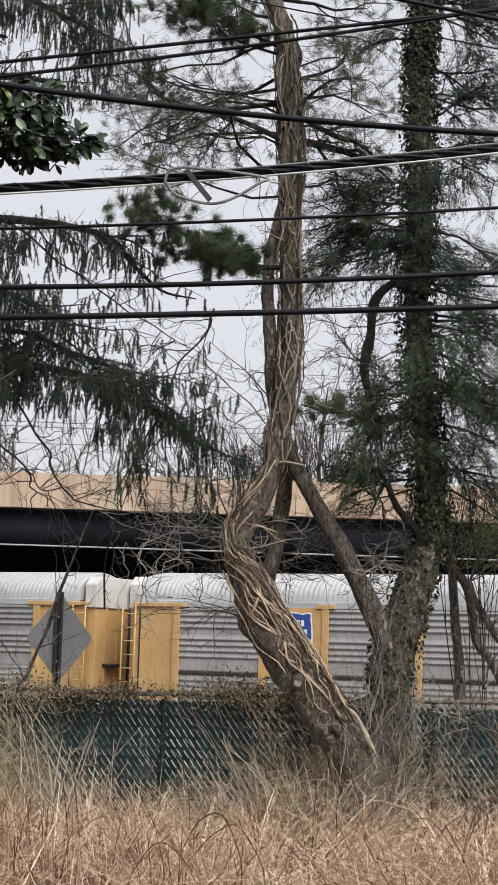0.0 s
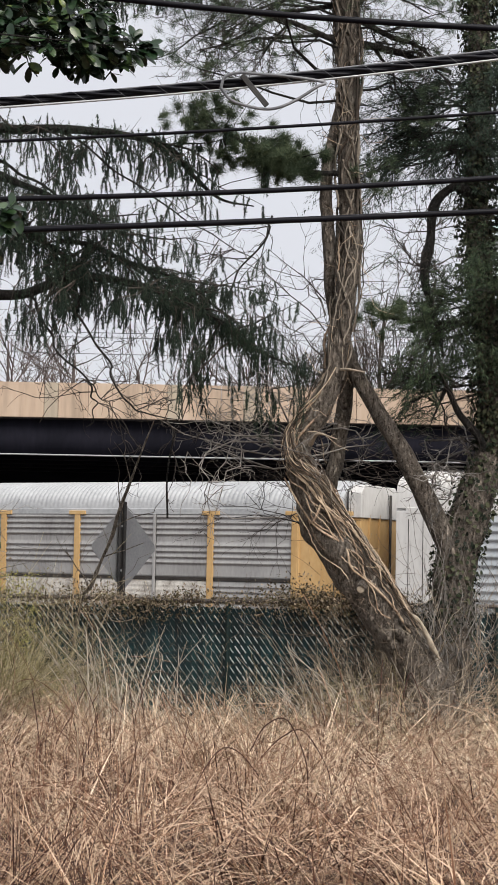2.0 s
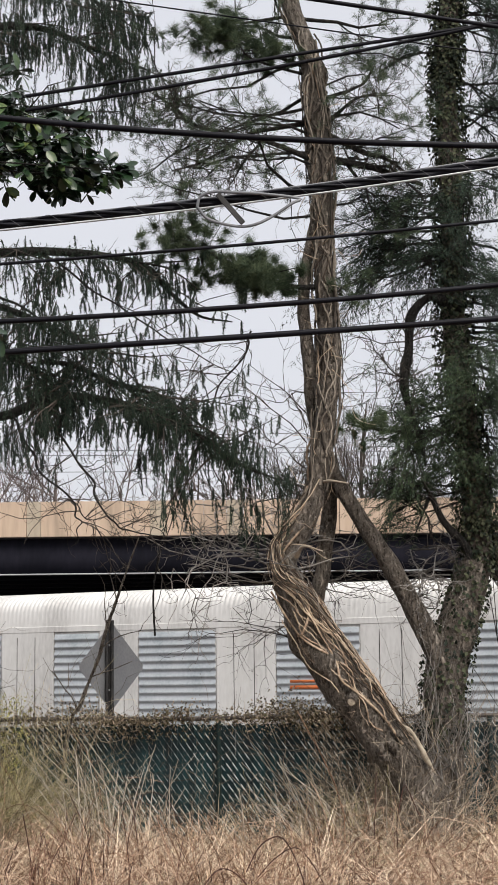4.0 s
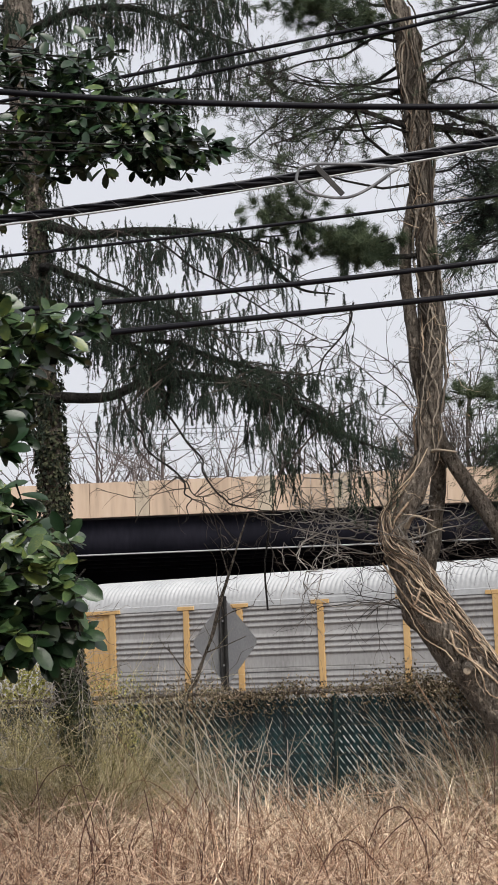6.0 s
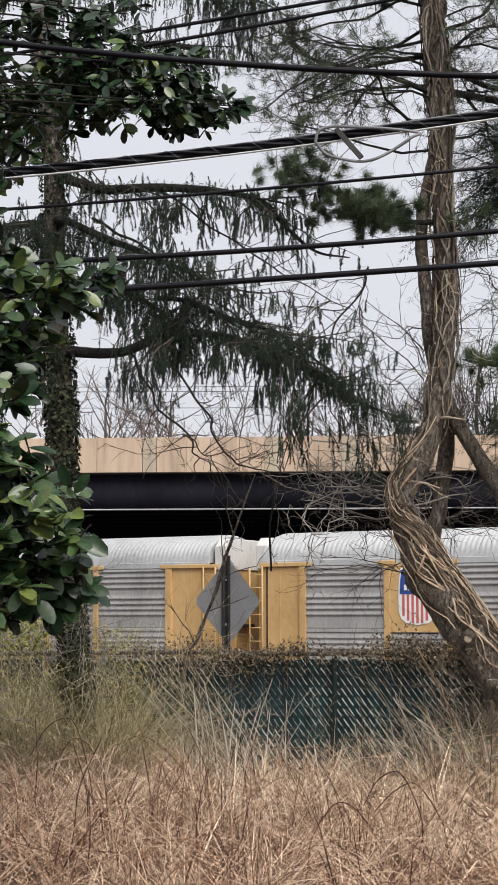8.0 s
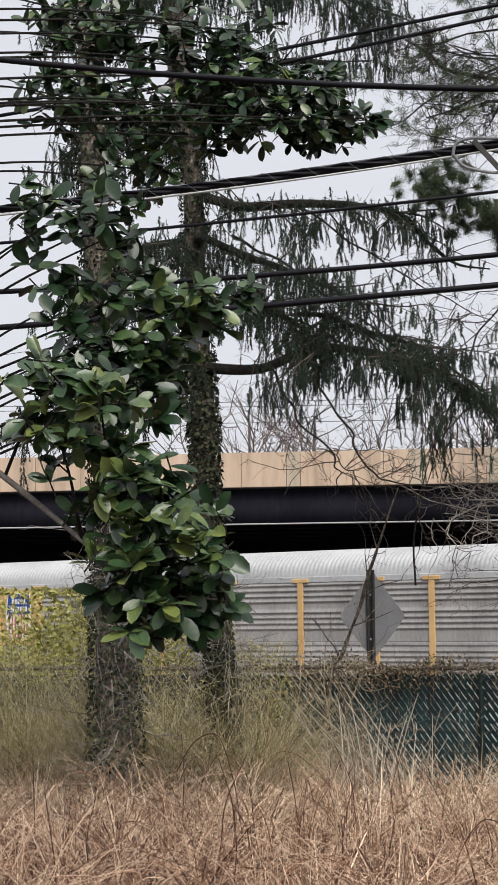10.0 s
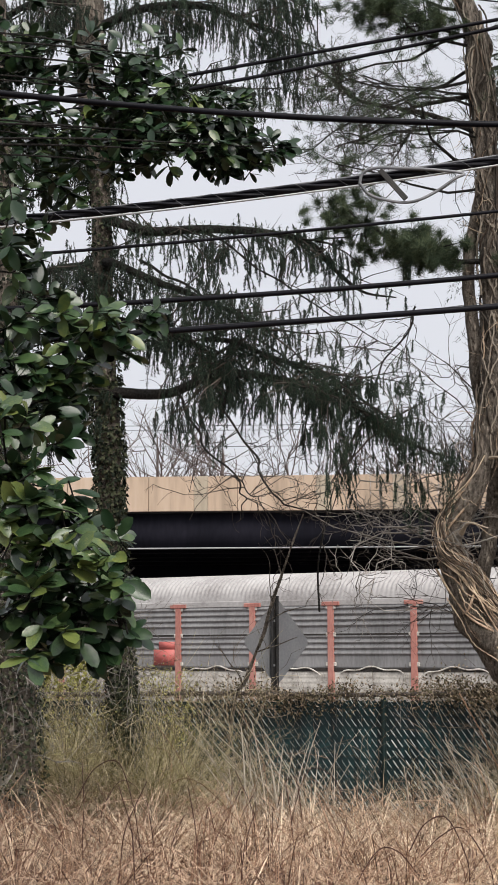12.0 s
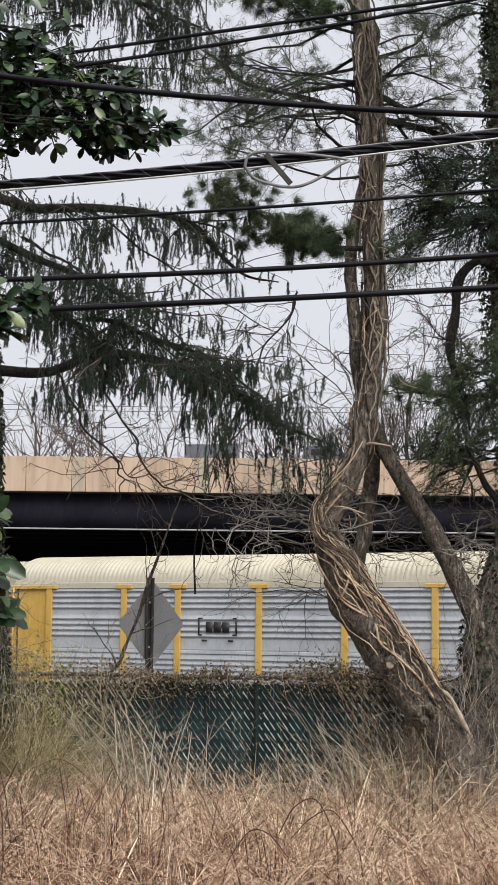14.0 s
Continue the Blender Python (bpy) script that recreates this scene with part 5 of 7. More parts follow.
def small_trunks():
    for pts in ([(3.3, 20.7, -0.7, 0.07), (3.2, 20.7, 1.37, 0.062), (3.14, 20.7, 1.97, 0.058), (3.1, 20.7, 2.44, 0.055), (3.07, 20.7, 2.85, 0.05), (2.95, 20.7, 3.6, 0.03), (2.9, 20.7, 4.3, 0.012)],
                [(4.0, 20.7, -0.7, 0.07), (3.85, 20.7, 0.9, 0.06), (3.6, 20.7, 1.58, 0.055), (3.4, 20.7, 1.84, 0.05), (3.34, 20.7, 2.18, 0.048), (3.25, 20.7, 2.51, 0.044), (3.08, 20.7, 2.71, 0.036), (2.91, 20.7, 2.88, 0.025), (2.75, 20.7, 3.2, 0.01)],
                [(4.3, 20.9, -0.7, 0.07), (4.05, 20.9, 1.3, 0.055), (3.67, 20.9, 1.93, 0.046), (3.42, 20.9, 2.32, 0.042), (3.32, 20.9, 2.58, 0.036), (3.16, 20.9, 2.72, 0.02), (3.0, 20.9, 3.0, 0.01)]):
        tr = thing("sapling", (0, 0, 0), "thin bare sapling behind the fence", "tree", "saplings")
        part("trunk", Buf().add(*trunk(pts, 9, 6, 0.12, 3)), M_BARK, tr, smooth=True)
        b, r = Buf(), random.Random(int(pts[0][0] * 100))
        for k in range(8):
            branching(b, pts[-3][:3], (r.gauss(0, 1), r.gauss(0, 0.5), 0.6), 1.0, 0.01, 2, 0.6, 0.0, 3, 0.2, None, 3, r)
        part("twig_tangle", b, M_TWIG, tr)["kind"] = "stuff"


small_trunks()


def build_yellow_shrub():
    sh = thing("leafy_shrub", (3.05, 20.0, -0.6), "shrub with soft olive-green leaves behind the fence", "bush")
    r = random.Random(36)
    b, tips = Buf(), []
    for k in range(6):
        branching(b, (r.gauss(0.3, 0.1), 0, 0), (r.gauss(0.0, 0.06), r.gauss(0, 0.1), 1), r.uniform(3.2, 3.9), 0.012, 1, 0.35, 0, 4, 0.05, tips, 3, r)
    part("stem_tangle", b, M_TWIG, sh)["kind"] = "stuff"
    n = 2600
    c = np.clip(rng.normal(0, 1, (n, 3)), -1.8, 1.8) * [0.24, 0.2, 0.2] + [0.32, 0, 3.68]
    part("foliage", Buf().add(*small_leaves(c, rand_unit(n), rand_unit(n), rng.uniform(0.02, 0.05, n), rng.uniform(0.008, 0.02, n))), M_OLIVELEAF, sh, "small olive-green leaves")["kind"] = "stuff"


build_yellow_shrub()

SPRUCE = [(-3.02, 18.5, -0.5, 0.16), (-3.05, 18.5, 0.81, 0.132), (-3.13, 18.5, 1.59, 0.125), (-3.22, 18.5, 2.82, 0.13), (-3.27, 18.5, 4.06, 0.136), (-3.34, 18.5, 5.45, 0.122), (-3.37, 18.5, 6.6, 0.12), (-3.47, 18.5, 7.57, 0.14),
          (-3.52, 18.5, 8.42, 0.158), (-3.52, 18.5, 9.35, 0.15), (-3.55, 18.5, 10.9, 0.07)]


def drooping_twigs(buf_needles, buf_wood, curve, count, lmin, lmax, thick=1.0, spread=0.12):
    """Spruce twigs that hang from a bough, set with short needles."""
    i = rng.integers(0, len(curve), count)
    if count > 60:
        knots = rng.integers(0, len(curve), max(6, count // 14))
        i = np.where(rng.uniform(0, 1, count) < 0.42, knots[rng.integers(0, len(knots), count)], i)
    start = curve[i] + rng.normal(0, spread, (count, 3)) * [0.55, 1, 0.55]
    L = rng.uniform(lmin, lmax, count)
    sway = rng.normal(0, 0.1, (count, 2))
    k = 5
    s = np.linspace(0, 1, k)
    p = start[:, None] + np.stack([sway[:, :1] * L[:, None] * (s + 0.8 * np.sin(s * 2)), sway[:, 1:] * L[:, None] * s, -L[:, None] * s], -1)
    buf_wood.add(*tubes(p, np.linspace(0.0032, 0.0014, k)[None].repeat(count, 0), 3))
    per = int(112 * thick)
    u = rng.uniform(0, 1, (count, per))
    j = np.minimum((u * (k - 1)).astype(int), k - 2)
    fr = u * (k - 1) - j
    rows = np.arange(count)[:, None]
    base = p[rows, j] * (1 - fr[..., None]) + p[rows, j + 1] * fr[..., None]
    n = count * per
    way = rand_unit(n) * [1, 1, 0.5] + np.array([0, 0, -0.85])
    buf_needles.add(*needles(base.reshape(-1, 3), way, rng.uniform(0.017, 0.04, n), np.full(n, 0.0037)))


def build_spruce():
    tr = thing("norway_spruce", (0, 0, 0), "tall spruce with drooping boughs and an ivy-clad trunk", "tree")
    part("trunk", Buf().add(*trunk(SPRUCE, 14, 8, 0.14, 9)), M_BARK, tr, "brown scaly trunk", True)
    part("ivy", Buf().add(*ivy_on(SPRUCE, 7000, 0.05, 1.3, -0.2, 4.7)).add(*ivy_on(SPRUCE, 1500, 0.042, 1.15, 4.4, 7.2)), M_IVY, tr, "ivy leaves up the trunk")
    twigs, fol = Buf(), Buf()
    r = random.Random(41)
    boughs = [
        ([(-3.3, 18.4, 6.4, 0.06), (-3.0, 18.2, 6.26, 0.055), (-2.73, 18.2, 6.19, 0.052), (-2.09, 18.2, 6.2, 0.046), (-1.45, 18.2, 6.14, 0.038), (-1.01, 18.2, 6.01, 0.03), (-0.815, 18.2, 5.78, 0.024), (-0.476, 18.2, 5.48, 0.016), (-0.1, 18.2, 5.4, 0.007)], 62, 0.15, 0.42, 0.68),
        ([(-3.2, 18.4, 4.45, 0.06), (-2.57, 18.2, 4.4, 0.055), (-2.08, 18.2, 4.59, 0.05), (-1.64, 18.2, 4.59, 0.046), (-1.157, 18.2, 4.48, 0.04), (-0.77, 18.2, 4.36, 0.036), (-0.48, 18.2, 4.18, 0.031), (-0.1, 18.2, 3.89, 0.024), (0.28, 18.2, 3.72, 0.012), (0.5, 18.2, 3.66, 0.005)], 70, 0.2, 0.66),
        ([(-1.1, 18.2, 4.46, 0.012), (-0.85, 18.1, 4.36, 0.01), (-0.55, 18.1, 4.2, 0.008), (-0.25, 18.1, 3.98, 0.006)], 26, 0.2, 0.55),
        ([(-2.2, 18.25, 5.0, 0.03), (-1.85, 18.2, 4.95, 0.028), (-1.45, 18.2, 4.78, 0.026), (-0.87, 18.2, 4.58, 0.02), (-0.53, 18.2, 4.34, 0.015), (-0.05, 18.2, 3.97, 0.006)], 18, 0.1, 0.3, 0.6),
        ([(-3.3, 18.4, 5.9, 0.05), (-3.134, 18.1, 5.82, 0.046), (-2.76, 18.1, 5.64, 0.042), (-2.4, 18.1, 5.5, 0.036), (-2.04, 18.1, 5.34, 0.026), (-1.73, 18.1, 5.2, 0.018), (-1.5, 18.1, 5.05, 0.008)], 105, 0.18, 0.5),
        ([(-3.25, 18.5, 5.3, 0.04), (-2.7, 18.4, 5.15, 0.035), (-2.2, 18.3, 4.9, 0.025), (-1.9, 18.3, 4.6, 0.01)], 70, 0.2, 0.6),
        ([(-3.5, 18.5, 7.6, 0.06), (-2.9, 18.3, 7.65, 0.05), (-2.2, 18.2, 7.8, 0.04), (-1.6, 18.2, 7.7, 0.02)], 100, 0.2, 0.5),
        ([(-3.5, 18.5, 8.6, 0.06), (-2.9, 18.4, 8.8, 0.05), (-2.2, 18.4, 8.8, 0.04), (-1.5, 18.4, 8.5, 0.02), (-1.0, 18.4, 8.3, 0.01)], 190, 0.2, 0.55),
        ([(-3.5, 18.5, 9.5, 0.05), (-2.8, 18.5, 9.6, 0.04), (-2.0, 18.5, 9.4, 0.03), (-1.4, 18.5, 9.0, 0.012)], 190, 0.2, 0.6),
        ([(-3.4, 18.5, 7.2, 0.05), (-4.1, 18.4, 7.3, 0.04), (-4.8, 18.4, 6.9, 0.02)], 170, 0.2, 0.6),
        ([(-3.3, 18.5, 5.9, 0.05), (-4.0, 18.4, 5.8, 0.04), (-4.8, 18.4, 5.3, 0.02)], 160, 0.2, 0.6),
        ([(-3.25, 18.5, 4.9, 0.05), (-4.0, 18.4, 4.6, 0.04), (-4.9, 18.4, 4.0, 0.02)], 160, 0.2, 0.6),
        ([(-3.5, 18.5, 8.9, 0.05), (-4.2, 18.4, 8.9, 0.04), (-5.0, 18.4, 8.3, 0.02)], 130, 0.2, 0.6),
    ]
    for path, count, a, b, *clad in boughs:
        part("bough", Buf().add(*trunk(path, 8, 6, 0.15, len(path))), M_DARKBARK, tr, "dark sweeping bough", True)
        c = smooth_path(path, 10)[:, :3]
        n = len(c)
        last = int(n * (clad[0] if clad else 1.0))
        drooping_twigs(fol, twigs, c[int(n * 0.15):last], int(count * 1.6), a * 0.6, b, spread=0.2)
        m = int(len(c) * (34 if path[0][2] < 6 else 26))
        at = c[rng.integers(int(n * 0.2), last, m)] + rng.normal(0, 0.06, (m, 3)) * [1, 1, 0.8] - [0, 0, 0.03]
        fol.add(*needles(at, rand_unit(m) + np.array([0.25, 0, -0.5]), rng.uniform(0.03, 0.09, m), np.full(m, 0.004)))
        for k in range(15):
            i = r.randrange(int(n * 0.2), last)
            if c[i][0] > -0.25:
                continue
            side = []
            branching(twigs, c[i], (r.choice((-0.4, 0.7, 1)), r.gauss(0, 0.6), r.gauss(-0.25, 0.3)), r.uniform(0.4, 0.9), 0.012, 1, 0.5, 0.03, 3, 0.15, side, 4, r)
            for p, d in side:
                e = np.linspace(np.asarray(p) - np.asarray(d) * 0.3, np.asarray(p), 8)
                drooping_twigs(fol, twigs, e, 5, 0.1, 0.3, spread=0.02)
    part("twig_tangle", twigs, M_TWIG, tr, "bare hanging twigs")["kind"] = "stuff"
    part("needles", fol, M_SPRUCE, tr, "dark hanging needles")["kind"] = "stuff"


build_spruce()

OAK = [(-4.0, 17.5, -0.4, 0.24), (-4.01, 17.5, 0.9, 0.21), (-4.03, 17.5, 1.88, 0.19), (-4.07, 17.5, 2.76, 0.165), (-4.14, 17.5, 3.94, 0.15), (-4.23, 17.5, 5.75, 0.14), (-4.31, 17.5, 7.59, 0.125), (-4.4, 17.5, 9.6, 0.09)]


def build_left_tree():
    tr = thing("ivy_clad_tree", (0, 0, 0), "tree trunk thickly clad in ivy and bare vines", "tree")
    part("trunk", Buf().add(*trunk(OAK, 14, 8, 0.14, 12)), M_BARK, tr, smooth=True)
    part("ivy", Buf().add(*ivy_on(OAK, 5200, 0.05, 1.4, 0.2, 7)), M_IVY, tr, "ivy leaves up the trunk")


build_left_tree()


def left_vines():
    """Bare vines and pale ivy stems that hang about the two left trunks."""
    r = random.Random(46)
    for path, top in ((OAK, 2.6), (SPRUCE, 2.4)):
        q = smooth_path(path, 8)
        q = q[q[:, 2] < top]
        b = Buf()
        for k in range(150):
            i = r.randrange(len(q))
            a = r.uniform(math.pi * 0.9, math.pi * 2.1)
            s = (q[i, 0] + math.cos(a) * q[i, 3] * 1.1, q[i, 1] + math.sin(a) * q[i, 3] * 1.1, q[i, 2])
            branching(b, s, (r.gauss(0, 0.5), r.gauss(-0.1, 0.2), r.gauss(0.3, 0.8)), r.uniform(0.25, 0.8), 0.005, 1, 0.6, 0, 3, 0.35, None, 3, r, 0.65)
        tagged(part("vine_tangle", b, M_GREYTWIG), "bare grey vines tangled about an ivy-clad trunk", "vines", kind="stuff")


left_vines()


def bare_limbs():
    """Bare crooked branches that hang into the view from trees behind."""
    r = random.Random(51)
    specs = [
        [(-2.45, 18.1, 4.4, 0.026), (-2.38, 18.1, 4.2, 0.024), (-2.15, 18.1, 3.83, 0.021), (-1.85, 18.1, 3.48, 0.018), (-1.72, 18.1, 3.22, 0.014), (-1.82, 18.1, 2.99, 0.007)],
        [(-1.87, 18.1, 3.5, 0.014), (-1.72, 18.1, 3.34, 0.012), (-1.57, 18.1, 3.21, 0.007)],
        [(-2.0, 18.1, 4.4, 0.024), (-1.92, 18.1, 4.13, 0.022), (-1.62, 18.1, 3.67, 0.02), (-1.38, 18.1, 3.25, 0.017), (-1.12, 18.1, 3.15, 0.013), (-0.87, 18.1, 3.09, 0.007)],
        [(0.1, 18.2, 5.3, 0.018), (-0.02, 18.2, 5.03, 0.018), (-0.32, 18.2, 4.56, 0.015), (-0.5, 18.2, 4.02, 0.013), (-0.69, 18.2, 3.4, 0.01), (-0.95, 18.2, 2.6, 0.006)],
        [(-2.9, 18.3, 5.9, 0.03), (-2.4, 18.2, 5.6, 0.025), (-1.9, 18.2, 5.2, 0.02), (-1.2, 18.2, 4.7, 0.012), (-0.8, 18.2, 4.4, 0.007)],
        [(-2.2, 18.2, 6.2, 0.025), (-1.6, 18.2, 5.75, 0.02), (-1.0, 18.2, 5.35, 0.015), (-0.4, 18.2, 5.0, 0.01), (0.1, 18.2, 4.7, 0.006)],
        [(1.8, 18.9, 4.2, 0.02), (1.95, 18.9, 3.5, 0.018), (2.1, 18.9, 3.1, 0.015), (2.4, 18.9, 2.9, 0.01)],
    ]
    for path in specs:
        tr = thing("bare_branch", (0, 0, 0), "bare crooked dark branch hanging in the air", "branch", "bare branches")
        fine = smooth_path(path, 3)
        fine[:, 3] *= 0.58
        fine[1:-1, [0, 2]] += np.array([[r.gauss(0, 0.022), r.gauss(0, 0.022)] for q in fine[1:-1]])
        part("limb", Buf().add(*trunk(fine, 7, 4, 0.15, 2)), M_DARKBARK, tr, smooth=True)
        b, c = Buf(), smooth_path(fine, 3)[:, :3]
        for k in range(8):
            i = r.randrange(2, len(c))
            branching(b, c[i], (r.gauss(0.3, 1), r.gauss(0, 0.4), r.gauss(-0.1, 0.7)), r.uniform(0.3, 0.85), 0.0075, 2, 0.65, 0.0, 3, 0.3, None, 3, r, 0.65)
        part("twig_tangle", b, M_TWIG, tr)["kind"] = "stuff"
    # grey tangles of twigs that reach out from the trunks before the dark bridge
    for x0, z0, way, n, reach, y0 in ((0.5, 2.9, -1, 2, 2.2, 19.0), (0.5, 2.72, -1, 3, 1.3, 18.9), (0.5, 2.86, -1, 3, 1.8, 18.9), (0.5, 2.98, -1, 2, 1.3, 18.9), (2.4, 2.75, -1, 5, 0.95, 19.7), (2.5, 3.0, -1, 4, 0.9, 19.7), (0.65, 3.0, 1, 4, 0.8, 19.4)):
        tr = thing("twiggy_branch", (x0, y0, z0), "grey bare branch with a tangle of fine twigs", "branch", "twiggy branches")
        for k in range(n):
            b = Buf()
            branching(b, (0, 0, r.gauss(0, 0.1)), (way, r.gauss(0.1, 0.3), r.gauss(-0.02, 0.08)), r.uniform(0.7, 1.2) * reach, 0.012, 3, 0.8, 0.0, 3, 0.55, None, 4, r, 0.7, 0.6)
            part("limb", b, M_GREYTWIG, tr)["kind"] = "stuff"
    # fine twigs against the sky
    tr = thing("bare_tree", (0.6, 24.0, -0.9), "slender bare tree with fine twigs against the sky", "tree")
    b = Buf()
    part("trunk", Buf().add(*trunk([(1.95, 0, -0.2, 0.09), (1.07, 0, 2.0, 0.08), (0.27, 0, 3.14, 0.07), (-0.03, 0, 4.0, 0.06), (0.25, 0, 4.7, 0.05), (0.45, 0, 5.5, 0.035), (0.45, 0, 7.0, 0.015)], 8, 5, 0.1, 2)), M_DARKBARK, tr, smooth=True)
    for k in range(30):
        z = r.uniform(2.8, 6.5)
        branching(b, (0.3, 0, z), (r.choice((-1, -0.7, 0.8)), r.gauss(0, 0.5), r.uniform(0.1, 1.0)), r.uniform(0.7, 1.5), 0.012, 2, 0.55, -0.01, 4, 0.3, None, 3, r)
    part("crown", b, M_TWIG, tr)["kind"] = "stuff"


bare_limbs()


def tall_far_trees():
    """Taller bare trees with upright limbs beyond the bridge."""
    r = random.Random(57)
    for x0, y0, h in ((4.7, 92.0, 17.0), (6.3, 90.0, 18.5), (8.0, 95.0, 17.0), (-2.5, 96.0, 15.5), (2.6, 97.0, 16.0)):
        tr = thing("winter_tree", (x0, y0, -2.5), "tall bare winter tree with upright limbs beyond the bridge", "tree", "distant bare trees")
        part("trunk", Buf().add(*trunk([(0, 0, 0, 0.2), (0.1, 0, h * 0.5, 0.13), (r.gauss(0, 0.4), 0, h * 0.8, 0.08), (r.gauss(0, 0.6), 0, h, 0.03)], 7, 5, 0.12, 3)), M_TWIG, tr, smooth=True)
        b = Buf()
        for k in range(15):
            branching(b, (0.05, 0, h * r.uniform(0.5, 0.85)), (r.gauss(0, 0.5), r.gauss(0, 0.4), 1), r.uniform(2.5, 5.0), 0.05, 2, 0.4, -0.01, 4, 0.16, None, 3, r, 0.6)
        part("crown", b, M_TWIG, tr)["kind"] = "stuff"


tall_far_trees()


def dead_sticks():
    s = part("dead_pole", Buf().add(*trunk([(-2.15, 19.5, -0.5, 0.021), (-2.0, 19.55, 1.0, 0.02), (-1.86, 19.55, 1.32, 0.024), (-1.74, 19.55, 1.63, 0.018), (-1.64, 19.55, 1.88, 0.019), (-1.58, 19.55, 2.12, 0.022), (-1.45, 19.58, 2.5, 0.015), (-1.33, 19.6, 2.85, 0.012), (-1.2, 19.6, 3.2, 0.007)], 8, 6, 0.7, 3)), M_BARK, smooth=True)
    for x0, z0, way in ((-1.58, 2.1, (0.3, 0, 0.9)), (-1.62, 1.95, (0.5, 0, 0.35)), (-1.45, 2.5, (0.1, 0, 1)), (-1.9, 1.3, (-0.3, 0, 1)), (-1.74, 1.63, (0.6, 0, 0.3))):
        fork = Buf()
        branching(fork, (x0, 19.55, z0), way, 0.5, 0.008, 1, 0.5, 0, 2, 0.2, None, 4, random.Random(int(z0 * 100)), 0.6)
        part("twig", fork, M_BARK, s, "short forked twig")
    tagged(s, "thin dead pole leaning over the fence", "dead branch")
    h = part("hanging_stick", Buf().add(*trunk([(-0.62, 18.3, 3.9, 0.006), (-0.86, 18.6, 3.2, 0.006), (-1.0, 19.0, 2.6, 0.01), (-0.99, 19.0, 2.07, 0.012)], 7, 6, 0.1, 4)), M_DARKBARK, smooth=True)
    tagged(h, "thin dead stick hanging from a branch", "dead branch")


dead_sticks()


def far_trees():
    """Bare winter trees beyond the bridge."""
    r = random.Random(61)
    for i in range(18):
        x, y = -30 + i * 2.9 + r.gauss(0, 1), r.uniform(92, 112)
        tr = thing("winter_tree", (x, y, -2.5), "distant bare winter tree beyond the bridge", "tree", "distant bare trees")
        h = r.uniform(12.5, 16.5)
        b = Buf()
        part("trunk", Buf().add(*trunk([(0, 0, 0, 0.22), (r.gauss(0, 0.2), 0, h * 0.5, 0.16), (r.gauss(0, 0.4), 0, h, 0.04)], 7, 5, 0.1, i)), M_FARTWIG, tr)
        for k in range(16):
            branching(b, (0, 0, h * r.uniform(0.4, 0.95)), (r.gauss(0, 0.6), r.gauss(0, 0.6), 1), r.uniform(2, 4.5), 0.06, 2, 0.4, -0.03, 4, 0.12, None, 3, r)
        part("crown", b, M_FARTWIG, tr)


far_trees()

# ---- magnolia in the foreground ----


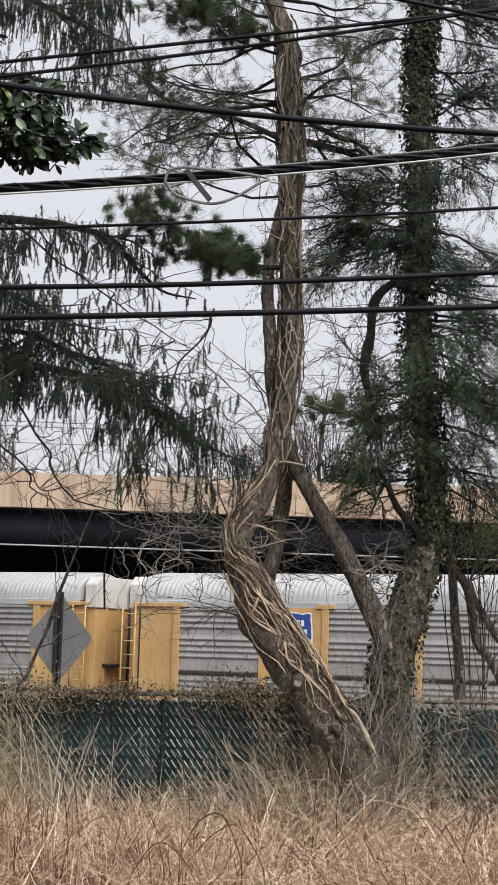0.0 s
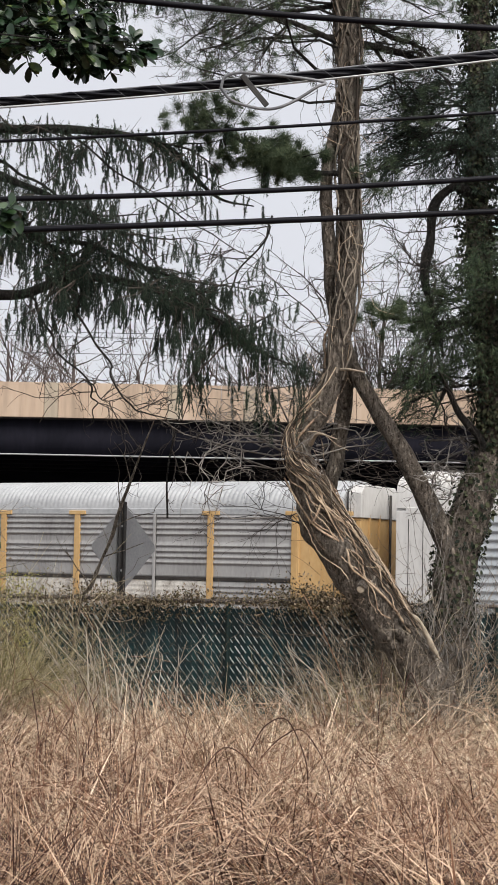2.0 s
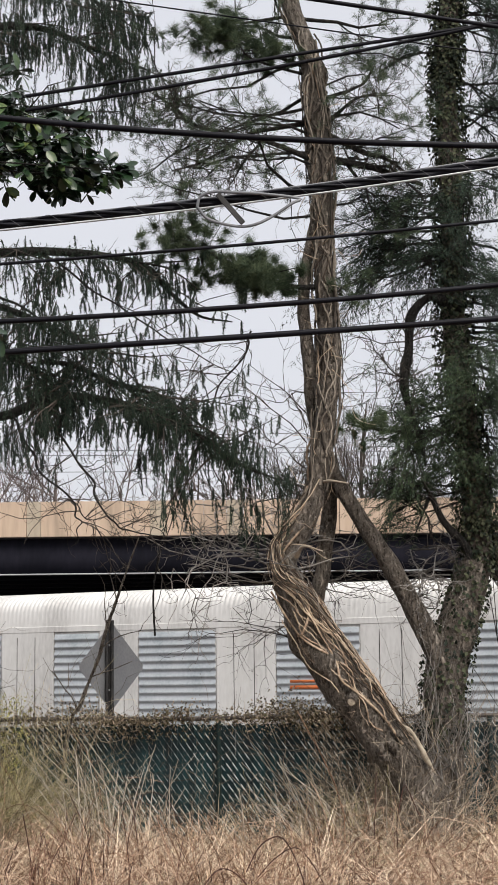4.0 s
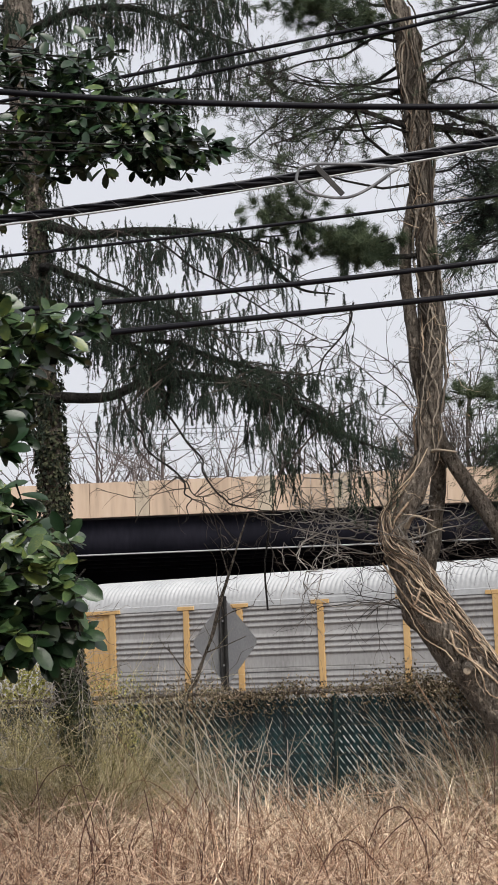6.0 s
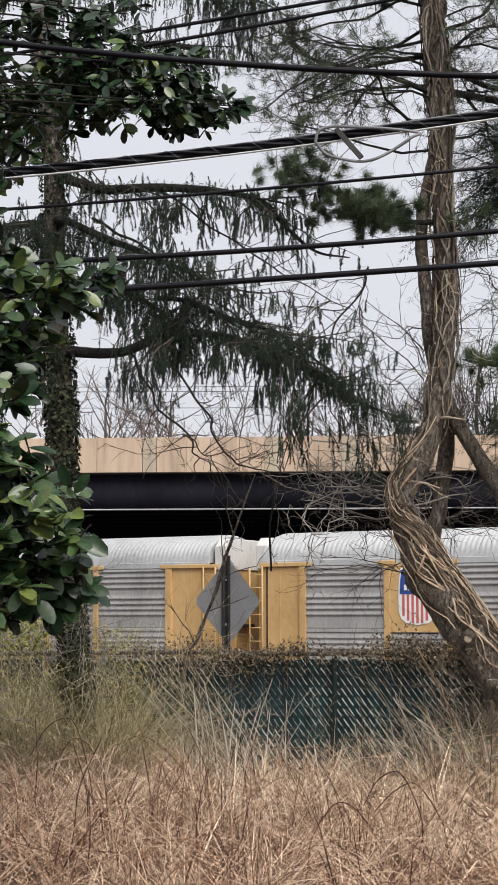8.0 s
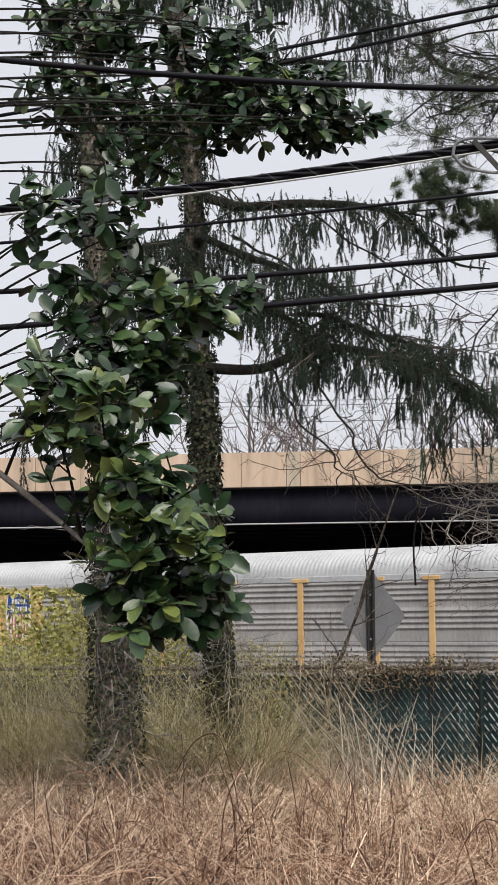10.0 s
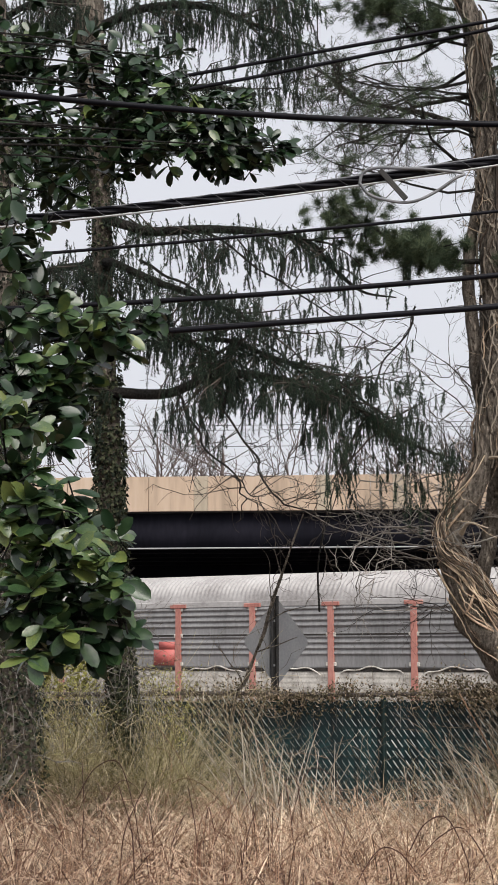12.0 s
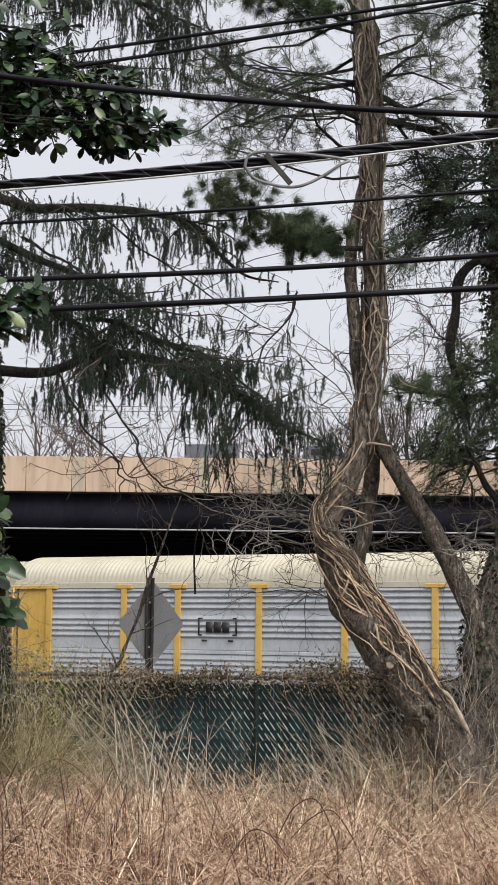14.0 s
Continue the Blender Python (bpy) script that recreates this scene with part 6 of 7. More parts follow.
def build_magnolia():
    tr = thing("magnolia_tree", (-4.6, 12.5, -0.2), "magnolia with large glossy dark green leaves", "tree")
    o = np.array([-4.6, 12.5, -0.2])
    r = random.Random(71)
    wood = Buf()
    part("trunk", Buf().add(*trunk([(0, 0, -0.1, 0.16), (0.1, 0, 2.0, 0.13), (0.2, 0.2, 4.5, 0.1), (0.1, 0.5, 7.5, 0.05)], 10, 6, 0.1, 1)), M_BARK, tr, smooth=True)
    shoots = []
    # sprays: where a bough ends, how many shoots, how far they scatter
    sprays = [((-3.66, 14.5, 7.07), 26, (0.36, 0.25, 0.24)), ((-3.25, 14.5, 6.74), 32, (0.38, 0.25, 0.24)), ((-3.65, 14.5, 6.29), 28, (0.36, 0.25, 0.21)), ((-2.99, 14.5, 6.11), 30, (0.33, 0.25, 0.24)),
              ((-2.43, 14.5, 6.55), 22, (0.29, 0.25, 0.19)), ((-2.33, 14.5, 6.13), 26, (0.26, 0.25, 0.19)), ((-1.78, 14.5, 6.11), 28, (0.29, 0.25, 0.18)), ((-1.44, 14.5, 5.93), 16, (0.20, 0.25, 0.14)),
              ((-1.14, 14.5, 5.98), 7, (0.13, 0.25, 0.10)), ((-1.58, 14.5, 6.33), 9, (0.21, 0.25, 0.10)), ((-3.04, 14.5, 5.63), 6, (0.14, 0.25, 0.10)), ((-3.39, 14.5, 5.56), 5, (0.14, 0.25, 0.10)),
              ((-2.91, 11.0, 4.31), 9, (0.14, 0.2, 0.20)), ((-2.75, 11.0, 3.81), 9, (0.16, 0.2, 0.11)), ((-2.45, 11.0, 4.22), 5, (0.13, 0.2, 0.13)), ((-2.22, 11.0, 3.80), 16, (0.20, 0.2, 0.13)),
              ((-1.92, 11.0, 3.67), 18, (0.18, 0.2, 0.13)), ((-1.71, 11.0, 3.78), 6, (0.13, 0.2, 0.09)), ((-2.60, 11.0, 3.50), 20, (0.23, 0.2, 0.16)), ((-2.18, 11.0, 3.49), 12, (0.20, 0.2, 0.10)),
              ((-2.60, 10.0, 3.06), 13, (0.16, 0.2, 0.15)), ((-2.29, 10.0, 2.99), 13, (0.18, 0.2, 0.13)), ((-2.53, 10.0, 2.72), 15, (0.18, 0.2, 0.15)), ((-2.15, 10.0, 2.61), 14, (0.15, 0.2, 0.15)),
              ((-1.93, 10.0, 2.51), 8, (0.10, 0.2, 0.11)), ((-2.25, 10.0, 2.35), 14, (0.18, 0.2, 0.11)), ((-1.84, 10.0, 2.24), 13, (0.15, 0.2, 0.12)), ((-2.06, 10.0, 2.11), 13, (0.15, 0.2, 0.12)),
              ((-1.67, 10.0, 2.10), 9, (0.10, 0.2, 0.12)), ((-1.84, 10.0, 1.91), 13, (0.15, 0.2, 0.11)), ((-2.09, 10.0, 1.86), 11, (0.13, 0.2, 0.11)), ((-1.57, 10.0, 1.92), 4, (0.05, 0.2, 0.11)),
              ((-2.52, 11.0, 4.49), 5, (0.14, 0.2, 0.12)), ((-2.45, 11.0, 4.34), 5, (0.14, 0.2, 0.12)), ((-2.40, 11.0, 3.39), 9, (0.14, 0.2, 0.12)), ((-2.19, 11.0, 3.28), 8, (0.14, 0.2, 0.12)), ((-2.36, 11.0, 3.09), 9, (0.14, 0.2, 0.12)), ((-2.13, 11.0, 3.09), 6, (0.14, 0.2, 0.12)),
              ((-2.45, 14.5, 6.51), 7, (0.22, 0.25, 0.16)), ((-2.23, 14.5, 6.71), 6, (0.22, 0.25, 0.16)), ((-2.48, 14.5, 6.92), 6, (0.22, 0.25, 0.16)), ((-2.39, 14.5, 6.16), 6, (0.22, 0.25, 0.16)), ((-2.21, 14.5, 5.86), 5, (0.22, 0.25, 0.16)), ((-2.04, 14.5, 6.82), 4, (0.22, 0.25, 0.16)),
              ((-1.94, 10.0, 1.65), 10, (0.12, 0.2, 0.10)), ((-1.76, 10.0, 1.68), 6, (0.09, 0.2, 0.09)), ((-1.52, 10.0, 1.73), 1, (0.03, 0.2, 0.03))]
    low_bough = smooth_path([(-4.42, 12.6, 3.2, 0.03), (-3.7, 11.2, 2.9, 0.026), (-3.29, 10.1, 2.75, 0.022), (-2.72, 10.1, 2.30, 0.017), (-2.48, 10.1, 2.10, 0.015), (-2.27, 10.1, 1.92, 0.013), (-2.03, 10.1, 1.82, 0.01), (-1.69, 10.1, 1.78, 0.006)], 8)
    part("branch", Buf().add(*trunk(low_bough - [*o, 0], 8, 2, 0.1, 3)), M_GREYTWIG, tr, "bare grey bough under the leaves", True)
    for end, n, sc in sprays:
        e = np.array(end) - o - [0.0 if end[1] > 12 else 0.11, 0, 0]
        if end[1] < 10.5:
            near = low_bough[np.argmin(np.abs(low_bough[:, :3] - np.array(end)).sum(1))]
            k = near[:3] - o
        else:
            k = np.array([0.15, 0.2, max(0.5, e[2] - 0.4)])
        mid = (k + e) / 2 + [0, 0, 0.06]
        part("branch", Buf().add(*trunk([(*k, 0.012), (*mid, 0.009), (*e, 0.006)], 7, 5, 0.1, 2)), M_DARKBARK, tr, smooth=True)
        for i in range(int(n * (1.75 if end[1] > 12 else 1.2))):
            c = e + np.clip([r.gauss(0, 0.8), r.gauss(0, 1), r.gauss(0, 0.8)], -1.3, 1.3) * sc
            d = Vector((c[0] - k[0], c[1] - k[1], c[2] - k[2] - 0.1)).normalized()
            d = (d * 0.5 + Vector((r.gauss(0.3, 0.5), r.gauss(0, 0.5), r.gauss(-0.1, 0.5)))).normalized()
            wood.add(*tubes(np.array([[c - np.array(d) * 0.16, c]]), np.array([[0.006, 0.004]]), 4))
            shoots.append((c, np.array(d)))
    part("shoot", wood, M_DARKBARK, tr, "grey shoots")["kind"] = "stuff"
    base, way, nor, size = [], [], [], []
    for c, d in shoots:
        scale = 1.14 if c[1] < 0 else 1.06
        for k in range(r.randint(5, 7)):
            a = rand_unit(1)[0]
            w = d * 0.5 + a * [1.0, 0.8, 0.6] + np.array([0.1, 0, -0.05])
            base.append(c - d * r.uniform(0, 0.1))
            way.append(w)
            nor.append(np.array([0, -0.55, 0.85]) + rand_unit(1)[0] * 0.6)
            size.append(scale * r.uniform(0.1, 0.175))
    base, way, nor, size = map(np.array, (base, way, nor, size))
    order = np.argsort(base[:, 1], kind="stable")
    near, rest = order[:300], order[300:]
    part("foliage", Buf().add(*leaves(base[rest], way[rest], nor[rest], size[rest], size[rest] * 0.5, 0.22)), M_MAGNOLIA, tr, "glossy dark green leaves", True)["kind"] = "stuff"
    shapes = []
    for k in range(4):
        v, f = leaves(np.zeros((1, 3)), np.array([[0, 1.0, 0]]), np.array([[0, 0, 1.0]]), np.array([1.0]), np.array([0.46 + 0.03 * k]), 0.15 + 0.12 * k)
        shapes.append(Buf().add(v, f).mesh("leaf", True))
        shapes[-1].materials.append(M_MAGNOLIA)
    for j, i in enumerate(near):
        y = Vector(way[i]).normalized()
        x = y.cross(Vector(nor[i])).normalized()
        z = x.cross(y)
        m = Matrix((x, y, z)).transposed().to_4x4()
        m.translation = base[i]
        part("leaf", shapes[j % 4], M_MAGNOLIA, tr, at=m @ Matrix.Scale(float(size[i]), 4))


build_magnolia()

# ---- field growth ----


LUMPS = np.random.default_rng(23).uniform(0, 2 * np.pi, (9, 2))


def lump(x, y):
    """Uneven swells of the grass, about half a metre across, between -1 and 1."""
    total = 0.0
    for k, (way, start) in enumerate(LUMPS):
        f = 5.0 + 1.5 * k
        total = total + np.sin((x * np.cos(way) * 1.0 + y * np.sin(way) * 0.6) * f + start)
    return np.clip(total / 3.2, -1, 1)


def build_field():
    tufts, per = 6300, 12
    n = tufts * per
    ty = 7.5 + 12.0 * rng.uniform(0, 1, tufts) ** 1.1
    tx = rng.uniform(-1, 1, tufts) * (1.5 + ty * 0.24) - ty * 0.055
    clump = np.sin(tx * 3.1 + 1.3 * np.sin(ty * 2.2)) + np.sin(ty * 4.3 + tx * 1.7)
    swell = lump(tx, ty)
    keep = rng.uniform(0, 1, tufts) < np.clip(0.6 + 0.8 * swell + 0.15 * clump, 0.06, 1)
    tx, ty, clump, swell = tx[keep], ty[keep], clump[keep], swell[keep]
    tufts = len(tx)
    n = tufts * per
    tall = (0.34 + 0.06 * clump + 0.27 * swell + rng.normal(0, 0.06, tufts)).clip(0.1, 0.75) * np.interp(ty, [7, 14, 17, 19.5], [0.9, 1.0, 1.3, 1.65])
    tilt = 3 * np.sin(tx * 1.3 + ty * 0.9) + 2 * np.sin(ty * 1.7 - tx * 0.8) + rng.normal(0, 0.5, tufts)
    i = np.repeat(np.arange(tufts), per)
    a = rng.uniform(0, 2 * np.pi, n)
    off = rng.uniform(0, 0.07, n)
    x, y = tx[i] + np.cos(a) * off, ty[i] + np.sin(a) * off
    base = np.stack([x, y, ground_z(x, y) - 0.02], 1)
    lean = rng.uniform(0.0, 1.0, n) ** 1.6 * 1.7
    heading = np.where(rng.uniform(0, 1, n) < 0.68, tilt[i] + rng.normal(0, 0.5, n), a)
    high = tall[i] * rng.uniform(0.45, 1.25, n)
    wide = rng.uniform(0.0028, 0.0076, n) * np.where(rng.uniform(0, 1, n) < 0.15, 1.4, 1.0)
    bend = rng.uniform(0, 1.8, n)
    golden = (ty + 2.4 * np.sin(tx * 2.3 + 0.6) * np.sin(ty * 1.1 + tx) + rng.normal(0, 0.9, tufts) > 13.3 + 2.6 * np.clip(-1.6 - tx, 0, 1) - 0.35 * np.clip(tx + 1.0, -3, 1))[i]
    for pick, mat, tone in ((golden, M_STRAW, "golden tan dead grass, matted and tangled"), (~golden, M_REDSTRAW, "russet and tan dead grass, matted and tangled")):
        tagged(part("dry_grass", Buf().add(*blades(base[pick], heading[pick], high[pick], lean[pick], wide[pick], bend[pick])), mat), tone, "grass", kind="stuff")
    # low russet thatch between the tufts, darkened to stand for the shaded gaps
    n = 36000
    y = 7.5 + 12.0 * rng.uniform(0, 1, n) ** 1.1
    x = rng.uniform(-1, 1, n) * (1.5 + y * 0.24) - y * 0.055
    base = np.stack([x, y, ground_z(x, y) - 0.02], 1)
    h = rng.uniform(0.06, 0.22, n) * (1 + 0.6 * lump(x, y))
    tagged(part("russet_thatch", Buf().add(*blades(base, rng.uniform(0, 6.3, n), h, rng.uniform(0, 2.2, n), rng.uniform(0.002, 0.005, n), rng.uniform(0, 1.2, n))), M_THATCH), "low russet thatch of dead weeds, darkened as shade under the grass", "thatch", kind="stuff")
    # long fallen straws
    n = 10500
    y = 8 + 11.3 * rng.uniform(0, 1, n) ** 1.2
    x = rng.uniform(-1, 1, n) * (1.5 + y * 0.24) - y * 0.055
    pick = rng.uniform(0, 1, n) < 0.4 + 0.65 * lump(x, y)
    x, y = x[pick], y[pick]
    n = len(x)
    p0 = np.stack([x, y, ground_z(x, y) + rng.uniform(0.05, 0.3, n) * (1 + 0.6 * lump(x, y))], 1)
    a = rng.uniform(0, 2 * np.pi, n)
    L = rng.uniform(0.15, 0.5, n) * np.where(rng.uniform(0, 1, n) < 0.08, 1.8, 1.0)
    d = np.stack([np.cos(a) * L, np.sin(a) * L, rng.normal(0.15, 0.55, n) * L], 1)
    s = np.linspace(0, 1, 11)
    path = p0[:, None] + d[:, None] * s[:, None]
    path[:, :, 0] += np.sin(s * np.pi)[None] * L[:, None] * rng.normal(0, 0.3, n)[:, None]
    path[:, :, 2] += np.sin(s * np.pi)[None] * L[:, None] * rng.normal(0.16, 0.25, n)[:, None]
    path[:, :, 2] = np.maximum(path[:, :, 2], ground_z(path[:, :, 0], path[:, :, 1]) + 0.01)
    tagged(part("fallen_straw", Buf().add(*tubes(path, np.full((n, 11), 1.0) * rng.uniform(0.0012, 0.0032, n)[:, None], 3)), M_FALLEN), "pale fallen straws lying over the grass", "straw", kind="stuff")
    # long curved stalks
    n = 520
    y = rng.uniform(8.5, 18.5, n)
    x = rng.uniform(-1, 1, n) * (1.5 + y * 0.22) - y * 0.055
    a = rng.uniform(0, 2 * np.pi, n)
    L = rng.uniform(0.3, 0.95, n)
    H = rng.uniform(0.25, 0.75, n)
    s = np.linspace(0, 1, 9)
    bend = rng.normal(0, 0.3, (n, 1))
    path = np.stack([x[:, None] + np.cos(a)[:, None] * L[:, None] * s ** 1.5 + bend * L[:, None] * np.sin(s * np.pi * 0.9), y[:, None] + np.sin(a)[:, None] * L[:, None] * s ** 1.5, (ground_z(x, y) + 0.05)[:, None] + H[:, None] * np.sin(s * rng.uniform(1.4, 2.7, (n, 1)))], -1)
    tagged(part("curved_stalks", Buf().add(*tubes(path, np.linspace(0.0042, 0.0016, 9)[None] * rng.uniform(0.6, 1.1, (n, 1)), 3)), M_FALLEN), "long pale stalks arching over the grass", "stalks", kind="stuff")
    # tall arching clumps of pale grass towards the fence
    clumps = 150
    cy = rng.uniform(13.5, 18.9, clumps)
    cx = np.concatenate([rng.normal(-0.9, 0.55, 45), rng.uniform(-1, 1, 105) * (1.5 + cy[45:] * 0.22) - cy[45:] * 0.055])
    per = rng.integers(26, 70, clumps)
    i = np.repeat(np.arange(clumps), per)
    n = len(i)
    x, y = cx[i] + rng.normal(0, 0.07, n), cy[i] + rng.normal(0, 0.07, n)
    high = rng.uniform(0.45, 1.0, clumps)[i] * rng.uniform(0.5, 1.15, n)
    sway = rng.uniform(0, 2 * np.pi, clumps)[i] + rng.normal(0, 0.9, n)
    base = np.stack([x, y, ground_z(x, y) - 0.02], 1)
    tagged(part("tall_grass", Buf().add(*blades(base, sway, high, rng.uniform(0.05, 0.75, n), rng.uniform(0.0028, 0.0062, n), rng.uniform(0.1, 1.3, n))), M_STRAW), "tall clumps of pale dead grass arching over", "grass", kind="stuff")
    # twiggy brown growth that hides much of the fence
    r = random.Random(66)
    growth = Buf()
    for k in range(520):
        x0 = r.choice((r.uniform(-6.5, -1.75), r.gauss(1.55, 0.33), r.uniform(3.7, 5.0), r.uniform(-1.8, 3.5)))
        y0 = r.uniform(18.6, 19.5)
        if 2.7 < x0 < 3.7 or (-1.6 < x0 < 1.05 and k % 5):
            continue
        branching(growth, (x0, y0, float(ground_z(x0, y0))), (r.gauss(0, 0.35), r.gauss(0, 0.1), 1), r.uniform(0.5, 1.5) * (0.6 if -1.7 < x0 < 0.6 else 1), 0.006, 2, 0.6, 0.0, 3, 0.3, None, 3, r, 0.7)
    for k in range(90):
        x0, y0 = r.gauss(1.5, 0.5), r.uniform(17.2, 17.85)
        branching(growth, (x0, y0, float(ground_z(x0, y0))), (r.gauss(0, 0.35), r.gauss(0, 0.1), 1), r.uniform(0.3, 0.85), 0.0055, 1, 0.5, 0.0, 3, 0.25, None, 3, r, 0.7)
    for k in range(330):
        x0, y0 = r.uniform(-5.6, -2.0), r.uniform(16.9, 18.3)
        branching(growth, (x0, y0, float(ground_z(x0, y0))), (r.gauss(0, 0.5), r.gauss(0, 0.2), 1), r.uniform(0.25, 0.75), 0.0048, 1, 0.7, 0.0, 4, 0.35, None, 3, r, 0.7)
    tagged(part("dead_brush", growth, M_FENCEVINE), "dead brown brush standing before the fence", "brush", kind="stuff")
    # olive tangle at the foot of the leaning trunk
    n = 3000
    x, y = rng.normal(1.4, 0.6, n), rng.uniform(17.0, 18.2, n)
    base = np.stack([x, y, ground_z(x, y)], 1)
    tagged(part("olive_weeds", Buf().add(*blades(base, rng.uniform(0, 6.3, n), rng.uniform(0.12, 0.5, n), rng.uniform(0, 0.8, n), rng.uniform(0.0015, 0.0032, n), rng.uniform(0, 1.4, n))), M_GREENGRASS), "olive weeds at the foot of the leaning tree", "weeds", kind="stuff")
    # tall pale stalks by the fence
    n = 300
    x = np.concatenate([rng.normal(-1.34, 0.27, 56), rng.uniform(-6, 5, 184), rng.normal(1.05, 0.4, 60)])
    y = np.concatenate([rng.uniform(17.6, 18.3, 56), rng.uniform(17.8, 19.4, 244)])
    base = np.stack([x, y, ground_z(x, y)], 1)
    H = np.concatenate([rng.uniform(0.75, 1.68, 56), rng.uniform(0.35, 1.0, 184), rng.uniform(0.7, 1.3, 60)])
    lean = np.stack([np.concatenate([rng.normal(-0.18, 0.26, 56), rng.normal(-0.05, 0.5, 184), rng.normal(-0.3, 0.4, 60)]), rng.normal(-0.1, 0.15, n)], 1)
    s = np.linspace(0, 1, 5)
    path = base[:, None] + np.stack([lean[:, :1] * H[:, None] * s ** 1.4, lean[:, 1:] * H[:, None] * s, H[:, None] * s * (1 - 0.12 * s)], -1)
    tagged(part("tall_stalks", Buf().add(*tubes(path, np.linspace(0.0082, 0.0038, 5)[None] * rng.uniform(0.6, 1.15, (n, 1)), 3)), M_STALK), "tall pale dry stalks before the fence", "stalks", kind="stuff")
    # greenish weeds on the shaded side
    n = 31500
    x = np.concatenate([rng.uniform(-6.5, -2.0, 30000), rng.uniform(-1.9, 4.5, 1500)])
    y = rng.uniform(18.0, 19.6, n)
    base = np.stack([x, y, ground_z(x, y)], 1)
    h = rng.uniform(0.3, 1.25, n) * np.interp(x, [-5, -2.6, -1.9], [1.5, 1.45, 0.5])
    tagged(part("green_weeds", Buf().add(*blades(base, rng.uniform(0, 6.3, n), h, rng.uniform(0, 0.9, n), rng.uniform(0.0018, 0.0036, n), rng.uniform(0, 1.3, n))), M_GREENGRASS), "olive weeds and grass by the fence", "weeds", kind="stuff")
    # yellow-green haze of small leaves by the left trunks
    n = 27000
    x = rng.uniform(-6.6, -2.35, n)
    z = -0.3 + 1.9 * rng.uniform(0, 1, n) ** 1.25
    c = np.stack([x, rng.uniform(18.3, 19.55, n), z], 1)
    c = c[rng.uniform(0, 1, n) < np.clip(0.9 - 0.35 * z + 0.5 * lump(x * 0.5, z * 2), 0.05, 1)]
    n = len(c)
    tagged(part("weed_leaves", Buf().add(*small_leaves(c, rand_unit(n), rand_unit(n), rng.uniform(0.018, 0.045, n), rng.uniform(0.008, 0.018, n))), M_YELLOWLEAF), "small yellow-green leaves of weeds by the fence", "weeds", kind="stuff")
    # olive brush by the shaded trees
    r = random.Random(77)
    brush = Buf()
    for k in range(740):
        x0 = r.uniform(-6.6, -2.3) if k < 620 else r.gauss(1.2, 0.5)
        y0 = r.uniform(17.9, 19.4)
        branching(brush, (x0, y0, float(ground_z(x0, y0))), (r.gauss(0, 0.3), r.gauss(0, 0.2), 1), r.uniform(0.7, 1.75) if k < 620 else r.uniform(0.4, 0.9), 0.0042, 1, 0.6, 0.0, 5, 0.3, None, 3, r, 0.6)
    tagged(part("olive_brush", brush, M_GREENGRASS), "olive and straw-coloured brush under the trees", "brush", kind="stuff")
    # brown weeds that hide the foot of the fence
    n = 13000
    x, y = rng.uniform(-7, 5, n), rng.uniform(18.3, 19.62, n)
    keep = rng.uniform(0, 1, n) < np.interp(x, [-2.3, -1.7, 0.5, 1.0, 2.5, 2.9], [1, 0.3, 0.3, 1, 1, 0.35])
    x, y = x[keep], y[keep]
    n = len(x)
    tall = 0.36 + 0.3 * np.sin(x * 2.3 + 0.8) * np.sin(x * 5.1) + 0.28 * np.exp(-((x - 1.5) / 0.9) ** 2) + 0.12 * np.sin(x * 11.0)
    h = tall.clip(0.15, 1.1) * rng.uniform(0.4, 1.3, n)
    base = np.stack([x, y, ground_z(x, y)], 1)
    tagged(part("brown_weeds", Buf().add(*blades(base, rng.uniform(0, 6.3, n), h, rng.uniform(0, 0.8, n), rng.uniform(0.002, 0.0048, n), rng.uniform(0, 1.1, n))), M_BROWNWEED), "brown dead weeds tangled before the fence", "weeds", kind="stuff")
    # bramble canes
    r = random.Random(81)
    for k in range(44):
        y0, x0 = (r.uniform(10.5, 16.5), r.uniform(-3.8, 2.6)) if k < 36 else (r.gauss(13.9, 0.6), r.gauss(-1.45, 0.5))
        z0 = float(ground_z(x0, y0))
        H, W = r.uniform(0.5, 1.0), r.uniform(-0.55, 0.55)
        g = lambda w: r.gauss(0, w * 0.35)
        up = [(x0, y0, z0, 0.0052), (x0 + W * 0.08 + g(0.02), y0, z0 + H * 0.35, 0.0047), (x0 + W * 0.15 + g(0.03), y0, z0 + H * 0.65, 0.0043), (x0 + W * 0.45 + g(0.03), y0 + 0.1, z0 + H * (1 + g(0.05)), 0.0036), (x0 + W * 0.8 + g(0.03), y0 + 0.1, z0 + H * 0.95, 0.0038), (x0 + W * 1.1, y0 + 0.1, z0 + H * 0.7, 0.003)]
        ob = part("bramble_cane", Buf().add(*trunk(up if r.random() < 0.25 else up[:4], 5, 6, 0.2, k)), M_BRAMBLE)
        tagged(ob, "arching dark red bramble cane in the grass", "bramble", "bramble canes")


build_field()


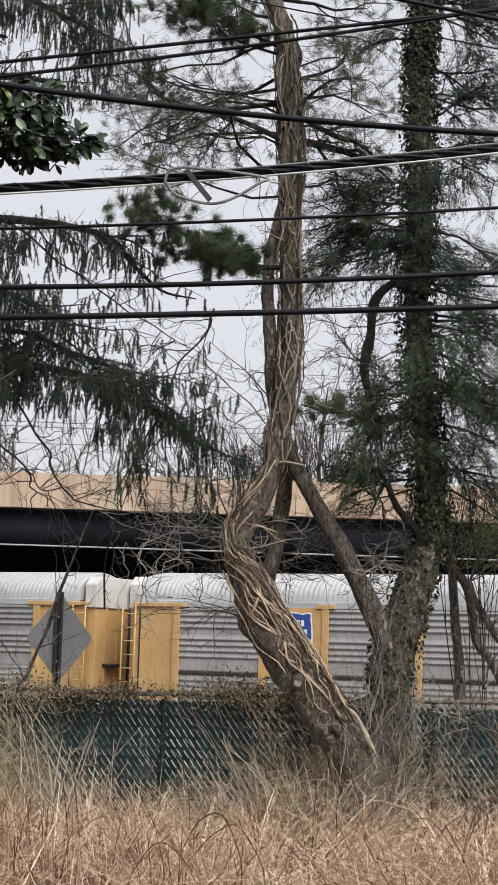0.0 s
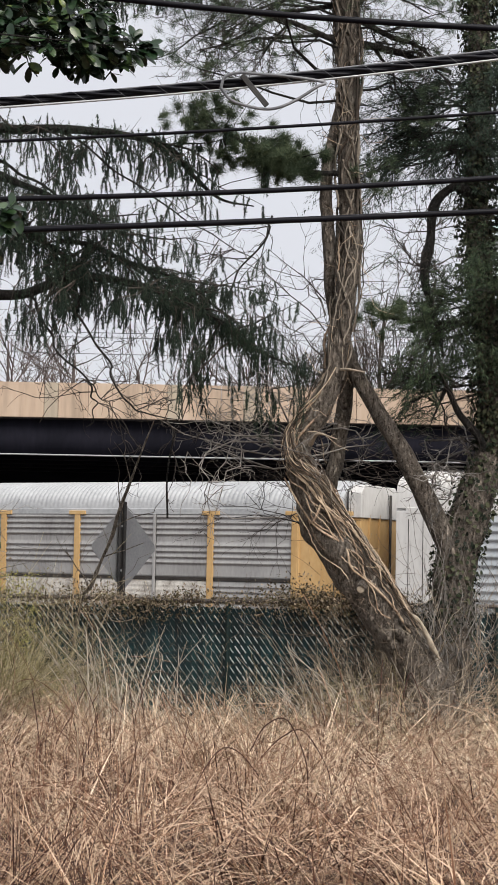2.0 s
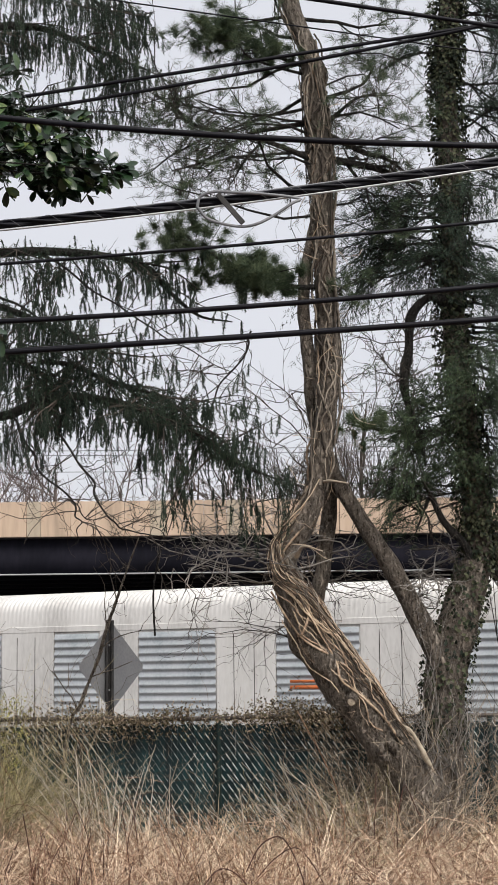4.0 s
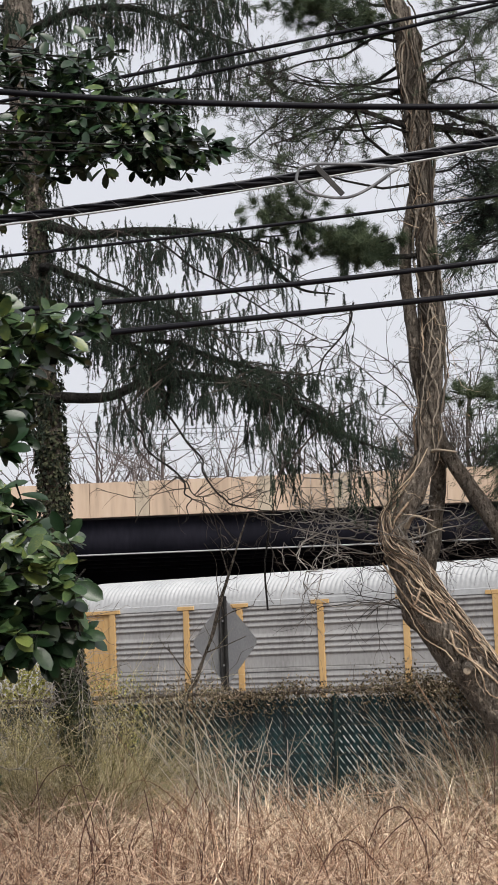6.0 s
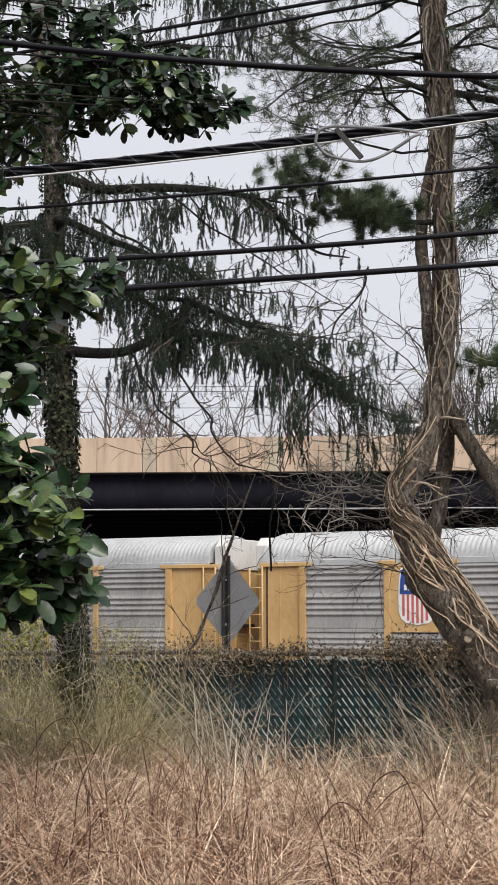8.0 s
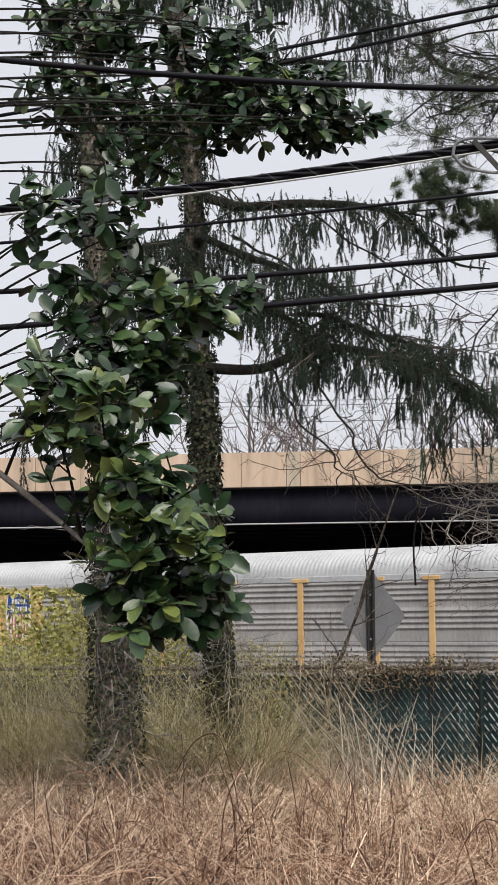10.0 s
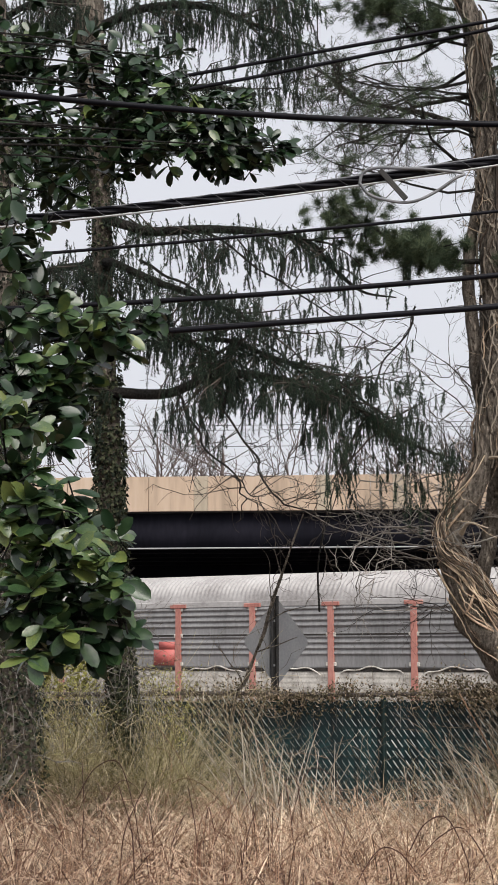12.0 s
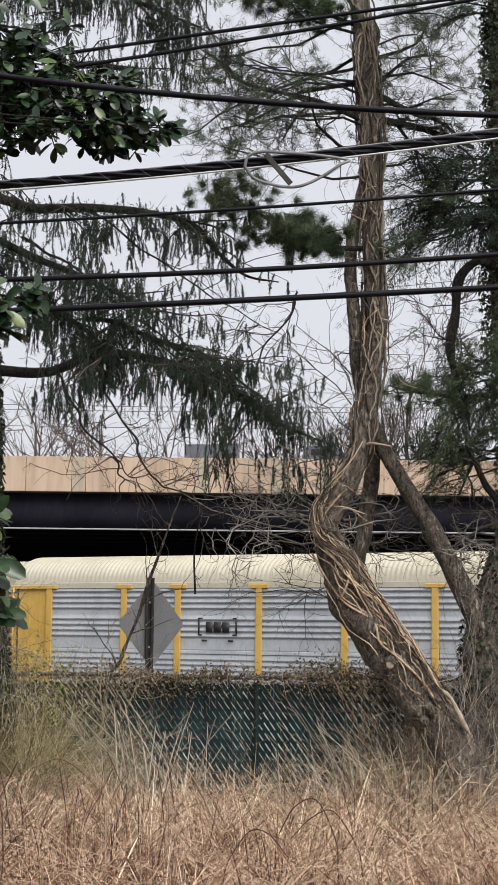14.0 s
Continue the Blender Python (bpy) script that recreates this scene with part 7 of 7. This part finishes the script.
def fence_growth():
    """Vines, twigs and a few leaves that climb over the fence."""
    r = random.Random(91)
    b = Buf()
    for k in range(1300):
        x = r.uniform(-7, 5)
        if -1.6 < x < 0.85 and r.random() < 0.86:
            continue
        branching(b, (x, r.uniform(19.3, 19.95), r.uniform(0.1, 1.1)), (r.gauss(0, 0.8), r.gauss(0, 0.2), r.gauss(0.5, 0.5)), r.uniform(0.2, 0.6), 0.0045, 1, 0.7, 0.0, 3, 0.3, None, 3, r)
    ob = part("fence_vines", b, M_FENCEVINE)
    tagged(ob, "bare brown vines tangled over the fence", "vines", kind="stuff")
    n = 13500
    x = np.concatenate([rng.normal(-1.35, 0.42, 2000), rng.normal(0.8, 0.35, 2000), rng.normal(-1.4, 0.9, 3000), rng.normal(0.9, 0.6, 3500), rng.normal(-3.5, 1.0, 1500), rng.uniform(-7, 5.5, 1500)])
    z = 1.12 + np.abs(rng.normal(0, 0.115, n)) * (0.8 + 0.5 * np.sin(x * 3.7) * np.sin(x * 1.9 + 1)) - 0.24 * (rng.uniform(0, 1, n) ** 3)
    y = rng.normal(19.72, 0.14, n)
    ob = part("fence_foliage", Buf().add(*small_leaves(np.stack([x, y, z], 1), rand_unit(n), rand_unit(n), rng.uniform(0.02, 0.05, n), rng.uniform(0.012, 0.03, n))), material("vine_leaf", [(0.06, 0.045, 0.026), (0.18, 0.135, 0.08), (0.16, 0.15, 0.075), (0.42, 0.33, 0.24)], 1.5, 0.7, 0, island=0.7))
    tagged(ob, "small olive and brown leaves along the fence top", "leaves", kind="stuff")
    b = Buf()
    n = 12000
    c = np.clip(rng.normal(0, 1, (n, 3)), -1.7, 1.7) * [0.75, 0.6, 0.6] + [-5.5, 22.5, 1.1]
    bush = thing("yellow_green_bush", (-5.6, 22.5, -0.8), "pale yellow-green bush in early leaf behind the fence", "bush")
    part("leaves", b.add(*small_leaves(c - [-5.6, 22.5, -0.8], rand_unit(n), rand_unit(n), rng.uniform(0.05, 0.1, n), rng.uniform(0.03, 0.06, n))), M_YELLOWLEAF, bush)
    st = Buf()
    for k in range(20):
        branching(st, (r.gauss(0, 0.2), 0, 0), (r.gauss(0, 0.4), r.gauss(0, 0.3), 1), r.uniform(1.2, 2.3), 0.012, 1, 0.5, 0, 3, 0.1, None, 3, r)
    part("stems", st, M_TWIG, bush)


fence_growth()

# ---- traffic on the bridge ----


def vehicle(label, category, paint, profile, glass, length):
    """A road vehicle that faces right; profile and glass are rows of x, z."""
    car = thing(category.replace(" ", "_"), (0, 0, 0), label, category, "traffic on the bridge")

    def slab(rows, y0, y1):
        bm = bmesh.new()
        f = bm.faces.new([bm.verts.new((x, y0, z)) for x, z in rows])
        out = bmesh.ops.extrude_face_region(bm, geom=[f])
        for g in out["geom"]:
            if isinstance(g, bmesh.types.BMVert):
                g.co.y = y1
        bmesh.ops.recalc_face_normals(bm, faces=bm.faces[:])
        bmesh.ops.bevel(bm, geom=bm.edges[:], offset=0.04, segments=2, affect="EDGES")
        return bm

    part("body", slab(profile, -0.9, 0.9), paint, car, smooth=False)
    for rows in glass:
        part("side_window", slab(rows, -0.93, -0.8), M_GLASS, car)
    for x in (length * 0.19, length * 0.8):
        for y in (-0.8, 0.8):
            part("wheel", Buf().add(*tubes(np.array([[(x, y - 0.11, 0.34), (x, y - 0.1, 0.34), (x, y + 0.1, 0.34), (x, y + 0.11, 0.34)]]), np.array([[0.02, 0.34, 0.34, 0.02]]), 18)), M_TYRE, car, smooth=False)
    return car


SUV = [(0, 0.35), (0, 0.95), (0.15, 1.5), (0.35, 1.72), (2.5, 1.76), (3.0, 1.62), (3.6, 1.1), (4.55, 0.95), (4.7, 0.35)]
SUV_GLASS = [[(0.3, 1.1), (0.42, 1.6), (1.15, 1.64), (1.15, 1.1)], [(1.22, 1.1), (1.22, 1.64), (2.1, 1.65), (2.1, 1.1)], [(2.18, 1.1), (2.18, 1.65), (2.6, 1.63), (3.3, 1.12)]]
SEDAN = [(0, 0.35), (0, 0.9), (0.5, 1.0), (1.1, 1.4), (1.6, 1.48), (2.4, 1.48), (2.8, 1.38), (3.5, 0.95), (4.4, 0.85), (4.5, 0.35)]
SEDAN_GLASS = [[(0.75, 1.02), (1.2, 1.36), (1.75, 1.4), (1.75, 1.0)], [(1.83, 1.0), (1.83, 1.4), (2.4, 1.4), (2.8, 1.3), (3.2, 1.0)]]
TRUCK = [(0, 0.4), (0, 1.55), (2.2, 1.57), (2.25, 0.95), (4.8, 0.95), (4.85, 1.25), (5.0, 1.52), (6.1, 1.55), (6.6, 1.1), (7.5, 1.0), (7.6, 0.4)]
TRUCK_GLASS = [[(5.15, 1.1), (5.15, 1.43), (5.95, 1.46), (6.35, 1.12)]]
PICKUP = [(0, 0.45), (0, 1.2), (3.55, 1.22), (3.6, 1.24), (3.72, 1.56), (4.0, 1.65), (5.0, 1.63), (5.75, 1.15), (6.9, 1.05), (7.0, 0.45)]
PICKUP_GLASS = [[(3.9, 1.1), (3.95, 1.53), (4.6, 1.56), (4.6, 1.1)], [(4.75, 1.1), (4.75, 1.55), (5.0, 1.53), (5.5, 1.14)]]
traffic = [
    (vehicle("silver pickup truck with a long pale bed on the bridge road", "pickup truck", M_CARSILVER, PICKUP, PICKUP_GLASS, 7.0), -11.75, 2.5, 13.0),
    (vehicle("silver sport utility vehicle on the bridge road", "sport utility vehicle", M_CARSILVER, SUV, SUV_GLASS, 4.7), -5.75, 9.0, 14.0),
    (vehicle("white sedan on the bridge road", "sedan", M_CARWHITE, SEDAN, SEDAN_GLASS, 4.5), -7.5, 7.5, 16.0),
    (vehicle("grey pickup truck with a dark box on the bridge road", "pickup truck", M_CARDARK, TRUCK, TRUCK_GLASS, 7.6), -4.25, 14.0, 16.5),
    (vehicle("white sport utility vehicle on the bridge road", "sport utility vehicle", M_CARWHITE, SUV, SUV_GLASS, 4.7), -9.0, 1.5, -15.0),
]


def far_wires():
    for y, z in ((88, 13.35), (88, 13.1), (88, 12.25)):
        ob = part("distant_wire", Buf().add(*tubes(np.array([[(-80, y, z + 0.5), (-7, y, z), (80, y, z + 0.4)]]), np.full((1, 3), 0.02), 5)), M_GREYLOOP)
        tagged(ob, "thin distant overhead wire beyond the bridge", "wire", "distant wires", "structure")

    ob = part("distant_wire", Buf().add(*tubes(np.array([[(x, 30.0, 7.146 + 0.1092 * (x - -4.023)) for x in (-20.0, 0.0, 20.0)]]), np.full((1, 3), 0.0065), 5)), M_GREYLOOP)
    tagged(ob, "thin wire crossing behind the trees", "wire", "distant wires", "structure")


far_wires()

# ---- motion ----


def motions():
    """The train passes at a steady pace; each car keeps its place in the train."""
    lead = [(0, -2.6), (0.5, -8.06), (1.0, -13.48), (1.5, -18.87), (2.0, -24.27), (2.5, -29.58), (5.0, -56.9), (6.5, -73.0), (7.5, -83.74), (8.0, -89.15), (8.5, -94.5), (9.0, -99.83),
            (11.5, -126.2), (12.0, -131.4), (12.5, -136.6), (13.0, -141.9), (13.5, -147.2), (14.0, -152.5)]
    for k, car in enumerate(cars):
        walk(car, [(t, TRACK @ Matrix.Translation((s + (k - 1) * 28.4 + (0, 0, 0, 0.13, 0.07, -0.05, 0.06)[k], 0, 0))) for t, s in lead])
    for car, x, t0, speed in traffic:
        turn = pose(0, 0, 0, 0, 0, 0 if speed > 0 else 180)
        walk(car, [(t, Matrix.Translation((x + speed * (t - t0), 71.0 if speed > 0 else 76.0, 7.885)) @ turn) for t in (0, 7, 14)])


motions()
